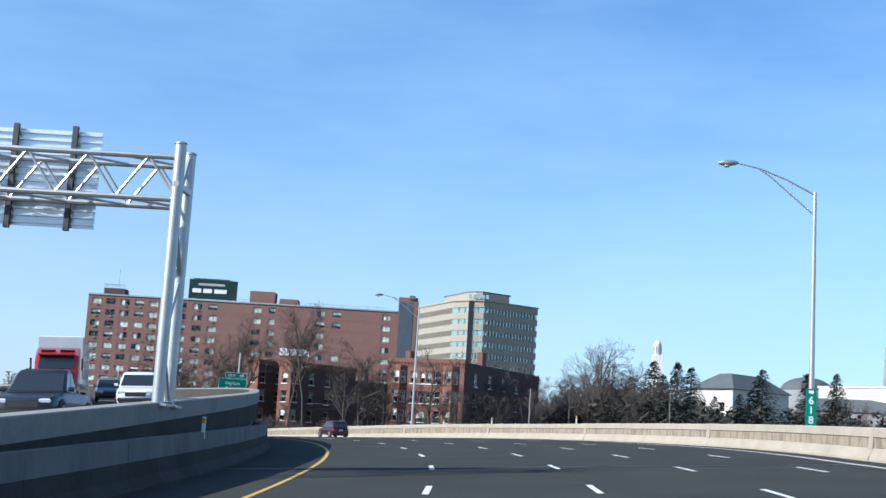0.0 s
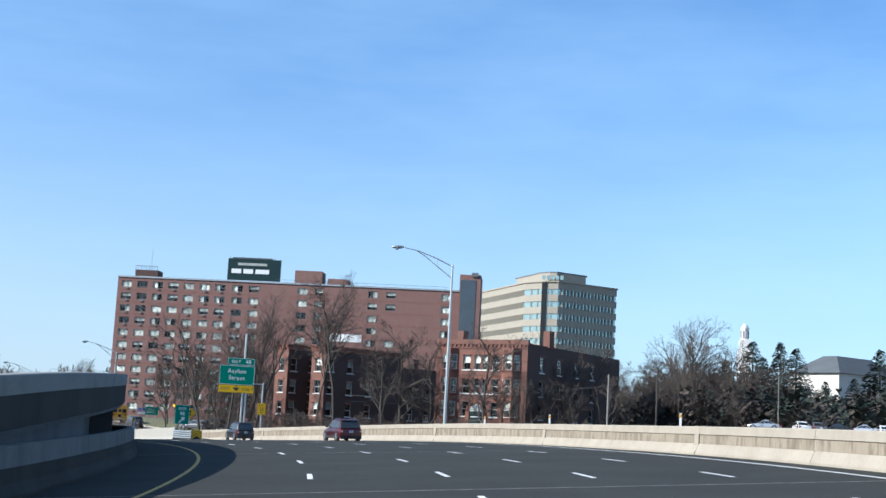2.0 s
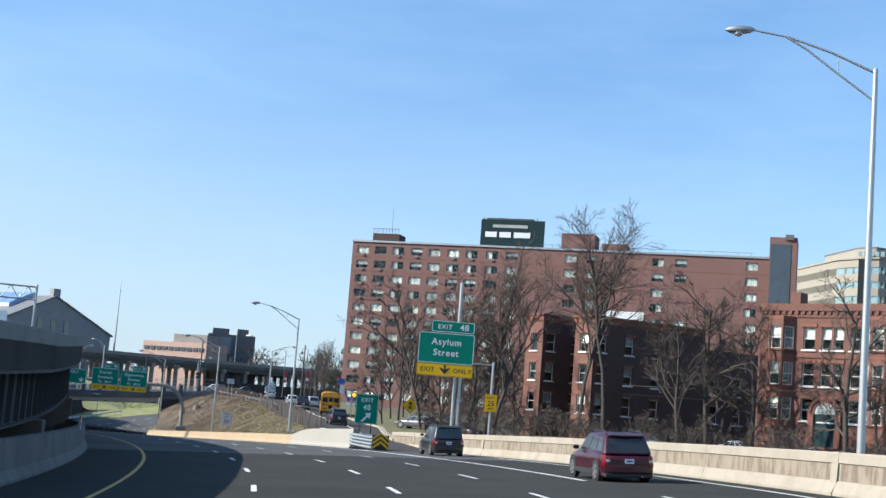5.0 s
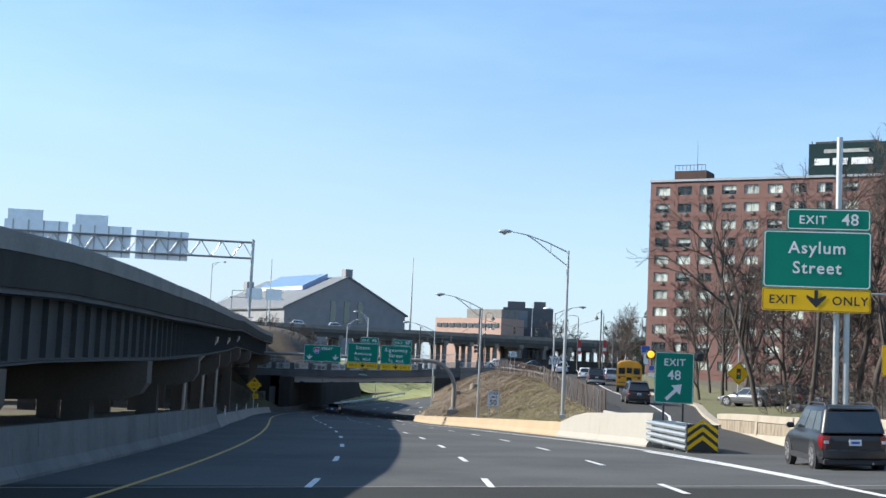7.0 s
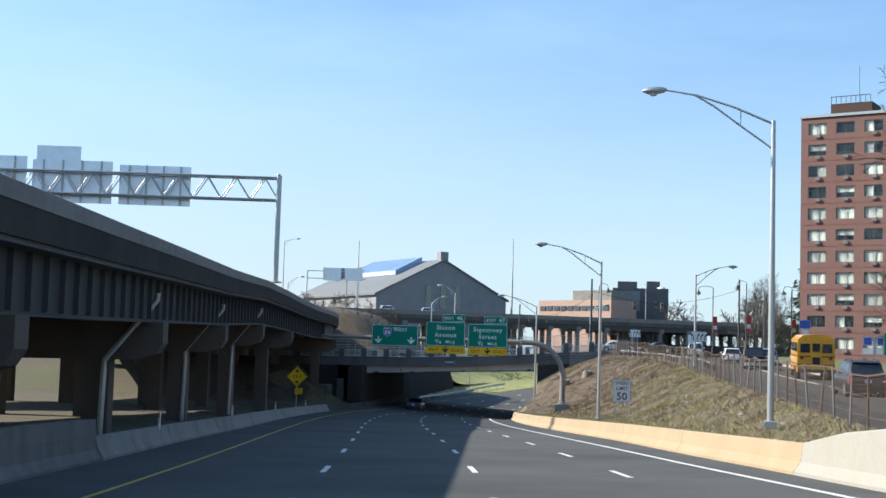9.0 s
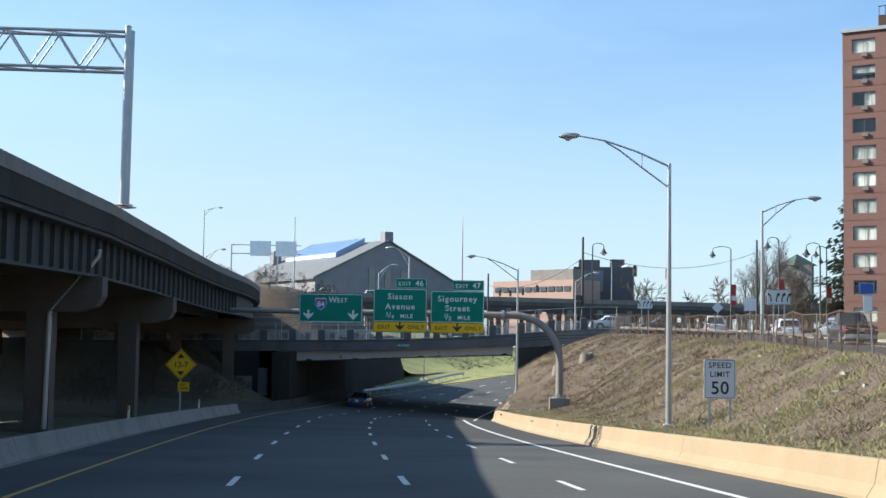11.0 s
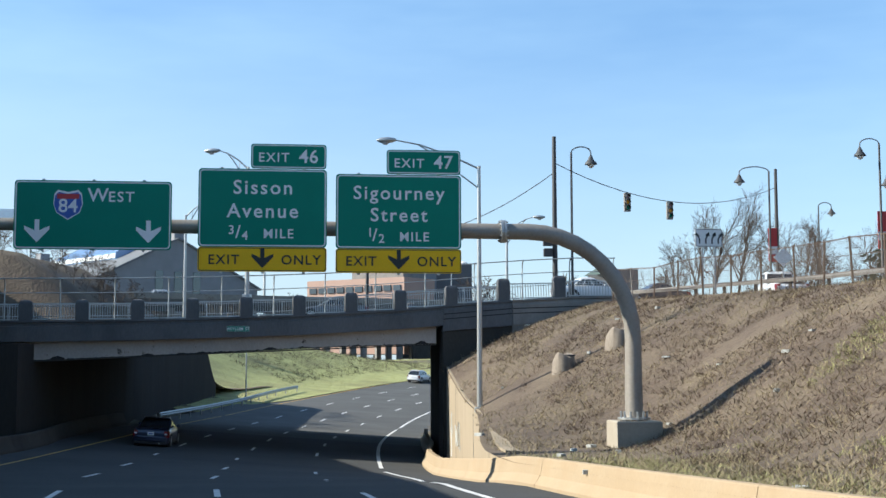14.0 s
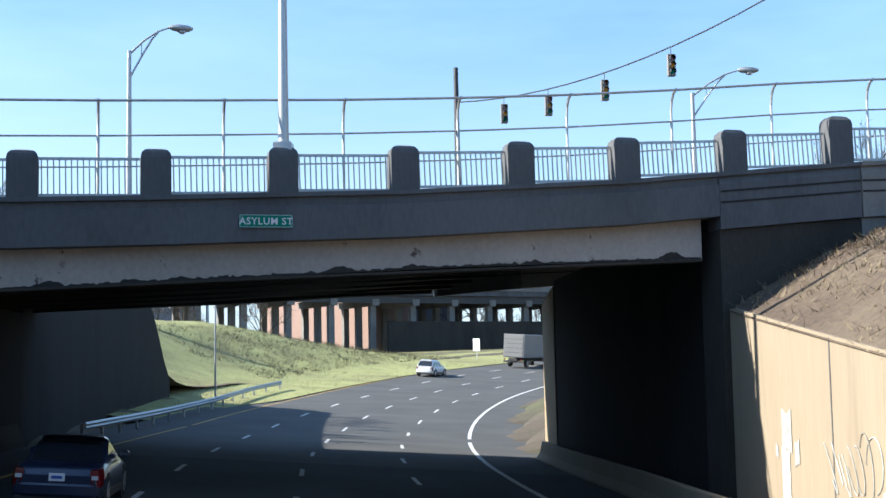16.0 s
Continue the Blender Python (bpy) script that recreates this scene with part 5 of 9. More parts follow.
club = brick_house("brick_club_house", pose(-19.32, 210.0, 0, 0, 0, -25), 13.2, 28, 13.0, 0.2, ((4.5, 1.05), (6.05, 0.85), (7.15, 0.85), (8.7, 1.05)), rows_c, "three-storey red brick house with stone bays and an arched door", ((3.0, 8.0), (4.0, 9.0, 14.0, 19)), cornice=False, arch=6.6)
for x in (1.95, 11.0):
    bay(club, x, 2.7, 0.95, 1.2, 9.1, 12.0, rows_c)
door = part("arched_doorway", Geo().loft([[(6.2 + r * math.cos(a), y, 4.3 + r * math.sin(a)) for r, y in ((1.45, 0.0), (1.45, -0.2), (1.2, -0.2), (1.2, -0.1), (0.95, -0.1), (0.95, 0.0))] for a in [math.pi * k / 14 for k in range(15)]]), M_stone, club)
for x in (5.0, 7.4):
    part("door_jamb", Geo().box((x, -0.1, 2.75), (0.5, 0.2, 3.1)), M_stone, door)
part("door", Geo().box((6.2, -0.02, 2.75), (1.9, 0.06, 3.1)), M_signdark, door)
part("fanlight", Geo().add([(6.2, -0.04, 4.3)] + [(6.2 + 0.95 * math.cos(math.pi * k / 10), -0.04, 4.3 + 0.95 * math.sin(math.pi * k / 10)) for k in range(11)], [(0, k + 1, k + 2) for k in range(10)]), M_curtain, door)
for z in (9.0, 12.35):
    part("string_course", Geo().box((6.6, -0.03, z), (13.25, 0.12, 0.22)), M_brick_old, club)
for k in range(22):
    part("corbel", Geo().box((0.4 + k * 0.59, -0.07, 12.62), (0.26, 0.18, 0.3)), M_brick_old, club)
part("base_course", Geo().box((6.6, -0.06, 0.9), (13.3, 0.14, 1.5)), M_stone, club)
part("parapet", Geo().box((6.6, 0.1, 13.1), (13.4, 0.46, 0.6)), M_brick_old, club)
for x in (0.2, 13.0):
    part("chimney", Geo().box((x, 6, 13.9), (0.9, 1.3, 2.2)), M_brick_old, club)

brick_house("brick_house", pose(21.4, 330, 0, 0, 0, 0), 7.0, 10, 17.0, 3.0, ((1.4, 1.1), (3.5, 1.1), (5.6, 1.1)), ((14.6, 1.9), (11.2, 1.9), (7.8, 1.9)), "tall red brick house with pale sills behind bare trees", cornice=False, brick=M_brick)

# cream office block
OF = pose(-16, 500, 0, 0, 0, 0)
office = thing("office_block", OF, "cream stepped office block with bands of tinted glazing", "office block")
cl, cr = Vector((-27, 44)), Vector((24.5, 16))
plan = [cl, Vector((-8.0, 6.0)), Vector((-1.0, 0.0)), Vector((4.0, -1.0)), cr, Vector((10, 58)), Vector((-10, 62))]


def band(ob, plan, z0, z1, mat, name, grow=0.0):
    c = sum(plan, Vector((0, 0))) / len(plan)
    pts = [p + (p - c).normalized() * grow for p in plan]
    return part(name, Geo().prism([tuple(p) for p in pts], z0, z1), mat, ob)


for k in range(9):
    z = 56.0 - 4.3 * k
    band(office, plan, z - 2.35, z, M_cream, "spandrel_band", 0.0)
    band(office, plan, z - 4.3, z - 2.35, M_officeglass, "glazing_band", -0.35)
    for i in range(len(plan) - 3):
        a, b = plan[i], plan[i + 1]
        n = max(2, int((b - a).length / (1.5 if i in (0, 3) else 2.4)))
        for j in range(1, n):
            p = a.lerp(b, j / n)
            part("mullion", Geo().box((p.x, p.y, z - 3.3), (0.5 if i in (0, 3) else 0.2, 0.5 if i in (0, 3) else 0.2, 1.95)), M_cream, office)
band(office, [p * 0.5 + Vector((1, 9)) for p in plan], 56, 60.4, M_cream, "upper_storey")
band(office, [p * 0.52 + Vector((1, 9)) for p in plan], 60.4, 60.9, M_roof, "roof")
part("stair_glazing", Geo().box((-1.0, -0.1, 36), (1.5, 1.0, 40)), M_signk, office)
band(office, plan, 56.0, 56.5, M_cream, "cornice", 0.5)
for k in range(5):
    part("loggia_opening", Geo().box((-1.5 + 1.6 * k, 8.2 - 0.25 * k, 58.6), (1.1, 0.6, 1.5)), M_officeglass, office)
band(office, plan, 0, 18, M_cream, "base_storeys", -0.2)

# white public building with a slate hip roof
WB = pose(50.0, 378.0, 0, 0, 0, -46)
hall = thing("white_hall", WB, "white three-storey hall with a dark hipped roof", "hall")
hs = [(x - 0.9, x + 0.9, z - 1.3, z + 1.3) for x in (4, 10.5) for z in (5, 10.5, 16)]
part("front_wall", holed_wall(14, 0.5, 21, hs), M_white_wall, hall)
part("side_wall", Geo().loft([[(14, 0, z), (14, 26, z), (0, 26, z), (0, 0, z)] for z in (0.5, 21)], closed=False), M_white_wall, hall)
# added black sheet for the darkness inside the hall
part("dark_room_backing", Geo().box((7, 1.4, 10), (13, 0.1, 19)), M_signk, hall)
for x in (4, 10.5):
    for z in (5, 10.5, 16):
        window(hall, Matrix.Translation((x, 0.12, z)), 1.8, 2.6, "h", 0)
part("roof", Geo().loft([[(-0.8, -0.8, 21), (14.8, -0.8, 21), (14.8, 26.8, 21), (-0.8, 26.8, 21)], [(5, 6, 25.6), (9, 6, 25.6), (9, 20, 25.6), (5, 20, 25.6)]]), M_slate_dark, hall)
wing2 = thing("white_wing", pose(84, 392, 0, 0, 0, -20), "long low grey and white wing with a slate roof", "hall")
part("wall", Geo().box((14, 9, 9), (28, 16, 17)), M_greystone, wing2)
part("roof", Geo().loft([[(-0.6, 0.4, 17.5), (28.6, 0.4, 17.5), (28.6, 17.6, 17.5), (-0.6, 17.6, 17.5)], [(3, 9, 21.5), (25, 9, 21.5), (25, 9.2, 21.5), (3, 9.2, 21.5)]]), M_slate_dark, wing2)

low_white = thing("low_white_building", pose(92, 405, 0, 0, 0, -42), "long low white modern building with a plain wall", "building")
part("wall", Geo().box((22, 10, 12.5), (46, 20, 25), bevel=0.1), M_white_wall, low_white)
part("roof_edge", Geo().box((22, 10, 25.2), (46.6, 20.6, 0.5)), M_frame, low_white)
for i in range(9):
    part("window", Geo().box((3 + i * 4.8, -0.02, 9), (2.0, 0.1, 2.2)), M_officeglass, low_white)

domed = thing("domed_hall", pose(174, 800, 7), "grey stone hall with a shallow ribbed dome", "hall")
part("drum", Geo().tube([(0, 0, 0), (0, 0, 40)], 17, 24), M_greystone, domed)
part("dome", Geo().dome((0, 0, 40), 15.5, 8.5, 24, 7), M_slate_dark, domed)
part("lantern", Geo().tube([(0, 0, 47.5), (0, 0, 50)], 2.4, 12), M_slate_dark, domed)

church = thing("church_spire", pose(90.4, 844, 0), "white tiered church steeple", "steeple")
part("tower", Geo().box((0, 0, 30), (7.4, 7.4, 61), bevel=0.2), M_frame, church)
part("upper_stage", Geo().box((0, 0, 63.8), (6.0, 6.0, 6.6), bevel=0.2), M_frame, church)
part("belfry", Geo().tube([(0, 0, 66), (0, 0, 73.4)], [2.5, 2.4], 8), M_frame, church)
for k in range(8):
    a = math.pi / 4 * k + math.pi / 8
    part("belfry_opening", Geo().box((2.2 * math.cos(a), 2.2 * math.sin(a), 70), (0.8, 0.8, 4.6)), M_greystone, church)
part("cornice", Geo().tube([(0, 0, 73.4), (0, 0, 73.9)], 2.8, 8), M_frame, church)
part("cap", Geo().dome((0, 0, 73.9), 2.1, 2.7, 12, 5), M_frame, church)
spire2 = thing("stone_steeple", pose(186, 676, 0), "pale grey pointed stone steeple", "steeple")
part("tower", Geo().box((0, 0, 22), (4, 4, 44)), M_greystone, spire2)
part("spire", Geo().tube([(0, 0, 44), (0, 0, 74)], [2.0, 0.1], 8), M_greystone, spire2)

# stone armoury with a glazed ridge, beyond the bridge
armoury = thing("armoury_hall", pose(-331, 556, 0, 0, 0, 66), "huge grey stone gabled hall with a blue glazed rooflight", "hall")
W2, Z0, EAVE, APEX, DEPTH = 27.5, 4.0, 23.0, 36.3, 72.0
part("front_gable", Geo().add([(-W2, 0, Z0), (W2, 0, Z0), (W2, 0, EAVE), (0, 0, APEX), (-W2, 0, EAVE)], [(0, 1, 2, 3, 4)]), M_greystone, armoury)
part("outer_wall", Geo().loft([[(W2, 0, z), (W2, DEPTH, z), (-W2, DEPTH, z), (-W2, 0, z)] for z in (Z0, EAVE)], closed=False), M_greystone, armoury)
part("roof", Geo().loft([[(-W2 - 1, y, EAVE - 0.6), (0, y, APEX), (W2 + 1, y, EAVE - 0.6), (W2 + 1, y, EAVE - 1.2), (0, y, APEX - 0.6), (-W2 - 1, y, EAVE - 1.2)] for y in (-0.6, DEPTH)]), M_slate, armoury)
part("rooflight", Geo().loft([[(-12.5, y, 29.4), (-12.5, y, 32.2), (-1.5, y, 37.6), (-1.5, y, 35.4)] for y in (14, 54)]), M_blueglass, armoury)
part("clerestory", Geo().box((-12.6, 34, 31.2), (0.3, 39.5, 1.3)), M_signw, armoury)
for i in range(9):
    part("glazing_bar", Geo().loft([[(-12.5, y, 32.25), (-1.5, y, 37.65), (-1.5, y, 37.75), (-12.5, y, 32.35)] for y in (14.2 + 4.9 * i, 14.4 + 4.9 * i)]), M_slate, armoury)
part("chimney", Geo().box((0.5, 2, APEX + 0.6), (3.2, 3.2, 4.4)), M_greystone, armoury)
part("chimney", Geo().box((-13, 62, APEX - 4), (3.2, 3.2, 5)), M_greystone, armoury)
for x in (-6.2, 0, 6.2):
    part("tall_window", Geo().box((x, -0.1, 22), (2.4, 0.3, 8.5)), M_glass, armoury)
part("band_course", Geo().box((0, -0.15, 14), (2 * W2, 0.3, 0.8)), M_conc_grey, armoury)

# pink car park and dark plant building on the skyline
pink = thing("pink_low_building", pose(-259, 511, 0, 0, 0, -10), "long pink clad building with a strip of dark openings", "building")
part("body", Geo().box((11.8, 6, 10.1), (28.6, 12, 17.4)), M_pink, pink)
for i in range(10):
    for z in (12.6, 16.4):
        part("strip_window", Geo().box((-0.6 + i * 2.75, -0.1, z), (2.1, 0.3, 1.3)), M_glass, pink)
part("upper_floor", Geo().box((15.8, 8, 20.2), (15, 9, 3.4)), M_conc_grey, pink)
dark = thing("dark_plant_building", pose(-243, 526, 0, 0, 0, 30), "dark flat-roofed building with rooftop plant", "building")
part("body", Geo().box((8, 6, 12), (17, 14, 23)), M_roof, dark)
part("rooftop_plant", Geo().box((4, 4, 24.6), (6, 4, 2.2)), M_roof, dark)
part("rooftop_plant", Geo().box((12, 4, 24.7), (4, 4, 2.4)), M_roof, dark)
part("panel", Geo().box((5.5, -1.2, 19.5), (4.6, 0.3, 6.0)), M_greystone, dark)
part("dish", Geo().dome((14.5, 2, 23.5), 1.5, 0.8), M_frame, dark)
green_roof = thing("pyramid_roofed_tower", pose(-372.8, 1097.8, 0, 0, 0, 12), "grey apartment tower with a green pyramid roof", "tower block")
part("body", Geo().box((0, 0, 30.2), (21, 19, 60.4)), M_conc_grey, green_roof)
for i in range(7):
    for k in range(9):
        part("window", Geo().box((-8.7 + i * 2.9, -9.52, 24 + 4 * k), (1.7, 0.1, 2.2)), M_greystone if (i + k) % 3 else M_officeglass, green_roof)
part("roof", Geo().tube([(0, 0, 60.4), (0, 0, 68.6)], [14.2, 0.2], 4, m=Matrix.Rotation(math.pi / 4, 4, "Z")), M_roofgreen, green_roof)
radio = thing("radio_mast", pose(-321, 587, 0), "thin steel radio mast", "mast")
part("mast", Geo().tube([(0, 0, 0), (0, 0, 30), (0, 0, 46.5)], [0.5, 0.35, 0.12], 6), M_galv, radio)
radio2 = thing("radio_mast", pose(-300, 470, 0), "thin steel radio mast", "mast")
part("mast", Geo().tube([(0, 0, 0), (0, 0, 35)], [0.4, 0.12], 6), M_galv, radio2)

# elevated motorway crossing the background
cross = thing("far_viaduct", Matrix(), "long level elevated motorway on concrete columns", "viaduct", kind="structure")
A2, B2 = Vector((-305, 396, 12.5)), Vector((-90, 662, 12.5))
dv = (B2 - A2).normalized()
sv = Vector((-dv.y, dv.x, 0))
for name, o0, o1, z0, z1, mat in (("deck", 0, 16, -1.6, -0.4, M_conc_dark), ("parapet", -0.2, 0.2, -0.6, 0.5, M_conc_grey), ("parapet", 15.8, 16.2, -0.6, 0.5, M_conc_grey), ("girder", 0.6, 1.0, -3.0, -1.6, M_steel)):
    part(name, Geo().loft([[q + sv * o + Vector((0, 0, z)) for o, z in ((o0, z0), (o0, z1), (o1, z1), (o1, z0))] for q in (A2, B2)]), mat, cross)
pier_g = Geo().box((0, 0, -1.9), (1.4, 15.0, 1.2))
for y in (-5.8, 0, 5.8):
    pier_g.box((0, y, -10), (1.1, 1.1, 16))
pier_me = pier_g.mesh("pier", M_conc_grey)
for k in range(40):
    q = A2 + dv * (7 + 8.4 * k) + sv * 8
    ob = part("pier", pier_me, None, cross)
    ob.matrix_basis = Matrix.Translation(q + Vector((0, 0, -1.0))) @ Matrix.Rotation(math.atan2(dv.y, dv.x), 4, "Z")
wall = thing("dark_retaining_wall", Matrix(), "long dark retaining wall below an elevated road", "retaining wall", kind="structure")
part("wall", Geo().loft([[q + sv * o + Vector((0, 0, z)) for o, z in ((-2, -16), (-2, -6.5), (-1, -6.5), (-1, -16))] for q in (A2 + dv * 126, A2 + dv * 300)]), M_conc_shaded, wall)


# ---- signs, gantries and lamps ----
def rounded(w, h, r, n=4):
    pts = []
    for cx, cz, a0 in ((w / 2 - r, h / 2 - r, 0), (-w / 2 + r, h / 2 - r, 90), (-w / 2 + r, -h / 2 + r, 180), (w / 2 - r, -h / 2 + r, 270)):
        pts += [(cx + r * math.cos(radians(a0 + 90 * k / n)), cz + r * math.sin(radians(a0 + 90 * k / n))) for k in range(n + 1)]
    return pts


def plate(w, h, r, y0, y1):
    o = rounded(w, h, r)
    return Geo().loft([[(x, y0, z) for x, z in o], [(x, y1, z) for x, z in o]])


def panel_sign(parent, w, h, cx, cz, mat, border=M_signw, name="panel", y=0.0, r=0.12, edge=0.035):
    """A sign face at y with a thin border line; faces -y. Returns the panel."""
    sh = Matrix.Translation((cx, 0, cz))
    g = plate(w, h, r, y, y + 0.04)
    g.v = [tuple(sh @ Vector(p)) for p in g.v]
    ob = part(name, g, mat, parent)
    o, i = rounded(w - 2 * edge, h - 2 * edge, r), rounded(w - 4.2 * edge, h - 4.2 * edge, max(0.01, r - edge))
    b = Geo().loft([[(x + cx, y - 0.006, z + cz) for x, z in q] for q in (o, i)], caps=False)
    part("border", b, border, ob)
    return ob


def down_arrow(parent, x, z, k, mat, y):
    pts = [(-0.09, 0.55), (0.09, 0.55), (0.09, 0.12), (0.48, 0.3), (0.48, 0.16), (0, -0.35), (-0.48, 0.16), (-0.48, 0.3), (-0.09, 0.12)]
    part("arrow", Geo().add([(x + a * k, y, z + b * k) for a, b in pts], [(0, 1, 2, 8), (2, 3, 4, 5), (2, 5, 8), (5, 6, 7, 8)]), mat, parent)


# overhead sign arm
ARM_D = Vector((0.856, 0.517, 0))
ARM_ANG = math.degrees(math.atan2(ARM_D.y, ARM_D.x))
GO = Vector((-130.81, 270.33, 0))
gantry = thing("overhead_sign_arm", Matrix.Translation(GO) @ Matrix.Rotation(radians(ARM_ANG), 4, "Z"), "thick curved pipe mast carrying green road signs over the lanes", "sign gantry")
PX, AZ, BEND = 19.95, 2.72, 3.5
arc = [(PX - BEND + BEND * math.sin(a), 0.42, AZ - BEND + BEND * math.cos(a)) for a in [math.pi / 2 * k / 10 for k in range(11)]]
part("mast", Geo().tube([(-7.5, 0.42, AZ + 0.1), (4, 0.42, AZ + 0.06), (PX - 4.6, 0.42, AZ)] + arc + [(PX, 0.42, -3.4)], [0.17, 0.22, 0.26] + [0.27] * 11 + [0.3], 16), M_pipe, gantry, smooth_angle=40)
for x in (PX - 4.4, PX - 4.3):
    part("flange", Geo().tube([(x - 0.04, 0.42, AZ), (x + 0.04, 0.42, AZ)], 0.38, 20), M_galv, gantry)
for k in range(12):
    a = 2 * math.pi * k / 12
    part("bolt", Geo().tube([(PX - 4.5, 0.42 + 0.33 * math.cos(a), AZ + 0.33 * math.sin(a)), (PX - 4.2, 0.42 + 0.33 * math.cos(a), AZ + 0.33 * math.sin(a))], 0.025, 6), M_galv, gantry)
part("base_plate", Geo().tube([(PX, 0.42, -3.46), (PX, 0.42, -3.4)], 0.55, 16), M_galv, gantry)
for k in range(12):
    a = 2 * math.pi * k / 12
    part("anchor_bolt", Geo().tube([(PX + 0.44 * math.cos(a), 0.42 + 0.44 * math.sin(a), -3.5), (PX + 0.44 * math.cos(a), 0.42 + 0.44 * math.sin(a), -3.2)], 0.035, 6), M_galv, gantry)
part("footing", Geo().box((PX, 0.42, -4.3), (1.5, 1.5, 1.6), bevel=0.04), M_conc, gantry)


def guide_sign(name, x0, x1, z0, z1, label, lines, tab=None, exit_only=False):
    w, h = x1 - x0, z1 - z0
    ob = thing(name, gantry.matrix_basis @ Matrix.Translation(((x0 + x1) / 2, 0, z0)), label, "road sign", "signs on the overhead arm")
    yo = 0.78 if exit_only else 0.0
    face = panel_sign(ob, w, h - yo, 0, (h + yo) / 2, M_green)
    if exit_only:
        p = panel_sign(ob, w, yo, 0, yo / 2, M_signy, M_signk, "exit_only_panel", edge=0.02, r=0.08)
        write(p, "EXIT", 0.30, -w * 0.30, yo * 0.30, -0.012, M_signk, 1.15)
        write(p, "ONLY", 0.30, w * 0.30, yo * 0.30, -0.012, M_signk, 1.15)
        down_arrow(p, 0, yo * 0.46, 0.72, M_signk, -0.012)
    for text, size, x, z in lines:
        write(face, text, size, x, z, -0.012, M_signw, 1.2, squeeze=1.0)
    if tab:
        tw, th = 2.42, 0.80
        t = panel_sign(ob, tw, th, w / 2 - tw / 2 - 0.02, h + th / 2 + 0.02, M_green, name="exit_tab", edge=0.03, r=0.1)
        write(t, "EXIT", 0.29, w / 2 - tw / 2 - 0.5, h + 0.24, -0.012, M_signw, 1.2)
        write(t, tab, 0.42, w / 2 - tw / 2 + 0.62, h + 0.22, -0.012, M_signw, 1.05)
    for bx in (-w * 0.32, 0, w * 0.32):
        part("mounting_bar", Geo().box((bx, 0.1, h / 2), (0.09, 0.12, h + 0.1)), M_galv, ob)
        part("clamp", Geo().box((bx, 0.2, AZ - z0), (0.12, 0.14, 0.7)), M_galv, ob)
    return ob


s84 = guide_sign("direction_sign", 0.0, 4.87, 1.97, 4.16, "green motorway sign with a route shield and two down arrows", [("W", 0.42, 0.14, 1.53), ("EST", 0.32, 0.86, 1.53)])
down_arrow(s84, -1.72, 0.5, 0.8, M_signw, -0.012)
down_arrow(s84, 1.72, 0.5, 0.8, M_signw, -0.012)
sp = [(-0.40, 0.30), (-0.30, 0.42), (0, 0.36), (0.30, 0.42), (0.40, 0.30), (0.43, 0.0), (0.34, -0.26), (0, -0.48), (-0.34, -0.26), (-0.43, 0.0)]
shield = part("route_shield", Geo().add([(-0.78 + x * 1.06, -0.010, 1.44 + z * 1.06) for x, z in sp], [tuple(range(10))]), M_signw, s84)
part("shield_field", Geo().add([(-0.78 + x, -0.014, 1.42 + z * 0.94) for x, z in sp], [tuple(range(10))]), M_signb, shield)
part("shield_band", Geo().box((-0.78, -0.018, 1.68), (0.68, 0.004, 0.16)), M_signr, shield)
write(shield, "84", 0.42, -0.78, 1.18, -0.020, M_signw, 1.0)
guide_sign("exit_sign", 5.70, 9.79, 1.31, 4.62, "green motorway exit sign with a yellow lower panel", [("Sisson", 0.44, 0, 2.50), ("Avenue", 0.44, 0, 1.74), ("3", 0.28, -0.99, 1.20), ("/", 0.40, -0.78, 1.08), ("4", 0.28, -0.56, 1.02), ("MILE", 0.29, 0.50, 1.08)], "46", True)
guide_sign("exit_sign", 10.08, 14.16, 1.29, 4.50, "green motorway exit sign with a yellow lower panel", [("Sigourney", 0.43, 0, 2.40), ("Street", 0.43, 0, 1.68), ("1", 0.28, -0.93, 1.18), ("/", 0.40, -0.78, 1.04), ("2", 0.28, -0.56, 0.98), ("MILE", 0.29, 0.50, 1.04)], "47", True)


def truss(parent, a, b, high, deep, bays, r=0.09, mat=M_galv):
    """A box truss from a to b: four chords and zigzag braces."""
    d = (b - a).normalized()
    side = Vector((-d.y, d.x, 0))
    for o in (0, deep):
        for z in (0, high):
            part("chord", Geo().tube([a + side * o + Vector((0, 0, z)), b + side * o + Vector((0, 0, z))], r, 8), mat, parent, smooth_angle=40)
    n = bays
    for i in range(n):
        p, q = a.lerp(b, i / n), a.lerp(b, (i + 1) / n)
        m = p.lerp(q, 0.5)
        for o in (0, deep):
            part("brace", Geo().tube([p + side * o, m + side * o + Vector((0, 0, high))], r * 0.55, 6), mat, parent)
            part("brace", Geo().tube([m + side * o + Vector((0, 0, high)), q + side * o], r * 0.55, 6), mat, parent)
        for z in (0, high):
            part("cross_brace", Geo().tube([p + Vector((0, 0, z)), q + side * deep + Vector((0, 0, z))], r * 0.45, 6), mat, parent)


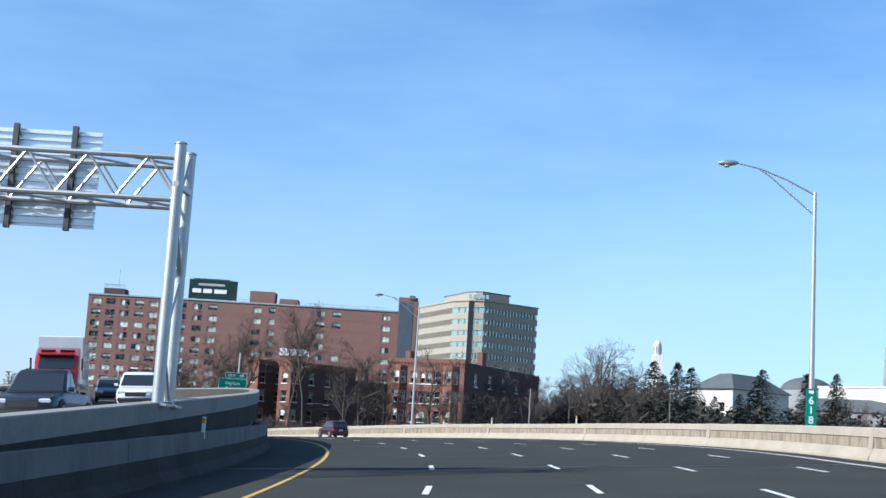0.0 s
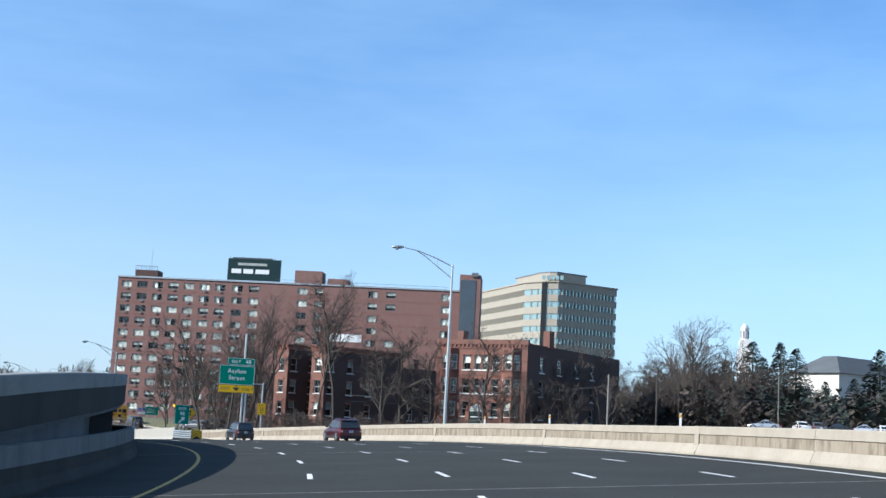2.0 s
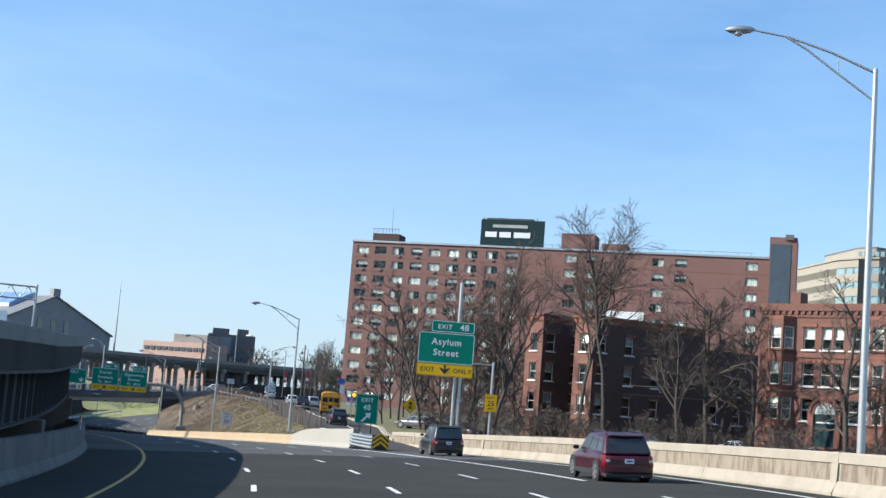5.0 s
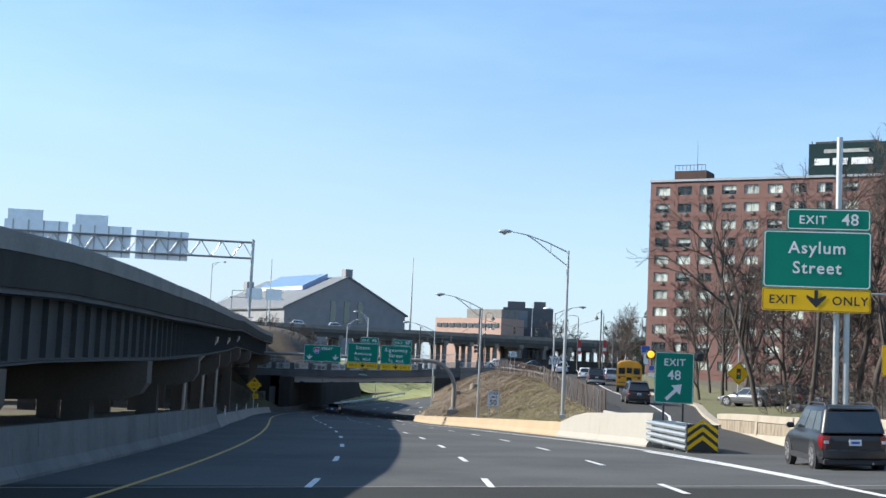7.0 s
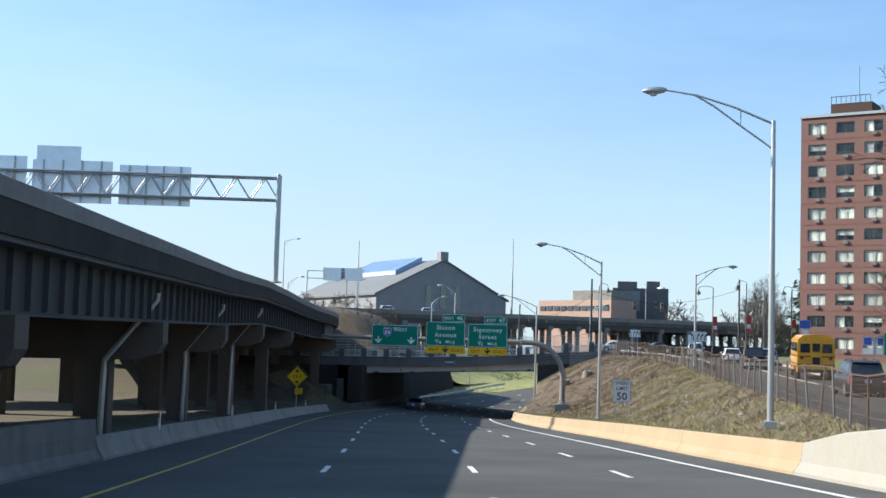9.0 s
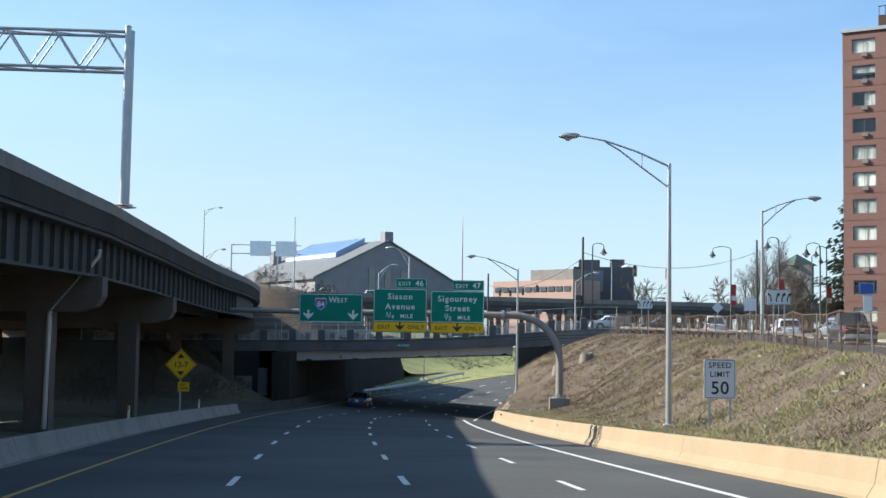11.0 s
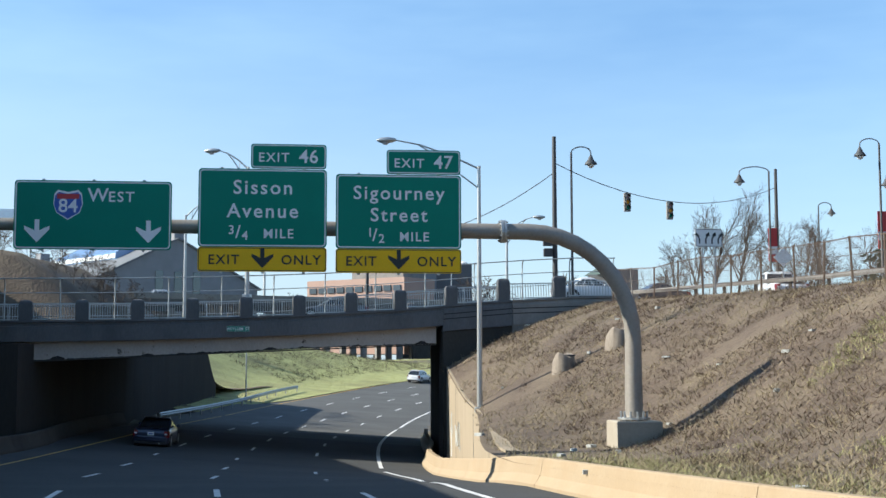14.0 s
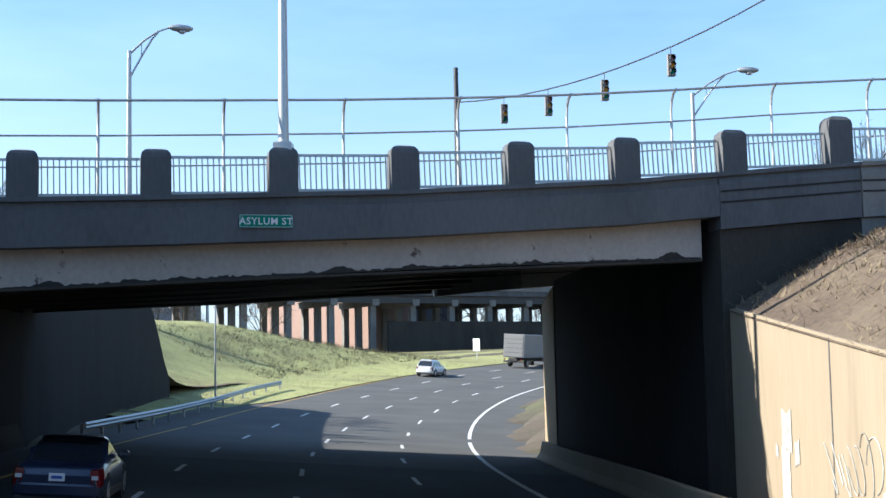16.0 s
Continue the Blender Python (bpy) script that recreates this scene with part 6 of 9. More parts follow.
def ladder_post(parent, foot, top, d, deep, r=0.16, mat=M_galv):
    side = Vector((-d.y, d.x, 0))
    for o in (0, deep):
        part("post", Geo().tube([foot + side * o, Vector((foot.x, foot.y, top)) + side * o], r, 12), mat, parent, smooth_angle=40)
        part("post_cap", Geo().dome((foot.x + side.x * o, foot.y + side.y * o, top), r * 1.15, 0.08, 12, 3), mat, parent)
        part("base_plate", Geo().box((foot.x + side.x * o, foot.y + side.y * o, foot.z + 0.03), (0.6, 0.6, 0.06)), mat, parent)
    n = max(2, int((top - foot.z) / 1.6))
    for i in range(n):
        z0, z1 = foot.z + (top - foot.z) * i / n, foot.z + (top - foot.z) * (i + 1) / n
        o0, o1 = (0, deep) if i % 2 else (deep, 0)
        part("brace", Geo().tube([Vector((foot.x, foot.y, z0)) + side * o0, Vector((foot.x, foot.y, z1)) + side * o1], r * 0.45, 6), mat, parent)


# first gantry, seen from behind, its post on the median barrier
near_g = thing("truss_sign_gantry", Matrix(), "tubular steel sign gantry spanning the opposite carriageway", "sign gantry")
f0 = at(33.5, -9.6, z=0.25)
gd = (at(33.5, -9.75) - at(33.5, -29.75))
gd.z = 0
gd.normalize()
sd = Vector((-gd.y, gd.x, 0))
ladder_post(near_g, f0, 6.95, gd, 1.25, 0.15)
truss(near_g, f0 + gd * -22 + Vector((0, 0, 5.25)), f0 + Vector((0, 0, 5.25)), 1.1, 1.25, 14, 0.075)
part("mount", Geo().box((f0.x, f0.y + 0.6, 5.9), (0.14, 1.5, 0.14)), M_galv, near_g)
for o, w, z0, z1 in ((-2.5, 6.4, 4.85, 7.5),):
    sg = thing("sign_back", Matrix.Translation(f0 + gd * o - sd * -1.55 + Vector((0, 0, -0.25))) @ Matrix.Rotation(math.atan2(gd.y, gd.x), 4, "Z"), "ribbed aluminium back of a large road sign", "road sign")
    part("panel", Geo().box((-w / 2, 0.1, (z0 + z1) / 2), (w, 0.04, z1 - z0)), M_signback, sg)
    for k in range(14):
        part("rib", Geo().box((-w / 2, 0.05, z0 + 0.1 + (z1 - z0 - 0.2) * k / 13), (w, 0.06, 0.05)), M_signback, sg)
    for x in (-0.7, -2.3, -3.9):
        part("bracket", Geo().box((x, -0.05, (z0 + z1) / 2), (0.14, 0.14, z1 - z0 + 0.2)), M_steel, sg)

# second gantry on the viaduct's parapet
far_g = thing("truss_sign_gantry", Matrix(), "tubular steel sign gantry standing on the viaduct", "sign gantry")
f1 = Vector((-106.6, 229.9, 0))
f1.z = at(260, VIA_E).z + lerp_table(VIA_TOP, 260) - 0.05
gd1 = Vector((0.79, 0.61, 0)).normalized()
ladder_post(far_g, f1, 13.35, gd1, 0.9, 0.13)
truss(far_g, f1 + gd1 * -34 + Vector((0, 0, 11.6 - f1.z)), f1 + Vector((0, 0, 11.6 - f1.z)), 1.55, 0.9, 17, 0.07)
ladder_post(far_g, f1 + gd1 * -34, 13.2, gd1, 0.9, 0.13)
for o, w, h in ((-8.8, 5.0, 2.8), (-14.6, 5.6, 3.0), (-20.8, 6.0, 3.2)):
    sg = thing("sign_back", Matrix.Translation(f1 + gd1 * o + Vector((-gd1.y, gd1.x, 0)) * 1.1 + Vector((0, 0, 11.05 - f1.z))) @ Matrix.Rotation(math.atan2(gd1.y, gd1.x), 4, "Z"), "grey aluminium back of a large motorway sign", "road sign", "sign backs on the viaduct gantry")
    part("panel", Geo().box((0, 0.1, h / 2), (w, 0.05, h)), M_signback, sg)
    if h > 2.9:
        part("exit_tab", Geo().box((-w * 0.18, 0.1, h + 0.5), (w * 0.55, 0.05, 1.0)), M_signback, sg)
    for x in (-w * 0.36, -w * 0.12, w * 0.12, w * 0.36):
        part("bracket", Geo().box((x, 0.02, h / 2), (0.12, 0.12, h)), M_galv, sg)
small_g = thing("small_sign_gantry", pose(-222.7, 361.7, 6.3, 0, 0, 36), "small sign gantry with grey sign backs far along the viaduct", "sign gantry")
for x in (0, 8):
    part("post", Geo().tube([(x, 0, 0), (x, 0, 11)], 0.12, 6), M_galv, small_g)
for z in (9.5, 11):
    part("chord", Geo().tube([(0, 0, z), (12, 0, z)], 0.08, 6), M_galv, small_g)
for x in (5, 9.4):
    part("panel", Geo().box((x, -0.2, 10.4), (3.6, 0.08, 2.6)), M_signback, small_g)


def street_light(x, y, base, top, aim, label, arm=3.7, group="tall street lights", rise=1.1):
    """A tall aluminium mast with a truss arm; aim: degrees of the arm from +x."""
    ob = thing("street_light", pose(x, y, base, 0, 0, aim), label, "street light", group)
    h = top - base
    part("mast", Geo().tube([(0, 0, 0), (0, 0, h)], [0.125, 0.075], 12), M_alu, ob, smooth_angle=40)
    part("base", Geo().box((0, 0, 0.12), (0.42, 0.42, 0.26), bevel=0.03), M_alu, ob)
    up = [(0, 0, h - 0.12), (arm * 0.35, 0, h + rise * 0.42), (arm * 0.7, 0, h + rise * 0.82), (arm, 0, h + rise)]
    lo = [(0, 0, h - 1.0), (arm * 0.3, 0, h - 0.18), (arm * 0.55, 0, h + rise * 0.48), (arm * 0.72, 0, h + rise * 0.82)]
    part("upper_arm", Geo().tube(up, [0.045, 0.04, 0.035, 0.03], 8), M_alu, ob, smooth_angle=60)
    part("lower_arm", Geo().tube(lo, 0.035, 8), M_alu, ob, smooth_angle=60)
    part("strut", Geo().tube([(arm * 0.3, 0, h - 0.18), (arm * 0.3, 0, h + rise * 0.36)], 0.02, 6), M_alu, ob)
    head = Geo().loft([[(arm - 0.05 + u * 0.85, w * math.cos(a), h + rise + 0.02 - 0.03 * u + t * math.sin(a) * (1.0 if math.sin(a) > 0 else 1.3)) for a in [2 * math.pi * k / 10 for k in range(10)]] for u, w, t in ((0, 0.04, 0.04), (0.15, 0.11, 0.09), (0.45, 0.17, 0.12), (0.8, 0.15, 0.10), (1.0, 0.05, 0.04))])
    hd = part("lamp_head", head, M_galv, ob, smooth_angle=60)
    part("lens", Geo().dome((arm + 0.42, 0, -(h + rise - 0.12)), 0.15, 0.1, 10, 3, Matrix.Diagonal((1, 1, -1, 1))), M_headl, hd)
    return ob


TALL = "tall aluminium street light with a trussed arm"
pF, pA = at(54.0, 13.45), at(128.2, 14.9)
street_light(pF.x, pF.y, pF.z + 0.3, 11.3, 180, TALL + " behind the barrier", arm=3.3)
street_light(-9.75, 135.1, pA.z + 0.2, 13.44, 190, TALL + " behind the barrier")
street_light(-60.68, 205.98, -0.95, 9.6, 205, TALL + " on the verge")
street_light(-87.4, 241.55, -2.95, 7.83, 212, TALL + " on the grass bank")
street_light(-123.96, 291.6, -3.7, 7.1, 210, TALL + " on the wing wall")
street_light(-94.0, 270.15, 0.5, 8.9, 30, TALL + " beside the ramp", arm=2.8, rise=0.8)
street_light(-226.17, 358.38, 13.0, 23.1, 30, "slim street light on the viaduct parapet", arm=2.4, group="viaduct street lights", rise=0.5)
for u, n, z0, top, aim, arm in ((2.82, 0.15, 1.9, 9.0, 200, 1.6), (-0.2, 17.4, 0.9, 8.3, 36, 1.4), (22.0, 19.0, 2.0, 7.9, 20, 1.9)):
    q = br(u, n, 0)
    street_light(q.x, q.y, z0, top, aim, "slim steel street light on the bridge", arm=arm, group="bridge street lights", rise=0.9)
for k, o in ((90, 0.3), (98, 0.3)):
    p, side = VIA[min(k, len(VIA) - 1)]
    q = p + side * o
    street_light(q.x, q.y, p.z - 0.2, p.z + 7.5, 30 if o < 1 else 200, "slim street light on the viaduct parapet", arm=2.2, group="viaduct street lights")
for k in (3, 9, 14):
    q = A2 + dv * (10 + 14 * k)
    street_light(q.x, q.y, q.z + 0.4, q.z + 9.5, 120, "slim street light on the distant elevated road", arm=2.4, group="distant street lights")

# small numbered mile panel on the first mast (plain bars)
mk = thing("mast_marker", pose(pF.x - 0.05, pF.y - 0.2, pF.z + 1.15), "small green mile marker plate on a mast", "marker plate")
part("panel", Geo().box((0, 0, 0.7), (0.42, 0.03, 1.5)), M_green, mk)
for k, digit in enumerate("816"):
    write(mk, digit, 0.3, 0, 0.03 + 0.4 * k, -0.02, M_signw)
part("bar", Geo().box((0, -0.02, 1.32), (0.2, 0.01, 0.12)), M_signw, mk)


def bell_lamp(x, y, base, top, aim, label="dark post with a hooked bell lamp", hook=1.1, group="bell street lamps"):
    ob = thing("bell_street_lamp", pose(x, y, base, 0, 0, aim), label, "street lamp", group)
    h = top - base
    part("post", Geo().tube([(0, 0, 0), (0, 0, 0.9), (0, 0, 1.0), (0, 0, h)], [0.13, 0.12, 0.075, 0.06], 10), M_steel, ob, smooth_angle=40)
    arc = [(hook * 0.5 - hook * 0.5 * math.cos(a), 0, h - 0.05 + 0.35 * math.sin(a)) for a in [math.pi * k / 10 for k in range(11)]]
    part("hook", Geo().tube(arc + [(hook, 0, h - 0.25)], 0.035, 8), M_steel, ob, smooth_angle=60)
    part("bell", Geo().tube([(hook, 0, h - 0.2), (hook, 0, h - 0.34), (hook, 0, h - 0.5), (hook, 0, h - 0.62), (hook, 0, h - 0.72)], [0.06, 0.13, 0.2, 0.32, 0.36], 12), M_steel, ob, smooth_angle=60)
    part("globe", Geo().dome((hook, 0, -(h - 0.72)), 0.2, 0.22, 10, 4, Matrix.Diagonal((1, 1, -1, 1))), M_signw, ob, smooth_angle=60)
    return ob


bell_lamp(-125.6, 308.9, 2.0, 10.4, 20)
bell_lamp(-109.94, 318.2, 1.9, 11.2, 200)
bell_lamp(-117.6, 325.1, 1.9, 11.0, 200, hook=1.9)
bell_lamp(-110.1, 333.6, 1.9, 11.4, 200)
bell_lamp(-119.27, 356.7, 1.9, 12.3, 20)
bell_lamp(-100.0, 300.0, 1.3, 9.0, 200)
for x, y in ((-110.3, 318.6), (-117.9, 325.4), (-110.4, 334.0)):
    bn = thing("street_banner", pose(x, y, 6.2, 0, 0, 30), "narrow red and white banner hung on a lamp post", "banner", "street banners")
    part("cloth", Geo().box((0.42, 0, 0), (0.6, 0.03, 2.2)), M_signr, bn)
    part("stripe", Geo().box((0.42, -0.02, -0.35), (0.58, 0.01, 0.5)), M_signw, bn)


def pole(name, x, y, base, top, r, mat, label, category="pole"):
    ob = thing(name, pose(x, y, base), label, category)
    part("shaft", Geo().tube([(0, 0, 0), (0, 0, top - base)], [r, r * 0.7], 10), mat, ob, smooth_angle=40)
    return ob


# span wire with traffic lights
pole("signal_pole", -126.5, 308.55, 2.0, 11.3, 0.16, M_steel, "grey steel pole holding a span wire", "signal pole")
q2 = br(12.1, 19, 0)
pole("signal_pole", q2.x, q2.y, 1.2, 8.55, 0.13, M_steel, "grey steel pole beyond the bridge", "signal pole")
q3 = br(43, 20, 0)
pole("signal_pole", q3.x, q3.y, 2.0, 13.0, 0.16, M_steel, "grey steel pole holding a span wire", "signal pole")


def span(a, b, sag, n=16):
    a, b = Vector(a), Vector(b)
    return [a.lerp(b, k / n) - Vector((0, 0, 4 * sag * (k / n) * (1 - k / n))) for k in range(n + 1)]




def traffic_light(p, ang, wire_z, size):
    ob = thing("traffic_light", Matrix.Translation(p) @ Matrix.Rotation(radians(ang), 4, "Z"), "weathered three-lens traffic light hanging from a wire", "traffic light", "hanging traffic lights")
    ob.scale = (size, size, size)
    part("body", Geo().box((0, 0, 0), (0.36, 0.2, 1.06), bevel=0.03), M_pipe, ob)
    for z, mat in ((0.32, M_tail), (0, M_amber), (-0.32, M_green)):
        part("lens", Geo().disc((0, -0.105, z), 0.12, 12), mat, ob)
        part("visor", Geo().loft([[(0.14 * math.cos(a), y, z + 0.14 * math.sin(a)) for a in [math.pi * (k / 8 * 1.3 - 0.15) for k in range(9)]] for y in (-0.1, -0.32)], closed=False), M_steel, ob)
    part("hanger", Geo().tube([(0, 0, 0.5), (0, 0, (wire_z - p.z) / size)], 0.02, 5), M_steel, ob)


for (a, b, sag, ts, size) in (((-126.5, 308.55, 9.25), (q2.x, q2.y, 7.2), 1.25, (0.45, 0.60, 0.74, 0.86), 0.68), ((-126.5, 308.55, 9.8), (q3.x, q3.y, 11.6), 1.7, (0.27, 0.45), 1.1)):
    w = span(a, b, sag)
    wire = thing("span_wire", Matrix(), "thin black span wire over the street", "cable")
    part("wire", Geo().tube(w, 0.025, 5), M_trim, wire)
    for t in ts:
        i = t * (len(w) - 1)
        p = w[int(i)].lerp(w[min(len(w) - 1, int(i) + 1)], i - int(i))
        traffic_light(p - Vector((0, 0, 0.6)), 32, p.z, size)


def post_sign(name, m, label, w, h, foot, draw, posts=(0,), category="road sign", post_mat=M_galv, mat=M_signw, border=M_signk, group=""):
    """A sign on posts: the panel's base is at the thing's height foot."""
    ob = thing(name, m, label, category, group)
    for x in posts:
        part("post", Geo().box((x, 0.06, (foot + h) / 2 - 0.2), (0.08, 0.06, foot + h + 0.4)), post_mat, ob)
    face = panel_sign(ob, w, h, 0, foot + h / 2, mat, border, edge=0.02, r=0.06)
    draw(face, foot)
    return ob


def speed(face, f):
    write(face, "SPEED", 0.20, 0, f + 1.13, -0.012, M_signk, 1.1)
    write(face, "LIMIT", 0.20, 0, f + 0.80, -0.012, M_signk, 1.1)
    write(face, "50", 0.46, 0, f + 0.17, -0.012, M_signk, 1.05)


spx = Vector((-84.0, 238.5, 0))
post_sign("speed_limit_sign", pose(spx.x, spx.y, -3.0, 0, 0, 33), "white speed limit sign on two posts on the bank", 1.16, 1.45, 1.5, speed, (-0.38, 0.38), "speed sign")


def diamond(parent, w, z, mat, border=M_signk):
    c = w / math.sqrt(2) * 1.0
    g = Geo().loft([[(0, y, z - c), (c, y, z), (0, y, z + c), (-c, y, z)] for y in (0, 0.03)])
    d = part("diamond_panel", g, mat, parent)
    k0, k1 = c - 0.05, c - 0.09
    part("border", Geo().loft([[(0, -0.006, z - k), (k, -0.006, z), (0, -0.006, z + k), (-k, -0.006, z)] for k in (k0, k1)], caps=False), border, d)
    return d


clr = thing("clearance_sign", pose(-117.5, 244.5, -3.9, 0, 0, 36), "yellow diamond clearance sign with a plate below", "warning sign")
part("post", Geo().box((0, 0.06, 1.8), (0.1, 0.06, 4.0)), M_galv, clr)
dp = diamond(clr, 1.22, 2.95, M_signy)
write(dp, "13-7", 0.30, 0, 2.80, -0.012, M_signk, 1.0)
for sgn in (1, -1):
    part("arrow", Geo().add([(-0.2, -0.012, 2.95 + sgn * 0.36), (0.2, -0.012, 2.95 + sgn * 0.36), (0, -0.012, 2.95 + sgn * 0.62)], [(0, 1, 2)]), M_signk, dp)
lp = part("lane_plate", Geo().box((0.18, 0.0, 1.75), (0.62, 0.03, 0.5)), M_signy, clr)
write(lp, "LEFT", 0.13, 0.18, 1.80, -0.022, M_signk, 1.0)
write(lp, "LANE", 0.13, 0.18, 1.60, -0.022, M_signk, 1.0)

# exit sign with its crash cushion at the gore
gp = at(184.5, 10.95)
hd = heading(186)


def ex48(face, f):
    write(face, "EXIT", 0.28, 0, f + 1.55, -0.012, M_signw, 1.1)
    write(face, "48", 0.38, 0, f + 0.98, -0.012, M_signw, 1.05)
    a = radians(45)
    pts = [(-0.07, -0.45), (0.07, -0.45), (0.07, 0.1), (0.26, 0.1), (0, 0.45), (-0.26, 0.1), (-0.07, 0.1)]
    pts = [(x * math.cos(-a) - z * math.sin(-a), x * math.sin(-a) + z * math.cos(-a)) for x, z in pts]
    part("arrow", Geo().add([(x, -0.012, f + 0.48 + z) for x, z in pts], [(0, 1, 2, 6), (3, 4, 5)]), M_signw, face)


post_sign("gore_exit_sign", pose(gp.x, gp.y, gp.z, 0, 0, hd - 4), "green exit sign with an arrow at the gore", 1.62, 2.1, 1.75, ex48, (-0.4, 0.4), mat=M_green, border=M_signw, post_mat=M_steel)
part("footing", Geo().box((0, 0.1, 0.25), (1.6, 0.6, 0.9), bevel=0.03), M_conc_grey, bpy.data.objects["gore_exit_sign"])
gore = bpy.data.objects["gore_exit_sign"]
for x, lit in ((-1.0, True), (1.0, False)):
    fb = part("flasher", Geo().box((x, 0.0, 3.72), (0.36, 0.2, 0.36), bevel=0.04), M_trim, gore)
    part("flasher_lens", Geo().tube([(x, -0.1, 3.72), (x, -0.13, 3.72)], [0.15, 0.13], 14), M_flash if lit else M_trim, fb)
    part("flasher_arm", Geo().box((x * 0.8, 0.05, 3.72), (0.4, 0.05, 0.05)), M_steel, gore)
cush = thing("crash_cushion", Matrix.Translation(at(178.5, 10.0)) @ Matrix.Rotation(radians(heading(179)), 4, "Z"), "galvanised rail crash cushion with a chevron nose", "crash cushion")
for side in (-1, 1):
    for z in (0.2, 0.42, 0.64, 0.86):
        part("rail", Geo().tube([(side * 0.48, -1.6, z), (side * 0.52, 1.0, z), (side * 0.56, 4.2, z)], 0.085, 8), M_galv, cush, smooth_angle=40)
for y in (-1.4, 0.3, 2.0, 3.8):
    part("frame", Geo().box((0, y, 0.48), (0.9, 0.12, 0.95)), M_galv, cush)
nose = part("nose", Geo().loft([[(x, -1.75 - d, z) for x, z in ((-0.55, 0.1), (0.55, 0.1), (0.55, 1.05), (-0.55, 1.05))] for d in (0, 0.12)]), M_signk, cush)
for k in range(3):
    z = 0.22 + 0.3 * k
    part("chevron", Geo().add([(-0.54, -1.88, z - 0.1), (0, -1.88, z + 0.30), (0.54, -1.88, z - 0.1), (0.54, -1.88, z + 0.06), (0, -1.88, z + 0.46 if k < 2 else z + 0.4), (-0.54, -1.88, z + 0.06)], [(0, 1, 4, 5), (1, 2, 3, 4)]), M_signy, nose)

# street exit sign on poles behind the barrier
asl = thing("street_exit_sign", pose(-36.9, 178.0, 0.2, 0, 0, 21), "green exit sign with a yellow lower panel on a steel pole", "road sign")
AW, AH = 3.75, 2.9
face = panel_sign(asl, AW, AH - 0.82, 0, 4.25 + 0.82 + (AH - 0.82) / 2, M_green)
write(face, "Asylum", 0.42, 0, 4.25 + 2.08, -0.012, M_signw, 1.12)
write(face, "Street", 0.42, 0, 4.25 + 1.36, -0.012, M_signw, 1.12)
p = panel_sign(asl, AW, 0.82, 0, 4.25 + 0.41, M_signy, M_signk, "exit_only_panel", edge=0.02, r=0.08)
write(p, "EXIT", 0.30, -AW * 0.31, 4.51, -0.012, M_signk, 1.1)
write(p, "ONLY", 0.30, AW * 0.31, 4.51, -0.012, M_signk, 1.1)
down_arrow(p, 0, 4.63, 0.7, M_signk, -0.012)
t = panel_sign(asl, 2.9, 0.78, AW / 2 - 1.5, 4.25 + AH + 0.41, M_green, name="exit_tab", edge=0.03, r=0.1)
write(t, "EXIT", 0.29, AW / 2 - 2.05, 4.25 + AH + 0.25, -0.012, M_signw, 1.15)
write(t, "48", 0.4, AW / 2 - 0.75, 4.25 + AH + 0.22, -0.012, M_signw, 1.05)
for x in (0.75, 1.1):
    part("pole", Geo().tube([(x, 0.35, -1.0), (x, 0.35, 10.6 if x < 1 else 7.0)], 0.11, 10), M_alu, asl, smooth_angle=40)
for z in (5.0, 6.6):
    part("bracket", Geo().tube([(-1.6, 0.16, z), (1.6, 0.16, z)], 0.06, 6), M_galv, asl)

adv = thing("advisory_speed_sign", pose(-36.6, 188.5, -0.2, 0, 0, 21), "small yellow exit speed plate on a post", "warning sign")
part("post", Geo().tube([(0, 0.1, -0.8), (0, 0.1, 6.2)], 0.09, 8), M_galv, adv)
part("arm", Geo().tube([(0, 0.1, 6.0), (-1.8, 0.1, 6.0)], 0.05, 6), M_galv, adv)
face = panel_sign(adv, 0.92, 1.3, 0, 3.2, M_signy, M_signk, edge=0.02, r=0.05)
write(face, "EXIT", 0.2, 0, 3.5, -0.012, M_signk, 1.05)
write(face, "25", 0.36, 0, 3.0, -0.012, M_signk, 1.0)
write(face, "MPH", 0.15, 0, 2.72, -0.012, M_signk, 1.0)
sw = thing("signal_ahead_sign", pose(-57.5, 229.5, -0.3, 0, 0, 25), "yellow diamond signal ahead sign on a post", "warning sign")
part("post", Geo().tube([(0, 0.08, -0.5), (0, 0.08, 9.0)], 0.07, 8), M_alu, sw)
dg = diamond(sw, 1.25, 2.75, M_signy)
part("symbol", Geo().box((0, -0.012, 2.75), (0.32, 0.01, 0.78)), M_signk, dg)
for z, mat in ((3.0, M_tail), (2.75, M_amber), (2.5, M_green)):
    part("dot", Geo().disc((0, -0.02, z), 0.1, 12), mat, dg)
nm = thing("street_name_plate", Matrix.Translation(br(2.36, -0.26, 0.31)) @ Matrix.Rotation(math.atan2(BR_U.y, BR_U.x), 4, "Z"), "small faded green street name plate on the bridge", "name plate")
fc = panel_sign(nm, 1.18, 0.29, 0, 0, M_green, edge=0.008, r=0.02)
write(fc, "ASYLUM ST", 0.15, 0, -0.075, -0.012, M_signw, 1.1)


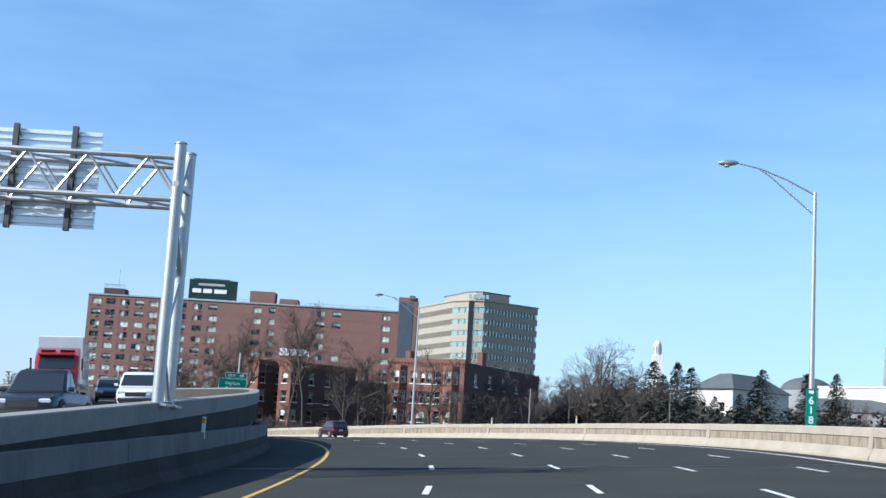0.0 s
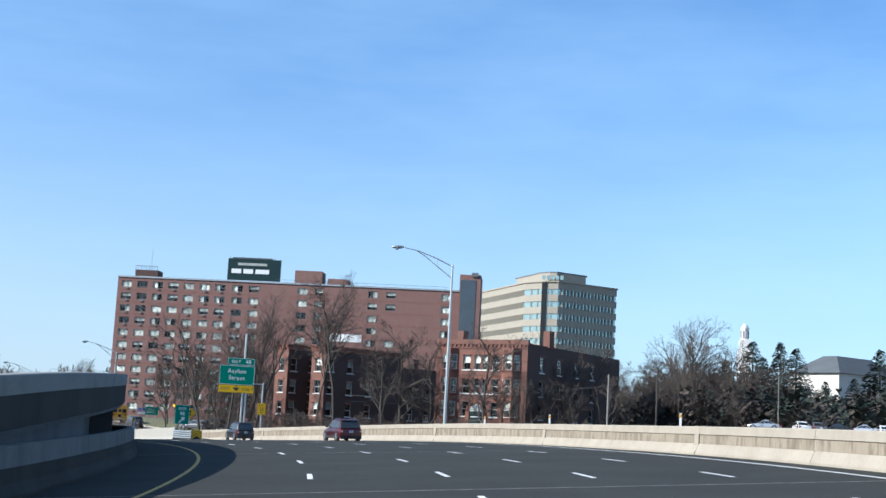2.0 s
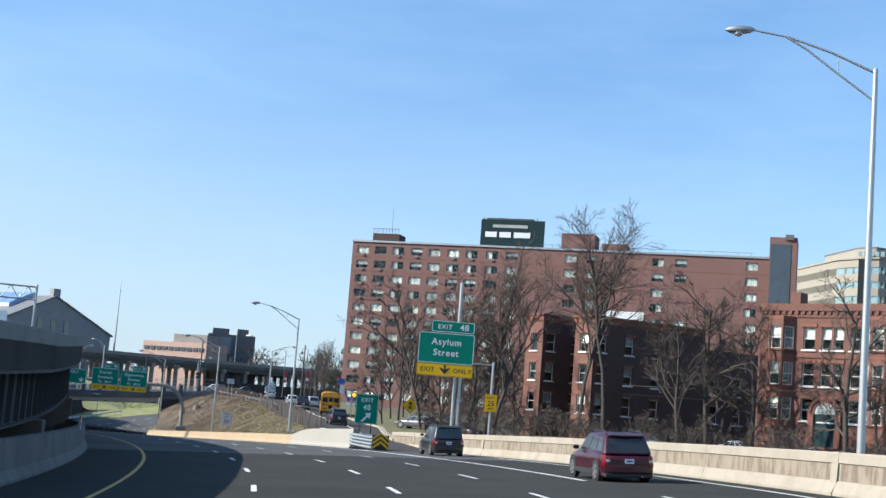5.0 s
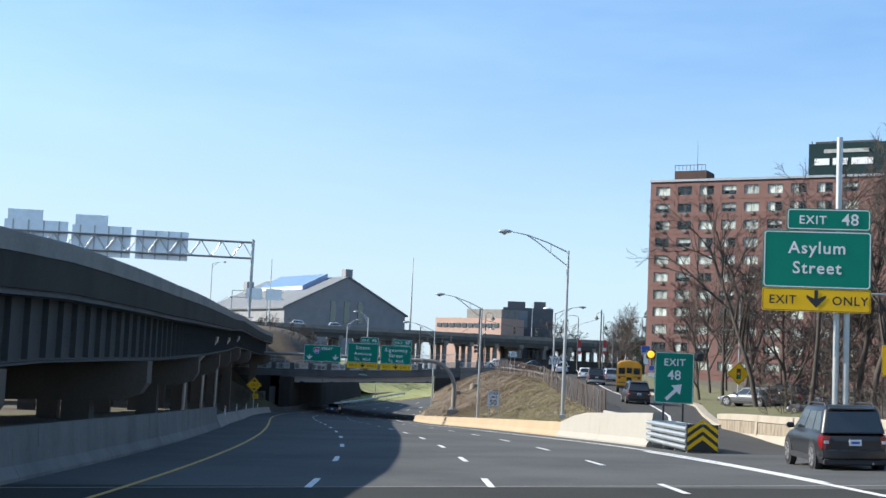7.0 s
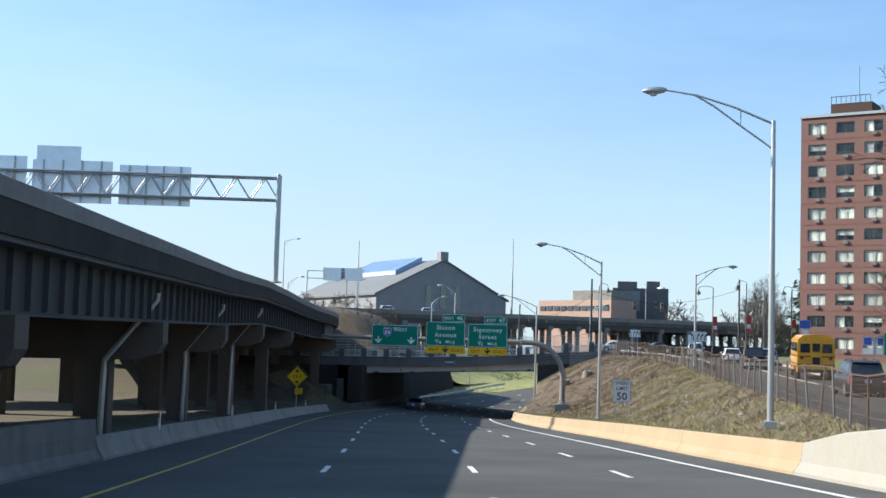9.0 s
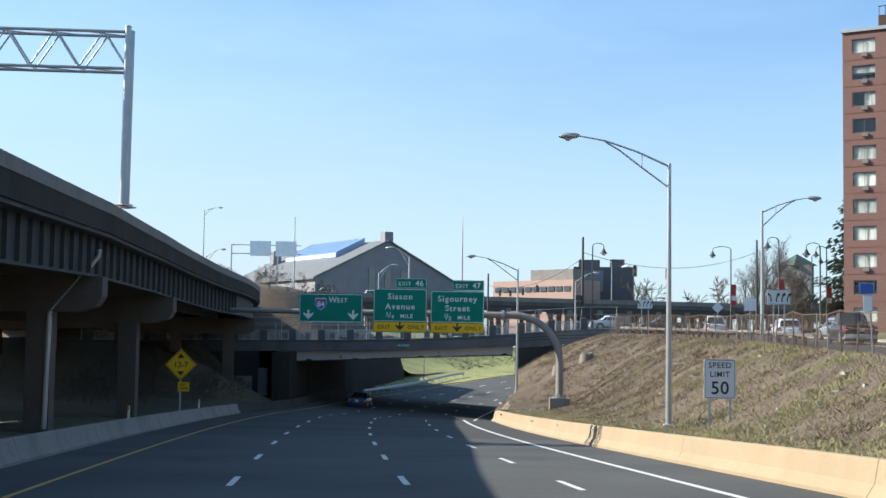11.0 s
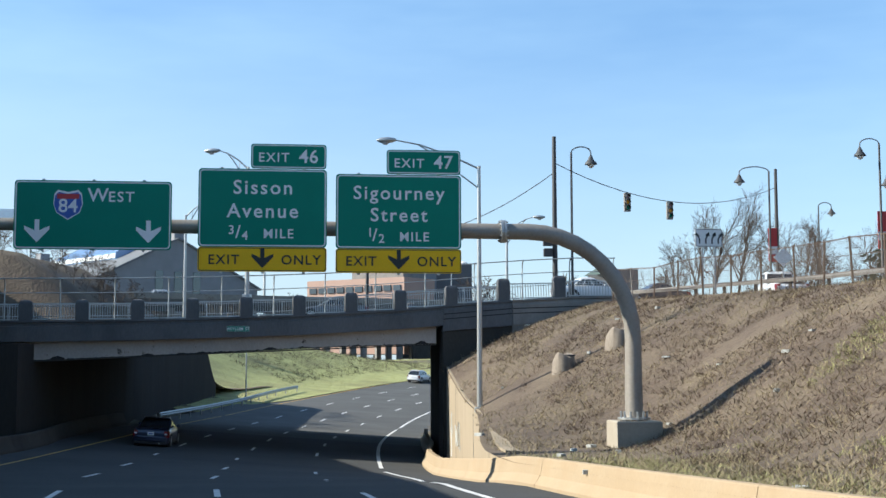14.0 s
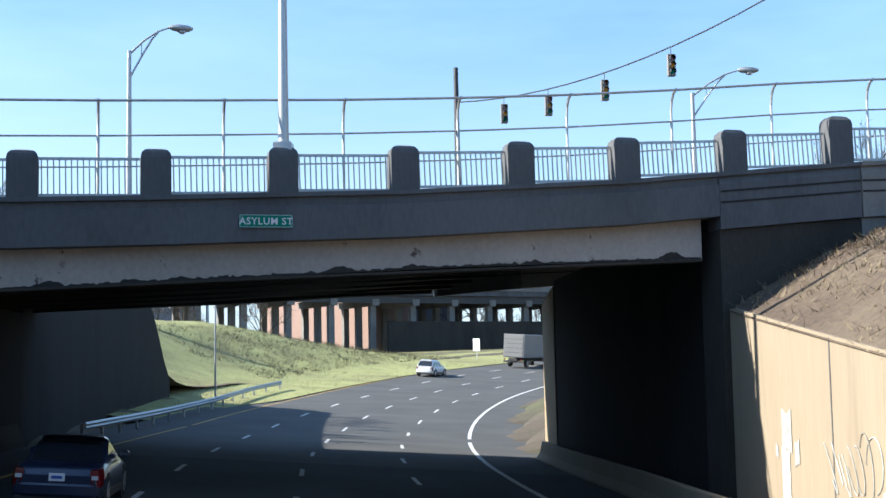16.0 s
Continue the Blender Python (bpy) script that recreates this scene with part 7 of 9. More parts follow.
def lane_use(x, y, z, ang):
    def draw(face, f):
        for k, lean in ((-0.45, -0.16), (-0.15, 0.14), (0.15, 0.16), (0.45, 0.2)):
            e = k + lean * 0.6
            part("arrow", Geo().add([(k - 0.035, -0.012, f + 0.15), (k + 0.035, -0.012, f + 0.15), (k + 0.035, -0.012, f + 0.36), (e + 0.04, -0.012, f + 0.52), (e - 0.04, -0.012, f + 0.54), (k - 0.035, -0.012, f + 0.38), (e + 0.12, -0.012, f + 0.5), (e + lean * 0.5, -0.012, f + 0.7), (e - 0.12, -0.012, f + 0.54)], [(0, 1, 2, 5), (5, 2, 3, 4), (6, 7, 8)]), M_signk, face)
    post_sign("lane_use_sign", pose(x, y, z, 0, 0, ang), "white lane arrow sign on a post", 1.3, 0.85, 2.3, draw, (-0.3, 0.3))


lane_use(-115.8, 300.1, 1.6, 30)
lane_use(-90.9, 264.4, 0.6, 30)
wd = thing("white_diamond_marker", pose(-115.0, 315.0, 2.0, 0, 0, 30), "white diamond marker on a post", "road sign")
part("post", Geo().box((0, 0.05, 1.2), (0.06, 0.04, 2.6)), M_galv, wd)
diamond(wd, 0.8, 2.5, M_signw, M_signw)
gb = thing("grey_sign_back", pose(-96.6, 275.0, 0.3, 0, 0, 30), "blue grey back of a street sign", "road sign")
part("post", Geo().box((0, 0.05, 1.6), (0.08, 0.06, 3.4)), M_galv, gb)
part("panel", Geo().box((0, 0, 3.0), (0.75, 0.05, 0.8)), M_signback, gb)

wp = thing("white_marker_plate", Matrix.Translation(at(462, -10.5)) @ Matrix.Rotation(radians(heading(462)), 4, "Z"), "small plain white plate on a post on the grass", "road sign")
part("plate", Geo().box((0, 0, 1.9), (0.9, 0.04, 1.5), bevel=0.01), M_signw, wp)
part("post", Geo().box((0, 0.06, 0.9), (0.08, 0.06, 2.4)), M_galv, wp)

# small signs on the verge of the ramp
bs = thing("blue_street_sign", pose(-98.5, 308.0, 2.0, 0, 0, 28), "blue and white information sign on a post", "road sign")
part("post", Geo().box((0, 0.06, 1.6), (0.09, 0.06, 4.6)), M_galv, bs)
panel_sign(bs, 1.25, 1.0, 0, 3.85, M_signb, edge=0.02, r=0.05)
panel_sign(bs, 0.75, 1.5, 0.1, 2.5, M_signw, M_signb, name="lower_panel", edge=0.015, r=0.04)
gs = thing("small_guide_sign", pose(-65.6, 236.4, 0.0, 0, 0, 22), "small green guide sign on two posts on the verge", "road sign")
panel_sign(gs, 2.0, 1.3, 0, 2.5, M_green, edge=0.02, r=0.06)
for x in (-0.6, 0.6):
    part("post", Geo().box((x, 0.06, 1.3), (0.08, 0.06, 3.2)), M_galv, gs)
for z, w in ((2.25, 1.1), (2.5, 1.35), (2.75, 0.9)):
    part("lettering_bar", Geo().box((-0.1, -0.012, z), (w, 0.008, 0.05)), M_signw, gs)
rm = thing("route_marker_sign", pose(-67.0, 236.0, 0.0, 0, 0, 22), "blue and white route marker plates on a post", "road sign")
part("post", Geo().box((0, 0.06, 1.4), (0.08, 0.06, 3.4)), M_galv, rm)
for x in (-0.36, 0.36):
    panel_sign(rm, 0.5, 0.5, x, 2.65, M_signb, edge=0.02, r=0.05, name="marker_plate")
    panel_sign(rm, 0.62, 0.36, x, 2.1, M_signw, M_signk, edge=0.012, r=0.03, name="arrow_plate")
pb = thing("pedestrian_signal", pose(-126.9, 308.4, 5.3, 0, 0, 30), "dark pedestrian signal box on a steel pole", "signal")
part("body", Geo().box((0, -0.25, 0), (0.55, 0.3, 0.5), bevel=0.04), M_steel, pb)
part("bracket", Geo().box((0.1, 0.0, 0), (0.12, 0.4, 0.08)), M_steel, pb)
part("body", Geo().box((0, -0.25, -0.62), (0.5, 0.28, 0.46), bevel=0.04), M_steel, pb)

# chain fence along the top of the bank, with leaning posts
fn = thing("ramp_fence", Matrix(), "rusty wire fence with leaning posts along the ramp", "fence")
fs = stations(203, 334, 2.6)
rf = random.Random(11)
tops = []
for s in fs:
    p = at(s, lerp_table(CREST, s) - 0.1, z=lerp_table(RAMP_Z, s) - 0.1)
    q = p + Vector((rf.uniform(-0.12, 0.12), rf.uniform(-0.12, 0.12), 1.8 + rf.uniform(-0.12, 0.1)))
    tops.append((p, q))
    part("post", Geo().tube([p, q], 0.045, 6), M_conc_worn if rf.random() < 0.4 else M_rust, fn)
for f in (0.97, 0.62, 0.3):
    part("wire", Geo().tube([p.lerp(q, f) for p, q in tops], 0.012 if f < 0.9 else 0.024, 4), M_rust, fn)
mesh_g = Geo()
for (p, q), (p2, q2) in zip(tops, tops[1:]):
    for k in range(26):
        a, b = k / 26, (k + 0.2) / 26
        mesh_g.add([p.lerp(p2, a).lerp(q.lerp(q2, a), 0.05), p.lerp(p2, b).lerp(q.lerp(q2, b), 0.05), q.lerp(q2, b), q.lerp(q2, a)], [(0, 1, 2, 3)])
part("slats", mesh_g, M_rust, fn, kind="stuff")
gr = thing("guard_rail", Matrix(), "galvanised guard rail along the far side of the underpass", "guard rail")
rail_s = stations(358, 411, 3.8)


def rail_lat(s):
    return -7.6 - 1.5 * smooth(385, 411, s)


part("rail", sweep(rail_s, lambda s: [(rail_lat(s) - 0.07, 0.45), (rail_lat(s) - 0.00, 0.55), (rail_lat(s) - 0.07, 0.62), (rail_lat(s) - 0.00, 0.70), (rail_lat(s) - 0.07, 0.78), (rail_lat(s) - 0.12, 0.62)]), M_galv, gr)
for s in rail_s:
    part("post", sweep([s, s + 0.12], lambda q: [(rail_lat(q) - 0.14, -0.1), (rail_lat(q) - 0.14, 0.72), (rail_lat(q) - 0.26, 0.72), (rail_lat(q) - 0.26, -0.1)]), M_galv, gr)
rail2 = thing("street_guard_rail", Matrix(), "galvanised guard rail at the top of the bank", "guard rail")
rp = [at(s, lerp_table(CREST, s) + 1.6, z=lerp_table(RAMP_Z, s) + 0.55) for s in stations(272, 337, 3)]
part("rail", Geo().loft([[p + Vector((dx, dx, dz)) for dx, dz in ((0, -0.1), (0.04, -0.05), (0, 0), (0.04, 0.05), (0, 0.1), (-0.03, 0))] for p in rp]), M_conc_grey, rail2)
for p in rp:
    part("post", Geo().box(p - Vector((-0.1, -0.1, 0.36)), (0.14, 0.14, 0.85)), M_conc_shaded, rail2)
for s, lat, dz in ((37, -9.0, 1.0), (95, -9.0, 1.05), (150, -9.0, 1.05), (215, -8.95, 0.6), (237, -8.9, 0.6), (262, -8.9, 0.6), (285, -8.9, 0.6), (90.5, 14.0, 1.1), (108.5, 14.25, 1.15), (120, 14.5, 1.15)):
    q = at(s, lat, dz)
    dl = thing("delineator_post", Matrix.Translation(q), "small white marker post with an amber reflector", "marker post", "barrier marker posts")
    part("stake", Geo().box((0, 0, 0.25), (0.1, 0.04, 0.6)), M_signw, dl)
    part("reflector", Geo().box((0, -0.025, 0.44), (0.09, 0.01, 0.14)), M_amber, dl)
# concrete stumps and drain on the bank
for x, y, z, w, h in ((-120.45, 292.6, -2.0, 0.95, 0.78), (-118.25, 293.6, -0.98, 1.15, 0.84)):
    st = thing("concrete_stump", pose(x, y, z, 0, 0, 30), "broken brownish concrete stump on the bank", "concrete stump")
    part("block", Geo().loft([[(w * 0.5 * k * (1 + 0.12 * math.sin(3 * a + z)) * math.cos(a), w * 0.45 * k * math.sin(a), z + 0.12 * math.sin(2 * a) * (z > h * 0.8)) for a in [2 * math.pi * j / 14 for j in range(14)]] for z, k in ((-0.8, 1.1), (0, 1.05), (h * 0.5, 1.0), (h * 0.85, 0.95), (h, 0.8))]), M_stump, st, smooth_angle=35)
    part("lid", Geo().box((w * 0.2, 0.05, h - 0.02), (w * 0.6, 0.4, 0.07)), M_steel, st)
pole("utility_pole", 2.6, 195.0, 0.2, 9.1, 0.13, M_conc_grey, "pale wooden utility pole", "utility pole")
pole("utility_pole", 8.9, 210.1, 0.3, 10.2, 0.15, M_bark, "brown wooden utility pole", "utility pole")
pole("utility_pole", 26.0, 225.0, 0.3, 11.5, 0.09, M_conc_grey, "grey utility pole in the car park", "utility pole")
wr = thing("overhead_wire", Matrix(), "sagging black overhead service wires", "cable")
part("wire", Geo().tube(span((-30, 205, 5.5), (2.6, 195, 7.8), 0.7) + span((2.6, 195, 7.8), (26, 225, 8.2), 0.6)[1:], 0.025, 5), M_trim, wr)
part("wire", Geo().tube(span((-30, 206, 4.8), (8.9, 210.1, 7.0), 0.7), 0.02, 5), M_trim, wr)


# pipe fence between the barrier and the car park
cf = thing("car_park_fence", Matrix(), "thin grey pipe fence before the raised car park", "fence")
fence_foot = [Vector((-4 + 2.6 * i, 205.0 - 0.02 * i, ground_z(-4 + 2.6 * i, 205.0 - 0.02 * i))) for i in range(17)]
for q in fence_foot:
    part("post", Geo().tube([q - Vector((0, 0, 0.1)), q + Vector((0, 0, 1.45))], 0.05, 6), M_galv, cf)
for h in (0.2, 0.8, 1.42):
    part("rail", Geo().tube([q + Vector((0, 0, h)) for q in fence_foot], 0.03, 5), M_galv, cf)


# ---- vehicles ----
def wheel(parent, x, y, r, w, mat_rim=None):
    wh = part("wheel", Geo().tube([(x - w / 2, y, r), (x - w / 2 + 0.02, y, r), (x + w / 2 - 0.02, y, r), (x + w / 2, y, r)], [r * 0.93, r, r, r * 0.93], 20), M_rubber, parent, smooth_angle=40)
    o = math.copysign(w / 2 + 0.004, x)
    rim = part("rim", Geo().tube([(x + o * 0.7, y, r), (x + o, y, r)], [r * 0.74, r * 0.70], 18), mat_rim or M_rim, wh)
    for k in range(5):
        a = 2 * math.pi * k / 5
        part("rim_slot", Geo().add([(x + o * 1.03, y + r * q * math.cos(a + e), r + r * q * math.sin(a + e)) for q, e in ((0.24, -0.14), (0.62, -0.24), (0.62, 0.24), (0.24, 0.14))], [(0, 1, 2, 3)]), M_trim, rim)
    return wh


def quad(pts, push=0.006):
    p = [Vector(q) for q in pts]
    n = (p[1] - p[0]).cross(p[2] - p[0]).normalized() * push
    return Geo().loft([p, [q + n for q in p]])


def car(name, m, paint_mat, label, category="car", L=4.55, W=1.80, H=1.66, hood=1.25, boot=0.12, glass_rake=0.75, rear_rake=0.35, clear=0.22, r=0.34, rails=True, bed=False, group="", waist=0.54):
    """A road car pointing to +y; hood and boot are lengths of the body ahead of and behind the cabin at the belt line."""
    ob = thing(name, m, label, category, group)
    belt = clear + (H - clear) * waist
    hw = W / 2
    y0, y1 = -L / 2, L / 2
    rings = []
    for f, wk, zb, zt in ((0.0, 0.86, 0.14, belt - 0.22), (0.02, 0.95, 0.04, belt - 0.10), (0.07, 1.0, 0.0, belt - 0.02), (0.3, 1.0, 0.0, belt), (0.62, 1.0, 0.0, belt - 0.01), (1 - hood / L, 1.0, 0.0, belt - 0.03), (0.86, 0.98, 0.0, belt - 0.12), (0.95, 0.93, 0.03, belt - 0.22), (0.99, 0.82, 0.08, belt - 0.36), (1.0, 0.74, 0.16, belt - 0.44)):
        y, w, zb = y0 + L * f, hw * wk, clear + zb
        h = zt - zb
        rings.append([(-w * 0.93, y, zb), (-w * 0.99, y, zb + h * 0.25), (-w, y, zb + h * 0.6), (-w * 0.97, y, zb + h * 0.88), (-w * 0.90, y, zt), (w * 0.90, y, zt), (w * 0.97, y, zb + h * 0.88), (w, y, zb + h * 0.6), (w * 0.99, y, zb + h * 0.25), (w * 0.93, y, zb)])
    part("body", Geo().loft(rings), paint_mat, ob, smooth_angle=35)
    ca, cb = (y0 + boot if not bed else y0 + L * 0.42), y1 - hood
    ta, tb = ca + rear_rake, cb - glass_rake
    wb, wt = hw * 0.93, hw * 0.79
    zb, ze = belt - 0.02, H - 0.13

    def cab_ring(w, a, b, z, r):
        """A rounded oblong, its corners cut by r."""
        return [(-w, a + r, z), (-w + r * 0.3, a + r * 0.3, z), (-w + r, a, z), (w - r, a, z), (w - r * 0.3, a + r * 0.3, z), (w, a + r, z), (w, b - r, z), (w - r * 0.3, b - r * 0.3, z), (w - r, b, z), (-w + r, b, z), (-w + r * 0.3, b - r * 0.3, z), (-w, b - r, z)]

    part("cabin", Geo().loft([cab_ring(wb, ca, cb, zb, 0.10), cab_ring(wt, ta, tb, ze, 0.10), cab_ring(wt - 0.03, ta + 0.03, tb - 0.08, H - 0.065, 0.14), cab_ring(wt - 0.10, ta + 0.10, tb - 0.22, H - 0.02, 0.2), cab_ring(wt - 0.26, ta + 0.3, tb - 0.5, H, 0.25)]), paint_mat, ob, smooth_angle=50)
    cab = [[(-wb, ca, zb), (wb, ca, zb), (wb, cb, zb), (-wb, cb, zb)], [(-wt, ta, ze), (wt, ta, ze), (wt, tb, ze), (-wt, tb, ze)]]
    lo, hi = cab[0], cab[1]

    def mix(a, b, u):
        return tuple(Vector(a).lerp(Vector(b), u))

    def side_pt(side, fy, u):
        a = mix(lo[0 if side < 0 else 1], lo[3 if side < 0 else 2], fy)
        b = mix(hi[0 if side < 0 else 1], hi[3 if side < 0 else 2], fy)
        return mix(a, b, u)

    for side in (-1, 1):
        for f0, f1 in (((0.07, 0.29), (0.32, 0.60), (0.63, 0.92)) if not bed else ((0.08, 0.46), (0.52, 0.90))):
            q = [side_pt(side, f0, 0.10), side_pt(side, f1, 0.10), side_pt(side, f1 if f1 < 0.9 else f1 - 0.03, 0.94), side_pt(side, f0 if f0 > 0.1 else f0 + 0.03, 0.94)]
            part("side_window", quad(q if side > 0 else q[::-1]), M_carglass, ob)
        part("mirror", Geo().box((side * (hw + 0.08), cb - 0.25, belt + 0.08), (0.2, 0.12, 0.15), bevel=0.04), paint_mat, ob)
        part("sill", Geo().box((side * (hw - 0.03), 0, clear + 0.10), (0.08, L * 0.5, 0.16)), M_trim, ob)
        if rails:
            part("roof_rail", Geo().tube([(side * wt * 0.88, ta + 0.15, H - 0.05), (side * wt * 0.88, ta + 0.3, H + 0.05), (side * wt * 0.88, tb - 0.5, H + 0.05), (side * wt * 0.88, tb - 0.35, H - 0.05)], 0.024, 6), M_trim, ob)
        tl = part("tail_lamp", Geo().loft([[(side * (hw * k), y0 + dy, z) for k, dy, z in ((0.72, 0.0, belt - 0.10), (0.90, 0.02, belt - 0.10), (0.965, 0.30, belt - 0.06), (0.90, 0.34, belt - 0.06))]] + [[(side * (hw * k), y0 + dy, z) for k, dy, z in ((0.74, -0.015, belt - 0.30), (0.94, 0.03, belt - 0.30), (1.005, 0.26, belt - 0.24), (0.90, 0.30, belt - 0.24))]] + [[(side * (hw * k), y0 + dy, z) for k, dy, z in ((0.80, 0.0, belt - 0.44), (0.95, 0.04, belt - 0.44), (1.0, 0.14, belt - 0.40), (0.90, 0.2, belt - 0.40))]]), M_tail, ob, smooth_angle=40)
        part("reversing_lens", Geo().box((side * (hw * 0.83), y0 - 0.012, belt - 0.25), (0.13, 0.03, 0.08)), M_headl, tl)
        part("head_lamp", Geo().box((side * hw * 0.68, y1 - 0.14, belt - 0.36), (0.36, 0.24, 0.16), bevel=0.04), M_headl, ob)
        for wy in (-L * 0.30, L * 0.315):
            part("wheel_arch", Geo().tube([(side * (hw - 0.14), wy, r), (side * (hw + 0.008), wy, r)], r * 1.2, 20), M_trim, ob)
            wheel(ob, side * (hw - 0.085), wy, r, 0.22)
    q = [mix(lo[0], hi[0], 0.06), mix(lo[1], hi[1], 0.06), mix(lo[1], hi[1], 0.95), mix(lo[0], hi[0], 0.95)]
    q = [(x * 0.885, y, z) for x, y, z in q]
    part("rear_window", quad(q, 0.008), M_carglass, ob)
    q = [mix(lo[2], hi[2], 0.06), mix(lo[3], hi[3], 0.06), mix(lo[3], hi[3], 0.92), mix(lo[2], hi[2], 0.92)]
    q = [(x * 0.92, y, z) for x, y, z in q]
    part("windscreen", quad(q, 0.008), M_carglass, ob)
    if not bed and boot < 0.5:
        sp_ = part("spoiler", Geo().loft([[(x * wt, y, z) for x, y, z in ((-0.86, ta - 0.10, H - 0.10), (0.86, ta - 0.10, H - 0.10), (0.86, ta + 0.25, H - 0.03), (-0.86, ta + 0.25, H - 0.03))], [(x * wt, y, z) for x, y, z in ((-0.84, ta - 0.10, H - 0.07), (0.84, ta - 0.10, H - 0.07), (0.84, ta + 0.25, H + 0.005), (-0.84, ta + 0.25, H + 0.005))]]), paint_mat, ob)
        part("brake_strip", Geo().box((0, ta - 0.105, H - 0.085), (0.34, 0.02, 0.025)), M_tail, sp_)
    part("rear_bumper", Geo().loft([[(x * hw, y0 + dy + e, z) for x, dy in ((-0.985, 0.42), (-0.93, 0.04), (-0.7, -0.06), (0.7, -0.06), (0.93, 0.04), (0.985, 0.42), (0.6, 0.45), (-0.6, 0.45))] for z, e in ((clear + 0.10, 0.05), (clear + 0.16, 0.0), (clear + 0.34, 0.0), (clear + 0.38, 0.04))]), paint_mat if not bed else M_galv, ob, smooth_angle=35)
    part("rear_valance", Geo().box((0, y0 + 0.1, clear + 0.05), (W * 0.9, 0.24, 0.16), bevel=0.03), M_trim, ob)
    pl = part("plate", Geo().box((0, y0 - 0.012 + 0.0, belt - 0.26), (0.32, 0.02, 0.16)), M_signw, ob)
    part("plate_bar", Geo().box((0, y0 - 0.026, belt - 0.26), (0.22, 0.006, 0.06)), M_signb, pl)
    part("grille", Geo().box((0, y1 - 0.03, belt - 0.45), (W * 0.5, 0.08, 0.2)), M_trim, ob)
    part("front_bumper", Geo().box((0, y1 - 0.1, clear + 0.2), (W * 0.86, 0.24, 0.22), bevel=0.05), M_trim, ob)
    part("exhaust", Geo().tube([(hw * 0.5, y0 + 0.2, clear + 0.02), (hw * 0.5, y0 - 0.03, clear + 0.02)], 0.03, 8), M_galv, ob)
    if bed:
        part("bed_floor", Geo().box((0, (y0 + ca) / 2, belt - 0.01), (W * 0.78, ca - y0 - 0.2, 0.03)), M_trim, ob)
    return ob


def on_road(s, lat, turn=0.0):
    p = at(s, lat)
    cross = math.atan(float(np.interp(s, RS, RC)))
    return Matrix.Translation(p) @ Matrix.Rotation(radians(heading(s) + turn), 4, "Z") @ Matrix.Rotation(-cross, 4, "Y")


def on_ramp(s, f):
    a, b = ramp_lats(s)
    p0, p1 = at(s, a + (b - a) * f, z=lerp_table(RAMP_Z, s)), at(s + 4, ramp_lats(s + 4)[0] + (ramp_lats(s + 4)[1] - ramp_lats(s + 4)[0]) * f, z=lerp_table(RAMP_Z, s + 4))
    d = p1 - p0
    return Matrix.Translation(p0) @ Matrix.Rotation(math.atan2(-d.x, d.y), 4, "Z") @ Matrix.Rotation(math.atan2(d.z, d.xy.length), 4, "X")


car("suv", on_road(136.6, 9.85), M_red_paint, "dark red compact SUV with roof rails driving in the lane", "SUV", r=0.35)
car("suv", on_road(167.5, 11.3, -4), M_black_paint, "black boxy SUV heading for the exit", "SUV", L=4.5, W=1.82, H=1.74, rear_rake=0.15, r=0.36)
car("hatchback", on_road(437, -4.2), M_white_paint, "small white hatchback driving away past the underpass", "car", L=4.3, H=1.58, W=1.78, rails=False)
car("sedan", on_road(335.4, -4.1), M_blue_paint, "dark glossy sedan in the shade before the bridge", "car", L=4.8, H=1.46, W=1.84, hood=1.5, boot=0.95, rear_rake=1.15, glass_rake=1.0, rails=False, clear=0.18, waist=0.60)


for x, y, turn, mat, word, hh in ((-55.6, 226.6, 78, M_grey_paint, "grey", 1.45), (-54.4, 230.4, 74, M_black_paint, "black", 1.62)):
    s_, lat_, _ = nearest(x, y)
    z_ = max(lerp_table(RAMP_Z, s_) + 0.15, ground_z(x, y) + 0.12) + 0.05 * (lat_ - ramp_out(s_))
    car("parked_car", pose(x, y, z_ - 0.03, 0, 0, turn), mat, word + " car parked on the grass beside the ramp", "car", rails=False, H=hh, L=4.5)


def box_truck(m, label, body=M_white_paint):
    ob = thing("box_truck", m, label, "truck")
    part("cargo_box", Geo().box((0, -0.8, 2.35), (2.5, 6.4, 2.6), bevel=0.05), body, ob)
    part("rear_door", Geo().box((0, -4.03, 2.3), (2.2, 0.05, 2.3)), body, ob)
    for z in (1.6, 2.1, 2.6, 3.1):
        part("door_line", Geo().box((0, -4.07, z), (2.1, 0.02, 0.03)), M_trim, ob)
    part("chassis", Geo().box((0, 0, 0.85), (1.0, 8.4, 0.3)), M_trim, ob)
    part("rear_bumper", Geo().box((0, -4.0, 0.6), (2.3, 0.15, 0.18)), M_trim, ob)
    cabp = part("cab", Geo().loft([[(x, y, z) for x in (-1.1, 1.1) for y, z in (((2.5, 0.6), (2.5, 2.7)) if x < 0 else ((2.5, 2.7), (2.5, 0.6)))], [(-1.1, 3.7, 0.6), (-1.05, 3.5, 2.6), (1.05, 3.5, 2.6), (1.1, 3.7, 0.6)], [(-1.0, 4.6, 0.6), (-1.0, 4.4, 1.6), (1.0, 4.4, 1.6), (1.0, 4.6, 0.6)]]), body, ob)
    part("windscreen", quad([(-0.95, 4.38, 1.68), (-0.92, 3.6, 2.5), (0.92, 3.6, 2.5), (0.95, 4.38, 1.68)]), M_carglass, cabp)
    for side in (-1, 1):
        part("tail_lamp", Geo().box((side * 1.0, -4.08, 0.85), (0.18, 0.06, 0.14)), M_tail, ob)
        for y in (-2.6, 3.3):
            wheel(ob, side * 1.0, y, 0.46, 0.3)
    return ob


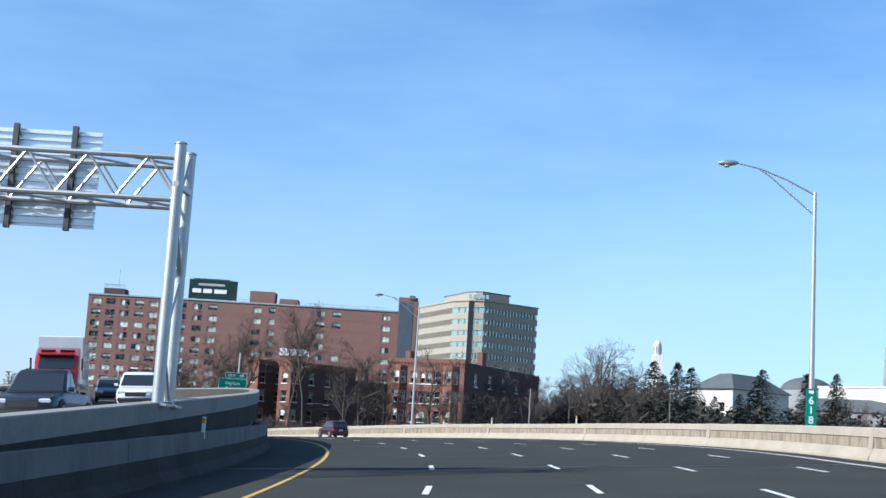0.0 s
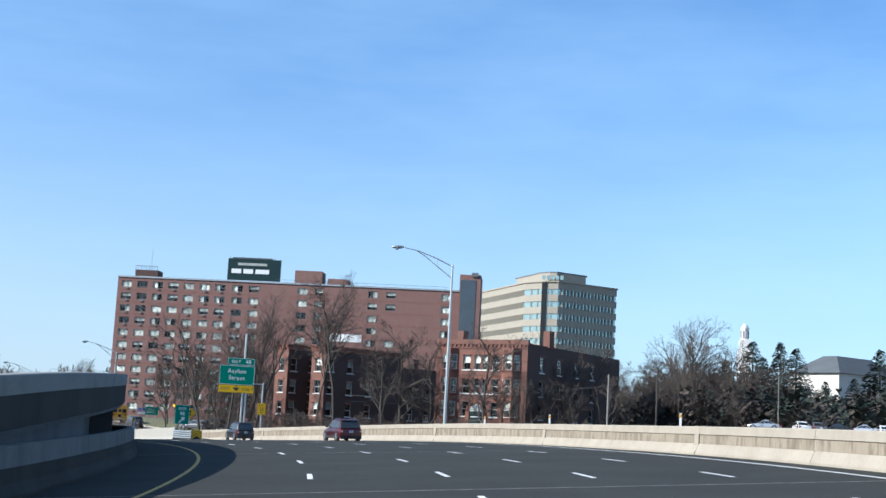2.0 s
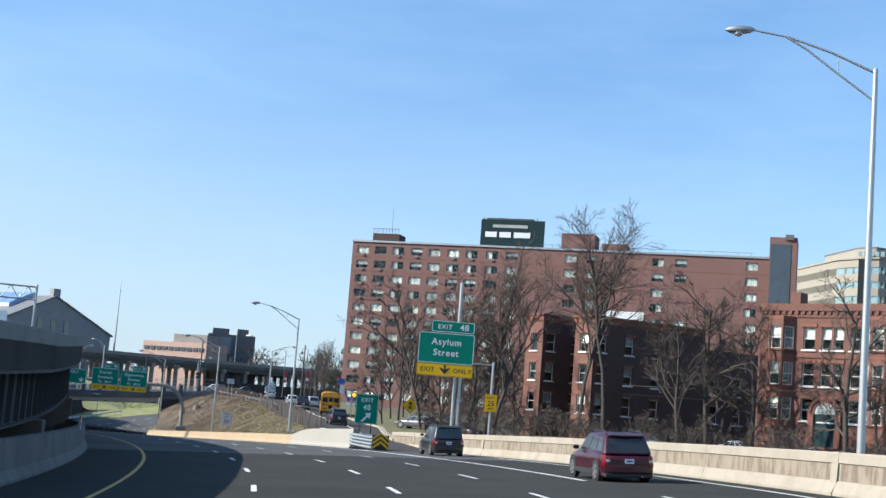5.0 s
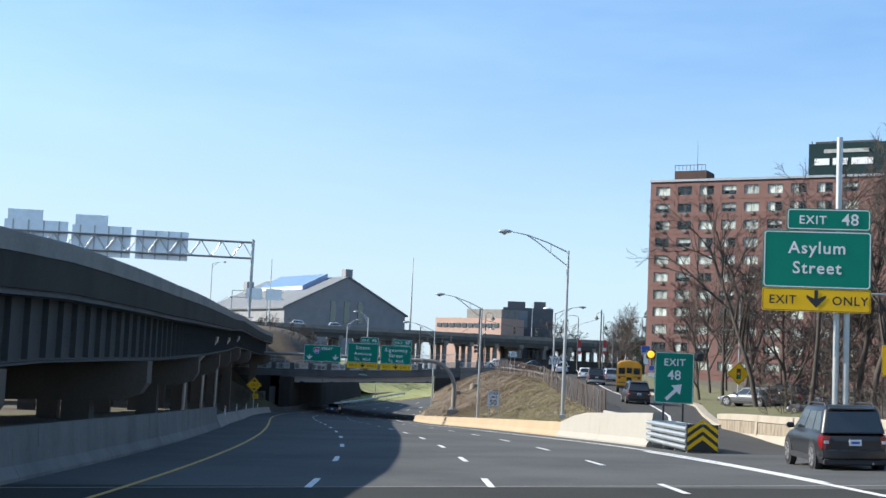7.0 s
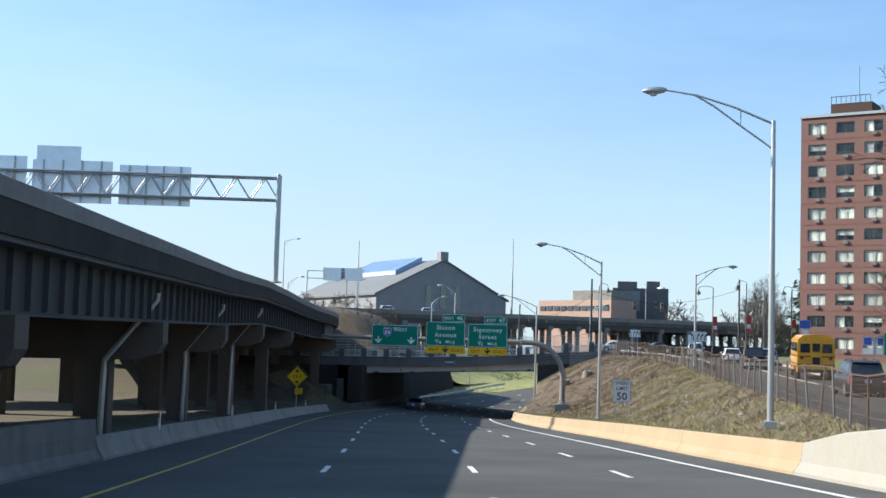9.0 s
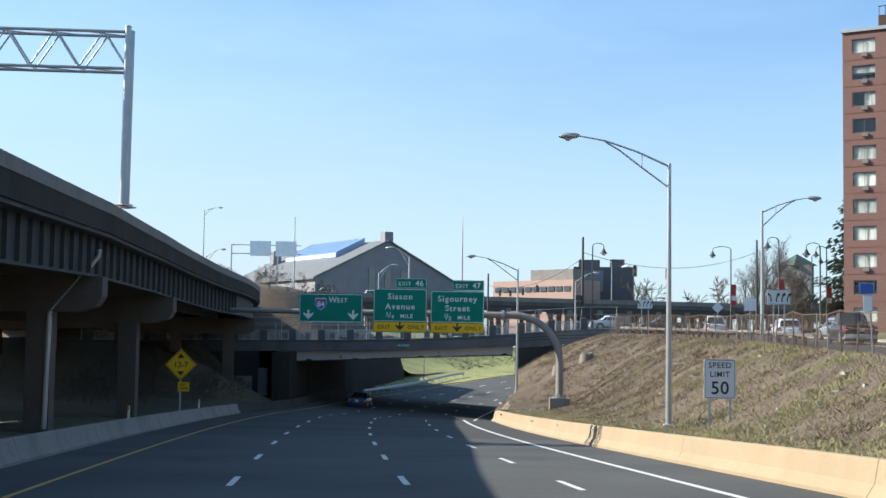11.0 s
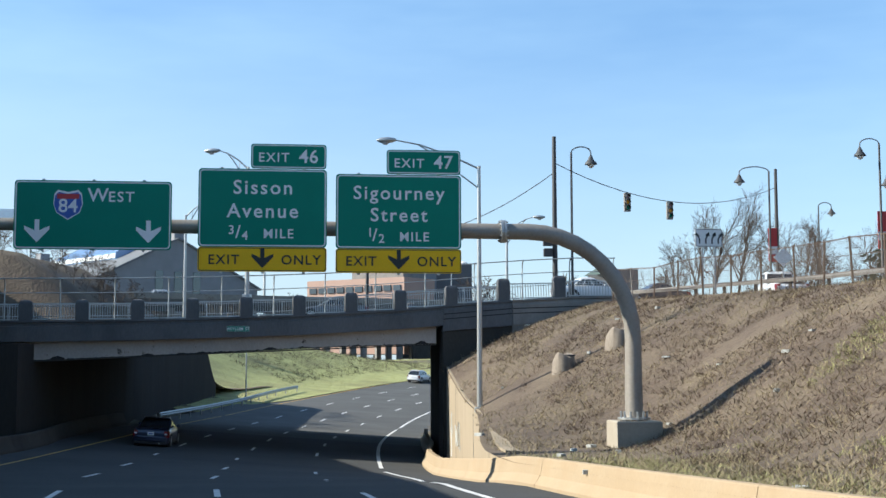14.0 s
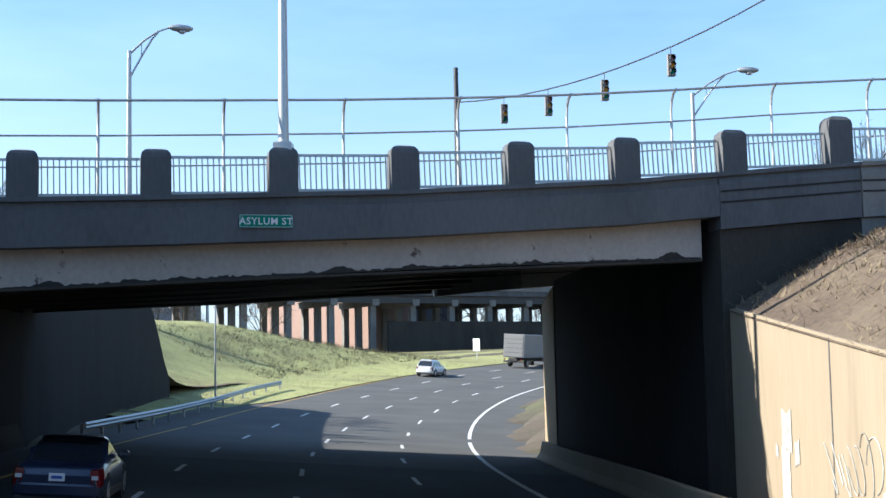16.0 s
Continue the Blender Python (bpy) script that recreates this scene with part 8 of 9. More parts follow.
box_truck(on_road(458.0, -1.9), "dull grey box truck driving away round the bend", M_truck_shaded)


def school_bus(m):
    ob = thing("school_bus", m, "yellow school bus climbing the ramp", "bus")
    W2, L2 = 1.22, 5.2
    prof = [(-W2, 0.55), (-W2, 2.2), (-W2 * 0.96, 2.75), (-W2 * 0.7, 3.02), (0, 3.1), (W2 * 0.7, 3.02), (W2 * 0.96, 2.75), (W2, 2.2), (W2, 0.55)]
    part("body", Geo().loft([[(x, y, z) for x, z in prof] for y in (-L2, L2 - 1.2)]), M_bus_paint, ob, smooth_angle=40)
    part("bonnet", Geo().box((0, L2 - 0.4, 1.1), (2.0, 1.7, 1.1), bevel=0.1), M_bus_paint, ob)
    for x in (-0.72, 0.72):
        part("rear_window", Geo().box((x, -L2 - 0.01, 2.15), (0.62, 0.03, 0.6)), M_carglass, ob)
        part("tail_lamp", Geo().tube([(x * 1.3, -L2 - 0.04, 1.5), (x * 1.3, -L2, 1.5)], 0.12, 12), M_tail, ob)
        part("warning_lamp", Geo().tube([(x * 1.05, -L2 - 0.04, 2.75), (x * 1.05, -L2, 2.75)], 0.11, 12), M_amber, ob)
    dr = part("rear_door", Geo().box((0, -L2 - 0.015, 1.75), (0.7, 0.03, 2.0)), M_bus_paint, ob)
    part("door_window", Geo().box((0, -L2 - 0.035, 2.2), (0.5, 0.02, 0.55)), M_carglass, dr)
    part("door_window", Geo().box((0, -L2 - 0.035, 1.3), (0.5, 0.02, 0.5)), M_carglass, dr)
    part("bumper", Geo().box((0, -L2 - 0.08, 0.62), (2.35, 0.2, 0.24)), M_trim, ob)
    for z in (1.05, 1.6):
        for side in (-1, 1):
            part("rub_rail", Geo().box((side * (W2 + 0.01), -0.6, z), (0.03, 9.0, 0.07)), M_trim, ob)
        part("rub_rail", Geo().box((0, -L2 - 0.012, z), (2.3, 0.02, 0.06)), M_trim, ob)
    for side in (-1, 1):
        for k in range(10):
            part("side_window", Geo().box((side * (W2 + 0.002), -4.5 + 0.85 * k, 2.2), (0.02, 0.68, 0.62)), M_carglass, ob)
        for y in (-3.0, 4.4):
            wheel(ob, side * 1.05, y, 0.48, 0.28)
    return ob


school_bus(on_ramp(262, 0.82) @ Matrix.Rotation(radians(-5), 4, "Z"))
car("suv", on_ramp(231.5, 0.5), M_black_paint, "black SUV climbing the ramp", "SUV", H=1.72)
car("pickup", on_ramp(282, 0.58), M_black_paint, "black pickup waiting on the ramp", "pickup", L=5.6, W=1.98, H=1.85, bed=True, rails=False, hood=1.5, r=0.4)
car("hatchback", on_ramp(308, 0.56), M_white_paint, "white car queuing on the ramp", "car", rails=False, L=4.3, H=1.5)
car("pickup", on_ramp(338, 0.28), M_white_paint, "white pickup queuing on the ramp", "pickup", L=5.6, W=1.98, H=1.88, bed=True, rails=False, hood=1.5, r=0.4)
car("suv", on_ramp(300, 0.84), M_silver_paint, "silver SUV queuing on the ramp", "SUV")


def on_viaduct(s, off, turn=180.0):
    p = at(s, VIA_E - off)
    p.z = at(s, VIA_E).z + lerp_table(VIA_TOP, s) - 1.035 + via_drop(int((s + 60) / 5), off)
    return Matrix.Translation(p) @ Matrix.Rotation(radians(heading(s) + turn), 4, "Z") @ Matrix.Rotation(math.atan(VIA_FALL[int((s + 60) / 5)]), 4, "Y")


car("pickup", on_viaduct(71, 6.0), M_white_paint, "white pickup coming along the raised carriageway", "pickup", L=5.7, W=2.0, H=1.92, bed=True, rails=False, hood=1.55, r=0.4)
car("pickup", on_viaduct(45, 5.9), M_black_paint, "black pickup coming along the raised carriageway", "pickup", L=5.8, W=2.02, H=1.95, bed=True, rails=False, hood=1.55, r=0.41)
car("suv", on_viaduct(98, 8.2), M_grey_paint, "dark SUV far along the raised carriageway", "SUV")
car("suv", on_viaduct(66, 13.2), M_white_paint, "white SUV on the raised carriageway", "SUV")
lorry = thing("articulated_lorry", on_viaduct(84, 11.2), "red lorry tractor pulling a tall white trailer", "lorry")
part("trailer", Geo().box((0, -6.5, 2.7), (2.6, 10.0, 2.95), bevel=0.05), M_white_paint, lorry)
side_line = ((-0.8, 0.7), (1.9, 0.7), (1.95, 2.0), (1.58, 2.85), (1.3, 2.9), (0.2, 3.35), (-0.8, 3.4))
part("cab", Geo().loft([[(x, y * k + (1 - k) * 0.4, z * k + (1 - k) * 1.6) for y, z in side_line] for x, k in ((-1.22, 0.97), (-1.1, 1.0), (1.1, 1.0), (1.22, 0.97))]), M_truck_red, lorry, smooth_angle=30)
part("sun_visor", Geo().box((0, 1.72, 2.88), (2.1, 0.35, 0.12), bevel=0.03), M_truck_red, lorry)
for x in (-0.55, 0.55):
    part("roof_window", Geo().box((x, 0.82, 3.13), (0.85, 0.06, 0.2), Matrix.Translation((0, 0.82, 3.13)) @ Matrix.Rotation(-1.18, 4, "X") @ Matrix.Translation((0, -0.82, -3.13))), M_carglass, lorry)
for k in range(7):
    part("grille_bar", Geo().box((-0.54 + 0.18 * k, 3.575, 1.15), (0.05, 0.03, 0.86)), M_trim, lorry)
part("bonnet", Geo().loft([[(x * w, y, z) for x, z in ((-1.0, 0.6), (-1.0, zt - 0.2), (-0.8, zt), (0.8, zt), (1.0, zt - 0.2), (1.0, 0.6))] for y, w, zt in ((1.8, 1.0, 2.0), (3.3, 0.9, 1.75), (3.5, 0.8, 1.5))]), M_truck_red, lorry, smooth_angle=30)
part("windscreen", Geo().loft([[(-1.02, 1.93 + e, 2.06), (-0.96, 1.62 + e, 2.78), (0.96, 1.62 + e, 2.78), (1.02, 1.93 + e, 2.06)] for e in (0, 0.035)]), M_carglass, lorry)
part("grille", Geo().box((0, 3.52, 1.15), (1.2, 0.08, 0.9)), M_galv, lorry)
part("bumper", Geo().box((0, 3.55, 0.55), (2.3, 0.25, 0.35), bevel=0.05), M_galv, lorry)
for side in (-1, 1):
    part("head_lamp", Geo().box((side * 0.85, 3.45, 0.95), (0.3, 0.15, 0.25)), M_headl, lorry)
    part("mirror", Geo().box((side * 1.45, 1.7, 2.3), (0.1, 0.2, 0.7)), M_trim, lorry)
    for y in (-10.5, -9.2, -0.6, 2.6):
        wheel(lorry, side * 1.05, y, 0.5, 0.3)

for i, (x, y, z, a) in enumerate(((24.3, 226, 0.25, 80), (29.2, 226, 0.25, 8), (31.4, 226.5, 0.25, 5), (33.9, 226, 0.25, 78), (37.4, 226, 0.25, 70), (40.4, 227, 0.25, 4), (42.9, 227, 0.3, 3), (45.5, 228, 0.3, 5), (-14.5, 200.5, 0.25, 70), (-20.5, 203.0, 0.25, 72), (-28.5, 206.5, 0.25, 70), (-47.5, 216.5, 0.3, 60))):
    mat, word = ((M_silver_paint, "silver"), (M_white_paint, "white"), (M_grey_paint, "grey"), (M_black_paint, "black"))[i % 4]
    z = ground_z(x, y)
    car("sedan", pose(x, y, z, 0, 0, a), mat, word + " sedan parked beyond the barrier", "car", L=4.6, H=1.45, hood=1.4, boot=0.85, rear_rake=0.8, rails=False, clear=0.18, group="parked cars", waist=0.58)
for u, n, a, mat, word in ((9, 13.5, 90, M_grey_paint, "grey"), (24, 6.5, -90, M_white_paint, "white"), (30, 11.5, 90, M_black_paint, "black")):
    q = br(u, n, br_z(u) - 0.012)
    car("sedan", Matrix.Translation(q) @ Matrix.Rotation(math.atan2(BR_U.y, BR_U.x) + radians(a), 4, "Z"), mat, word + " car on the street over the bridge", "car", L=4.6, H=1.5, hood=1.4, boot=0.8, rear_rake=0.7, rails=False, clear=0.18, group="cars on the bridge street", waist=0.58)
for k, off, kind in ((30, 4, 0), (62, 4, 1), (75, 10, 1)):
    q = A2 + dv * k + sv * off + Vector((0, 0, -0.4))
    m = Matrix.Translation(q) @ Matrix.Rotation(math.atan2(dv.y, dv.x) - math.pi / 2, 4, "Z")
    if kind == 0:
        box_truck(m, "white lorry on the distant elevated road")
    else:
        car("van", m, M_white_paint, "white van on the distant elevated road", "van", L=5.2, H=2.1, W=1.95, rails=False)


# ---- trees and grass ----
def grow(rng, height, levels=4, spread_k=1.0, first=0.35, thick=0.018, many=(9, 6, 5, 4, 3)):
    """Branches of a bare tree as lists of (points, radii, level)."""
    out = []

    def branch(p, d, length, r, level):
        n = 5 if level == 0 else (2 if level >= levels or (levels == 3 and level == 2) else 3)
        pts, rad = [p], [r]
        q, v = p.copy(), d.copy()
        for i in range(n):
            wob = 0.10 if level == 0 else 0.22
            v = (v + Vector((rng.gauss(0, wob), rng.gauss(0, wob), rng.gauss(0, wob * 0.6) + (0.05 if level else 0.08)))).normalized()
            q = q + v * (length / n)
            pts.append(q.copy())
            rad.append(r * (1 - 0.62 * (i + 1) / n) if level < levels else r * (1 - 0.75 * (i + 1) / n))
        out.append((pts, rad, level))
        if level >= levels:
            return
        kids = many[level]
        for k in range(kids):
            f = first + (1 - first) * (k + rng.random() * 0.8) / kids if level == 0 else 0.25 + 0.75 * (k + rng.random()) / kids
            i = min(n - 1, int(f * n))
            base = pts[i].lerp(pts[i + 1], min(1, f * n - i))
            ax = pts[i + 1] - pts[i]
            ax.normalize()
            side = ax.orthogonal().normalized()
            side.rotate(Matrix.Rotation(rng.uniform(0, 2 * math.pi), 3, ax).to_quaternion())
            lean = radians(rng.uniform(28, 58)) * spread_k
            nd = (ax * math.cos(lean) + side * math.sin(lean)).normalized()
            k_len = (0.52, 0.55, 0.6, 0.62, 0.6)[level] * (1.15 - 0.55 * f) * rng.uniform(0.8, 1.2)
            branch(base, nd, length * k_len, rad[i] * 0.62, level + 1)

    branch(Vector((0, 0, 0)), Vector((rng.gauss(0, 0.05), rng.gauss(0, 0.05), 1)), height * 0.82, height * thick, 0)
    return out


def bare_tree_meshes(seed, height, levels=4, spread_k=1.0, first=0.35, thick=0.018, many=(9, 6, 5, 4, 3), thin=0.011):
    rng = random.Random(seed)
    trunk, crown = Geo(), Geo()
    for pts, rad, level in grow(rng, height, levels, spread_k, first, thick, many):
        rad = [max(x, thin) for x in rad]
        if level == levels:
            # a twig: one slim cone
            d = (pts[-1] - pts[0]).normalized()
            a = d.orthogonal().normalized()
            b = d.cross(a)
            r = rad[0]
            crown.add([pts[0] + a * r, pts[0] + (b * 0.87 - a * 0.5) * r, pts[0] + (b * -0.87 - a * 0.5) * r, pts[-1]], [(0, 1, 3), (1, 2, 3), (2, 0, 3)])
        elif level <= 1:
            trunk.tube(pts, rad, (8 if level == 0 else 6) if levels > 3 else 4, caps=False)
        else:
            crown.tube(pts, rad, 4 if level == 2 and levels > 3 else 3, caps=False)
    return trunk.mesh("trunk", M_bark, 60), crown.mesh("crown", M_twig)


DENSE = (11, 6, 6, 4)
KINDS = [bare_tree_meshes(3, 17, 4, 0.7, 0.3, 0.0125, DENSE), bare_tree_meshes(8, 18, 4, 0.6, 0.35, 0.012, DENSE), bare_tree_meshes(14, 14, 4, 0.9, 0.22, 0.0125, DENSE), bare_tree_meshes(23, 12, 4, 0.85, 0.15, 0.0125, DENSE), bare_tree_meshes(31, 17.5, 4, 0.92, 0.5, 0.0115, (11, 7, 6, 5)), bare_tree_meshes(52, 14.5, 4, 1.0, 0.2, 0.0165, (9, 7, 6, 5), 0.015)]


def bare_tree(kind, x, y, scale, turn, label="bare grey-brown deciduous tree in early spring", z=None):
    ob = thing("tree", pose(x, y, (ground_z(x, y) if z is None else z) - 0.1, 0, 0, turn), label, "tree", "bare trees")
    ob.scale = (scale, scale, scale)
    t, c = KINDS[kind]
    part("trunk", t, None, ob)
    part("crown", c, None, ob)


rt = random.Random(77)
for kind, x, y, sc in ((4, -31.5, 206, 1.06), (4, -34.3, 207.8, 0.98), (5, -19.5, 206.6, 0.95), (4, -47.0, 212.0, 0.88), (2, -24.5, 200.0, 0.95), (5, -22.5, 203.0, 1.0), (5, -11.6, 194.6, 1.0), (3, -9.5, 197, 0.8), (0, -44.5, 217, 1.0), (2, -48, 219.5, 0.95), (3, -51.0, 221, 1.0), (0, -54.5, 225, 0.95), (2, -58.5, 229, 0.9), (3, -63, 236, 0.9), (1, -47, 223, 1.0), (0, -62, 244, 0.85), (2, -68, 252, 0.8), (3, -70, 262, 0.8), (3, -1.2, 205, 0.72), (2, -4.2, 206.5, 0.66), (3, 2.2, 208, 0.78), (2, -7.2, 203.5, 0.6), (3, -5.5, 212, 0.85), (2, -2.0, 214, 0.8), (0, 1.5, 222, 0.85), (3, 5.0, 220, 0.8), (2, 9.0, 230, 0.8), (3, 13, 226, 0.8), (0, 16, 238, 0.85), (2, 21, 236, 0.8), (3, 24, 254, 0.7), (1, -5, 232, 0.8), (2, 4, 245, 0.95), (0, 14, 262, 1.0), (2, 24, 270, 1.0), (3, 20, 290, 1.2), (0, 20, 322, 1.1), (2, 12, 316, 1.0), (3, 62, 290, 0.6), (2, 84, 330, 0.8), (0, 95, 320, 1.1), (2, 112, 345, 1.2), (3, 125, 360, 1.2), (0, 140, 390, 1.3), (2, 5, 300, 1.25), (0, -4, 320, 1.2)):
    bare_tree(kind, x, y, sc * rt.uniform(0.92, 1.08), rt.uniform(0, 360))
for i in range(11):
    a = i / 10
    bare_tree(rt.choice((2, 3)), -122 + 12 * a + rt.uniform(-3, 3), 345 + 30 * a + rt.uniform(-6, 6), rt.uniform(0.5, 0.72), rt.uniform(0, 360), "small bare tree beyond the street")
for k, x, y, sc in ((1, -130, 370, 0.72), (0, -134, 378, 0.8), (1, -138, 386, 0.75), (2, -142, 392, 0.85), (0, -123.5, 366, 0.68)):
    bare_tree(k, x, y, sc, rt.uniform(0, 360), "pale bare tree beyond the street corner")
for x, y in ((-214, 408), (-222, 416), (-212, 425)):
    bare_tree(rt.choice((2, 3)), x, y, rt.uniform(0.7, 0.9), rt.uniform(0, 360), "bare tree on the grass mound")

# undergrowth and far woods, too many to count
low = [bare_tree_meshes(100 + k, 3.2, 3, 1.1, 0.05, 0.010, (7, 5, 5), 0.016) for k in range(3)]


def joined(name, spots, source, label, category, mat):
    vs, fs, n = [], [], 0
    packs = []
    for t, c in source:
        v = [tuple(q.co) for me in (t, c) for q in me.vertices]
        off = len(t.vertices)
        f = [tuple(p.vertices) for p in t.polygons] + [tuple(i + off for i in p.vertices) for p in c.polygons]
        packs.append((np.array(v), f))
    for k, (x, y, z, sc, a) in enumerate(spots):
        v, f = packs[k % len(packs)]
        ca, sa = math.cos(a) * sc, math.sin(a) * sc
        w = np.c_[v[:, 0] * ca - v[:, 1] * sa + x, v[:, 0] * sa + v[:, 1] * ca + y, v[:, 2] * sc + z]
        vs.append(w)
        fs += [tuple(i + n for i in q) for q in f]
        n += len(v)
    me = bpy.data.meshes.new(name)
    me.from_pydata(np.concatenate(vs).tolist(), [], fs)
    me.materials.append(mat)
    return tagged(new(name, me), label, category, "", "stuff")


rb = random.Random(41)
spots = []
for i in range(230):
    f = rb.random()
    x, y = -62 + 75 * f + rb.uniform(-3, 3), 226 - 44 * min(1, f * 1.25) + rb.uniform(-5, 6)
    s_, lat_, _ = nearest(x, y)
    if lat_ > lerp_table(BAR_R, s_) + 4:
        spots.append((x, y, ground_z(x, y), rb.uniform(0.5, 1.1), rb.uniform(0, 6.28)))
for i in range(90):
    x, y = rb.uniform(-4, 34), rb.uniform(225, 300)
    spots.append((x, y, ground_z(x, y), rb.uniform(0.8, 1.8), rb.uniform(0, 6.28)))
for i in range(34):
    x, y = rb.uniform(4, 46), rb.uniform(207, 221)
    spots.append((x, y, ground_z(x, y), rb.uniform(0.35, 0.7), rb.uniform(0, 6.28)))
for i in range(26):
    p = at(rb.uniform(300, 332), rb.uniform(-12, -22))
    spots.append((p.x, p.y, ground_z(p.x, p.y), rb.uniform(0.5, 1.0), rb.uniform(0, 6.28)))
for i in range(60):
    s_, lat_ = rb.uniform(366, 392), rb.uniform(-15, -34)
    p = at(s_, lat_)
    spots.append((p.x, p.y, bank_z(s_, lat_) - 0.1, rb.uniform(0.5, 0.9), rb.uniform(0, 6.28)))
for i in range(46):
    a, k = rb.uniform(0.12, 0.312), rb.uniform(98, 138)
    x, y = -28 - a * k, 139 + k * math.sqrt(1 - a * a)
    spots.append((x, y, ground_z(x, y), rb.uniform(0.8, 1.5), rb.uniform(0, 6.28)))
joined("undergrowth", spots, low, "tangled bare brown undergrowth", "shrubs", M_twig)
woods = [bare_tree_meshes(200 + k, 13, 3, 0.9, 0.2, 0.014, (9, 7, 6), 0.045) for k in range(3)]
spots = []
for i in range(95):
    a = radians(rb.uniform(-25, 62))
    d = rb.uniform(420, 800)
    x, y = -60 - d * math.sin(a), 120 + d * math.cos(a)
    if y < 480 and -230 < x < -60:
        continue
    spots.append((x, y, 0.5, rb.uniform(0.9, 1.7), rb.uniform(0, 6.28)))
for i in range(75):
    x, y = rb.uniform(-4, 27), rb.uniform(236, 322)
    spots.append((x, y, ground_z(x, y) - 0.1, rb.uniform(0.55, 0.85), rb.uniform(0, 6.28)))
for i in range(40):
    x = rb.uniform(20, 260)
    spots.append((x, 330 + rb.uniform(-20, 140), 0.5, rb.uniform(0.9, 1.5), rb.uniform(0, 6.28)))
for i in range(20):
    a, k = rb.uniform(0.12, 0.31), rb.uniform(100, 140)
    x, y = -28 - a * k, 139 + k * math.sqrt(1 - a * a)
    spots.append((x, y, ground_z(x, y) - 0.1, rb.uniform(0.6, 0.85), rb.uniform(0, 6.28)))
joined("far_woods", spots, woods, "belt of distant bare winter trees", "woods", M_twig)


def spray(g, rng, p, out, size):
    """A flat drooping spray of needles: a few slim triangles fanned from p along out."""
    side = Vector((-out.y, out.x, 0))
    if side.length < 0.01:
        side = Vector((1, 0, 0))
    side.normalize()
    for k in (-1, 0, 1):
        tip = p + out * size * rng.uniform(0.8, 1.2) + side * k * size * rng.uniform(0.35, 0.7) + Vector((0, 0, rng.uniform(-0.45, 0.12) * size))
        w = size * 0.28
        g.add([p - side * w + Vector((0, 0, -w * 0.6)), p + side * w + Vector((0, 0, w * 0.6)), tip], [(0, 1, 2)])


def conifer_meshes(seed, height, wide, mat, gaps=0.0):
    rng = random.Random(seed)
    trunk = Geo().tube([(0, 0, 0), (0, 0, height * 0.5), (0, 0, height)], [height * 0.016, height * 0.009, 0.02], 7)
    g = Geo()
    for k in range(int(height * (60 if gaps == 0 else 85))):
        f = rng.random() ** 1.35
        a = rng.uniform(0, 2 * math.pi)
        tier = 1.0 + 0.07 * math.sin(f * height * 2.2 + 1.2 * math.sin(a * 2)) + gaps * math.sin(f * height * 3.6)
        reach = (wide * (1 - f) ** 0.7 + 0.1) * tier * (0.88 + 0.42 * noise.noise((3 * math.cos(a), 3 * math.sin(a), f * height * 0.5 + seed)))
        out = Vector((math.cos(a), math.sin(a), -0.28))
        z = height * (0.06 + 0.93 * f)
        n = max(2, int(reach / 0.55))
        for i in range(n):
            u = (i + rng.uniform(0.5, 1.0)) / n
            p = Vector((out.x * reach * u, out.y * reach * u, z - 0.25 * reach * u + 0.14 * reach * u * u + rng.uniform(-0.2, 0.2)))
            spray(g, rng, p, out, rng.uniform(0.35, 0.65) * (0.55 + 0.45 * (1 - f)))
    return trunk.mesh("trunk", M_bark, 60), g.mesh("needles", mat)


CON = [conifer_meshes(1, 15, 3.4, M_needle), conifer_meshes(2, 17, 3.0, M_needle), conifer_meshes(3, 14.5, 4.4, M_needle_pale, 0.28)]
BROAD = "broad dark green conifer behind a car park"
for kind, x, y, sc, lab in ((0, 30.5, 293, 1.08, BROAD), (1, 35.4, 292, 0.95, BROAD), (0, 38.6, 294, 1.02, BROAD), (0, 26, 297, 0.85, BROAD), (0, 33, 297, 0.9, BROAD), (1, 20, 290, 0.7, BROAD), (0, 12, 285, 0.65, BROAD), (0, 42.6, 286, 0.6, "small dark conifer before a white hall"), (0, 48.3, 289, 0.66, "small dark conifer before a white hall"), (0, 53.8, 294, 1.05, "dark conifer beside a white hall"), (1, 66, 305, 0.95, "dark conifer beside a white hall"), (1, 74, 312, 1.0, "dark conifer beside a white hall"), (2, -107.7, 336.0, 1.2, "pale green spruce beside the apartment block")):
    ob = thing("conifer", pose(x, y, ground_z(x, y) - 0.1, 0, 0, 40 * x), lab, "conifer tree", "conifers")
    ob.scale = (sc * 1.5, sc * 1.5, sc) if kind < 2 else (sc * 0.92, sc * 0.92, sc)
    part("trunk", CON[kind][0], None, ob)
    part("needles", CON[kind][1], None, ob)

# evergreen shrubs that fill the belt behind the barrier
re_ = random.Random(61)
g, thicket = Geo(), Geo()
for i in range(380):
    x, y = (re_.uniform(-4, 78), re_.uniform(240, 315)) if i < 270 else (re_.uniform(4, 34), re_.uniform(228, 262))
    r, h, z0 = re_.uniform(1.4, 3.2), re_.uniform(3.0, 7.0), ground_z(x, y)
    bare = re_.random() < (0.85 if x < 24 else 0.35)
    for k in range(90):
        a, f = re_.uniform(0, 6.283), re_.random()
        q = r * math.sqrt(max(0.05, 1 - f * f)) * re_.uniform(0.6, 1.1)
        spray(thicket if bare else g, re_, Vector((x + q * math.cos(a), y + q * math.sin(a), z0 + h * f)), Vector((math.cos(a), math.sin(a), 0.9 if bare else 0.4)), re_.uniform(0.4, 0.8))
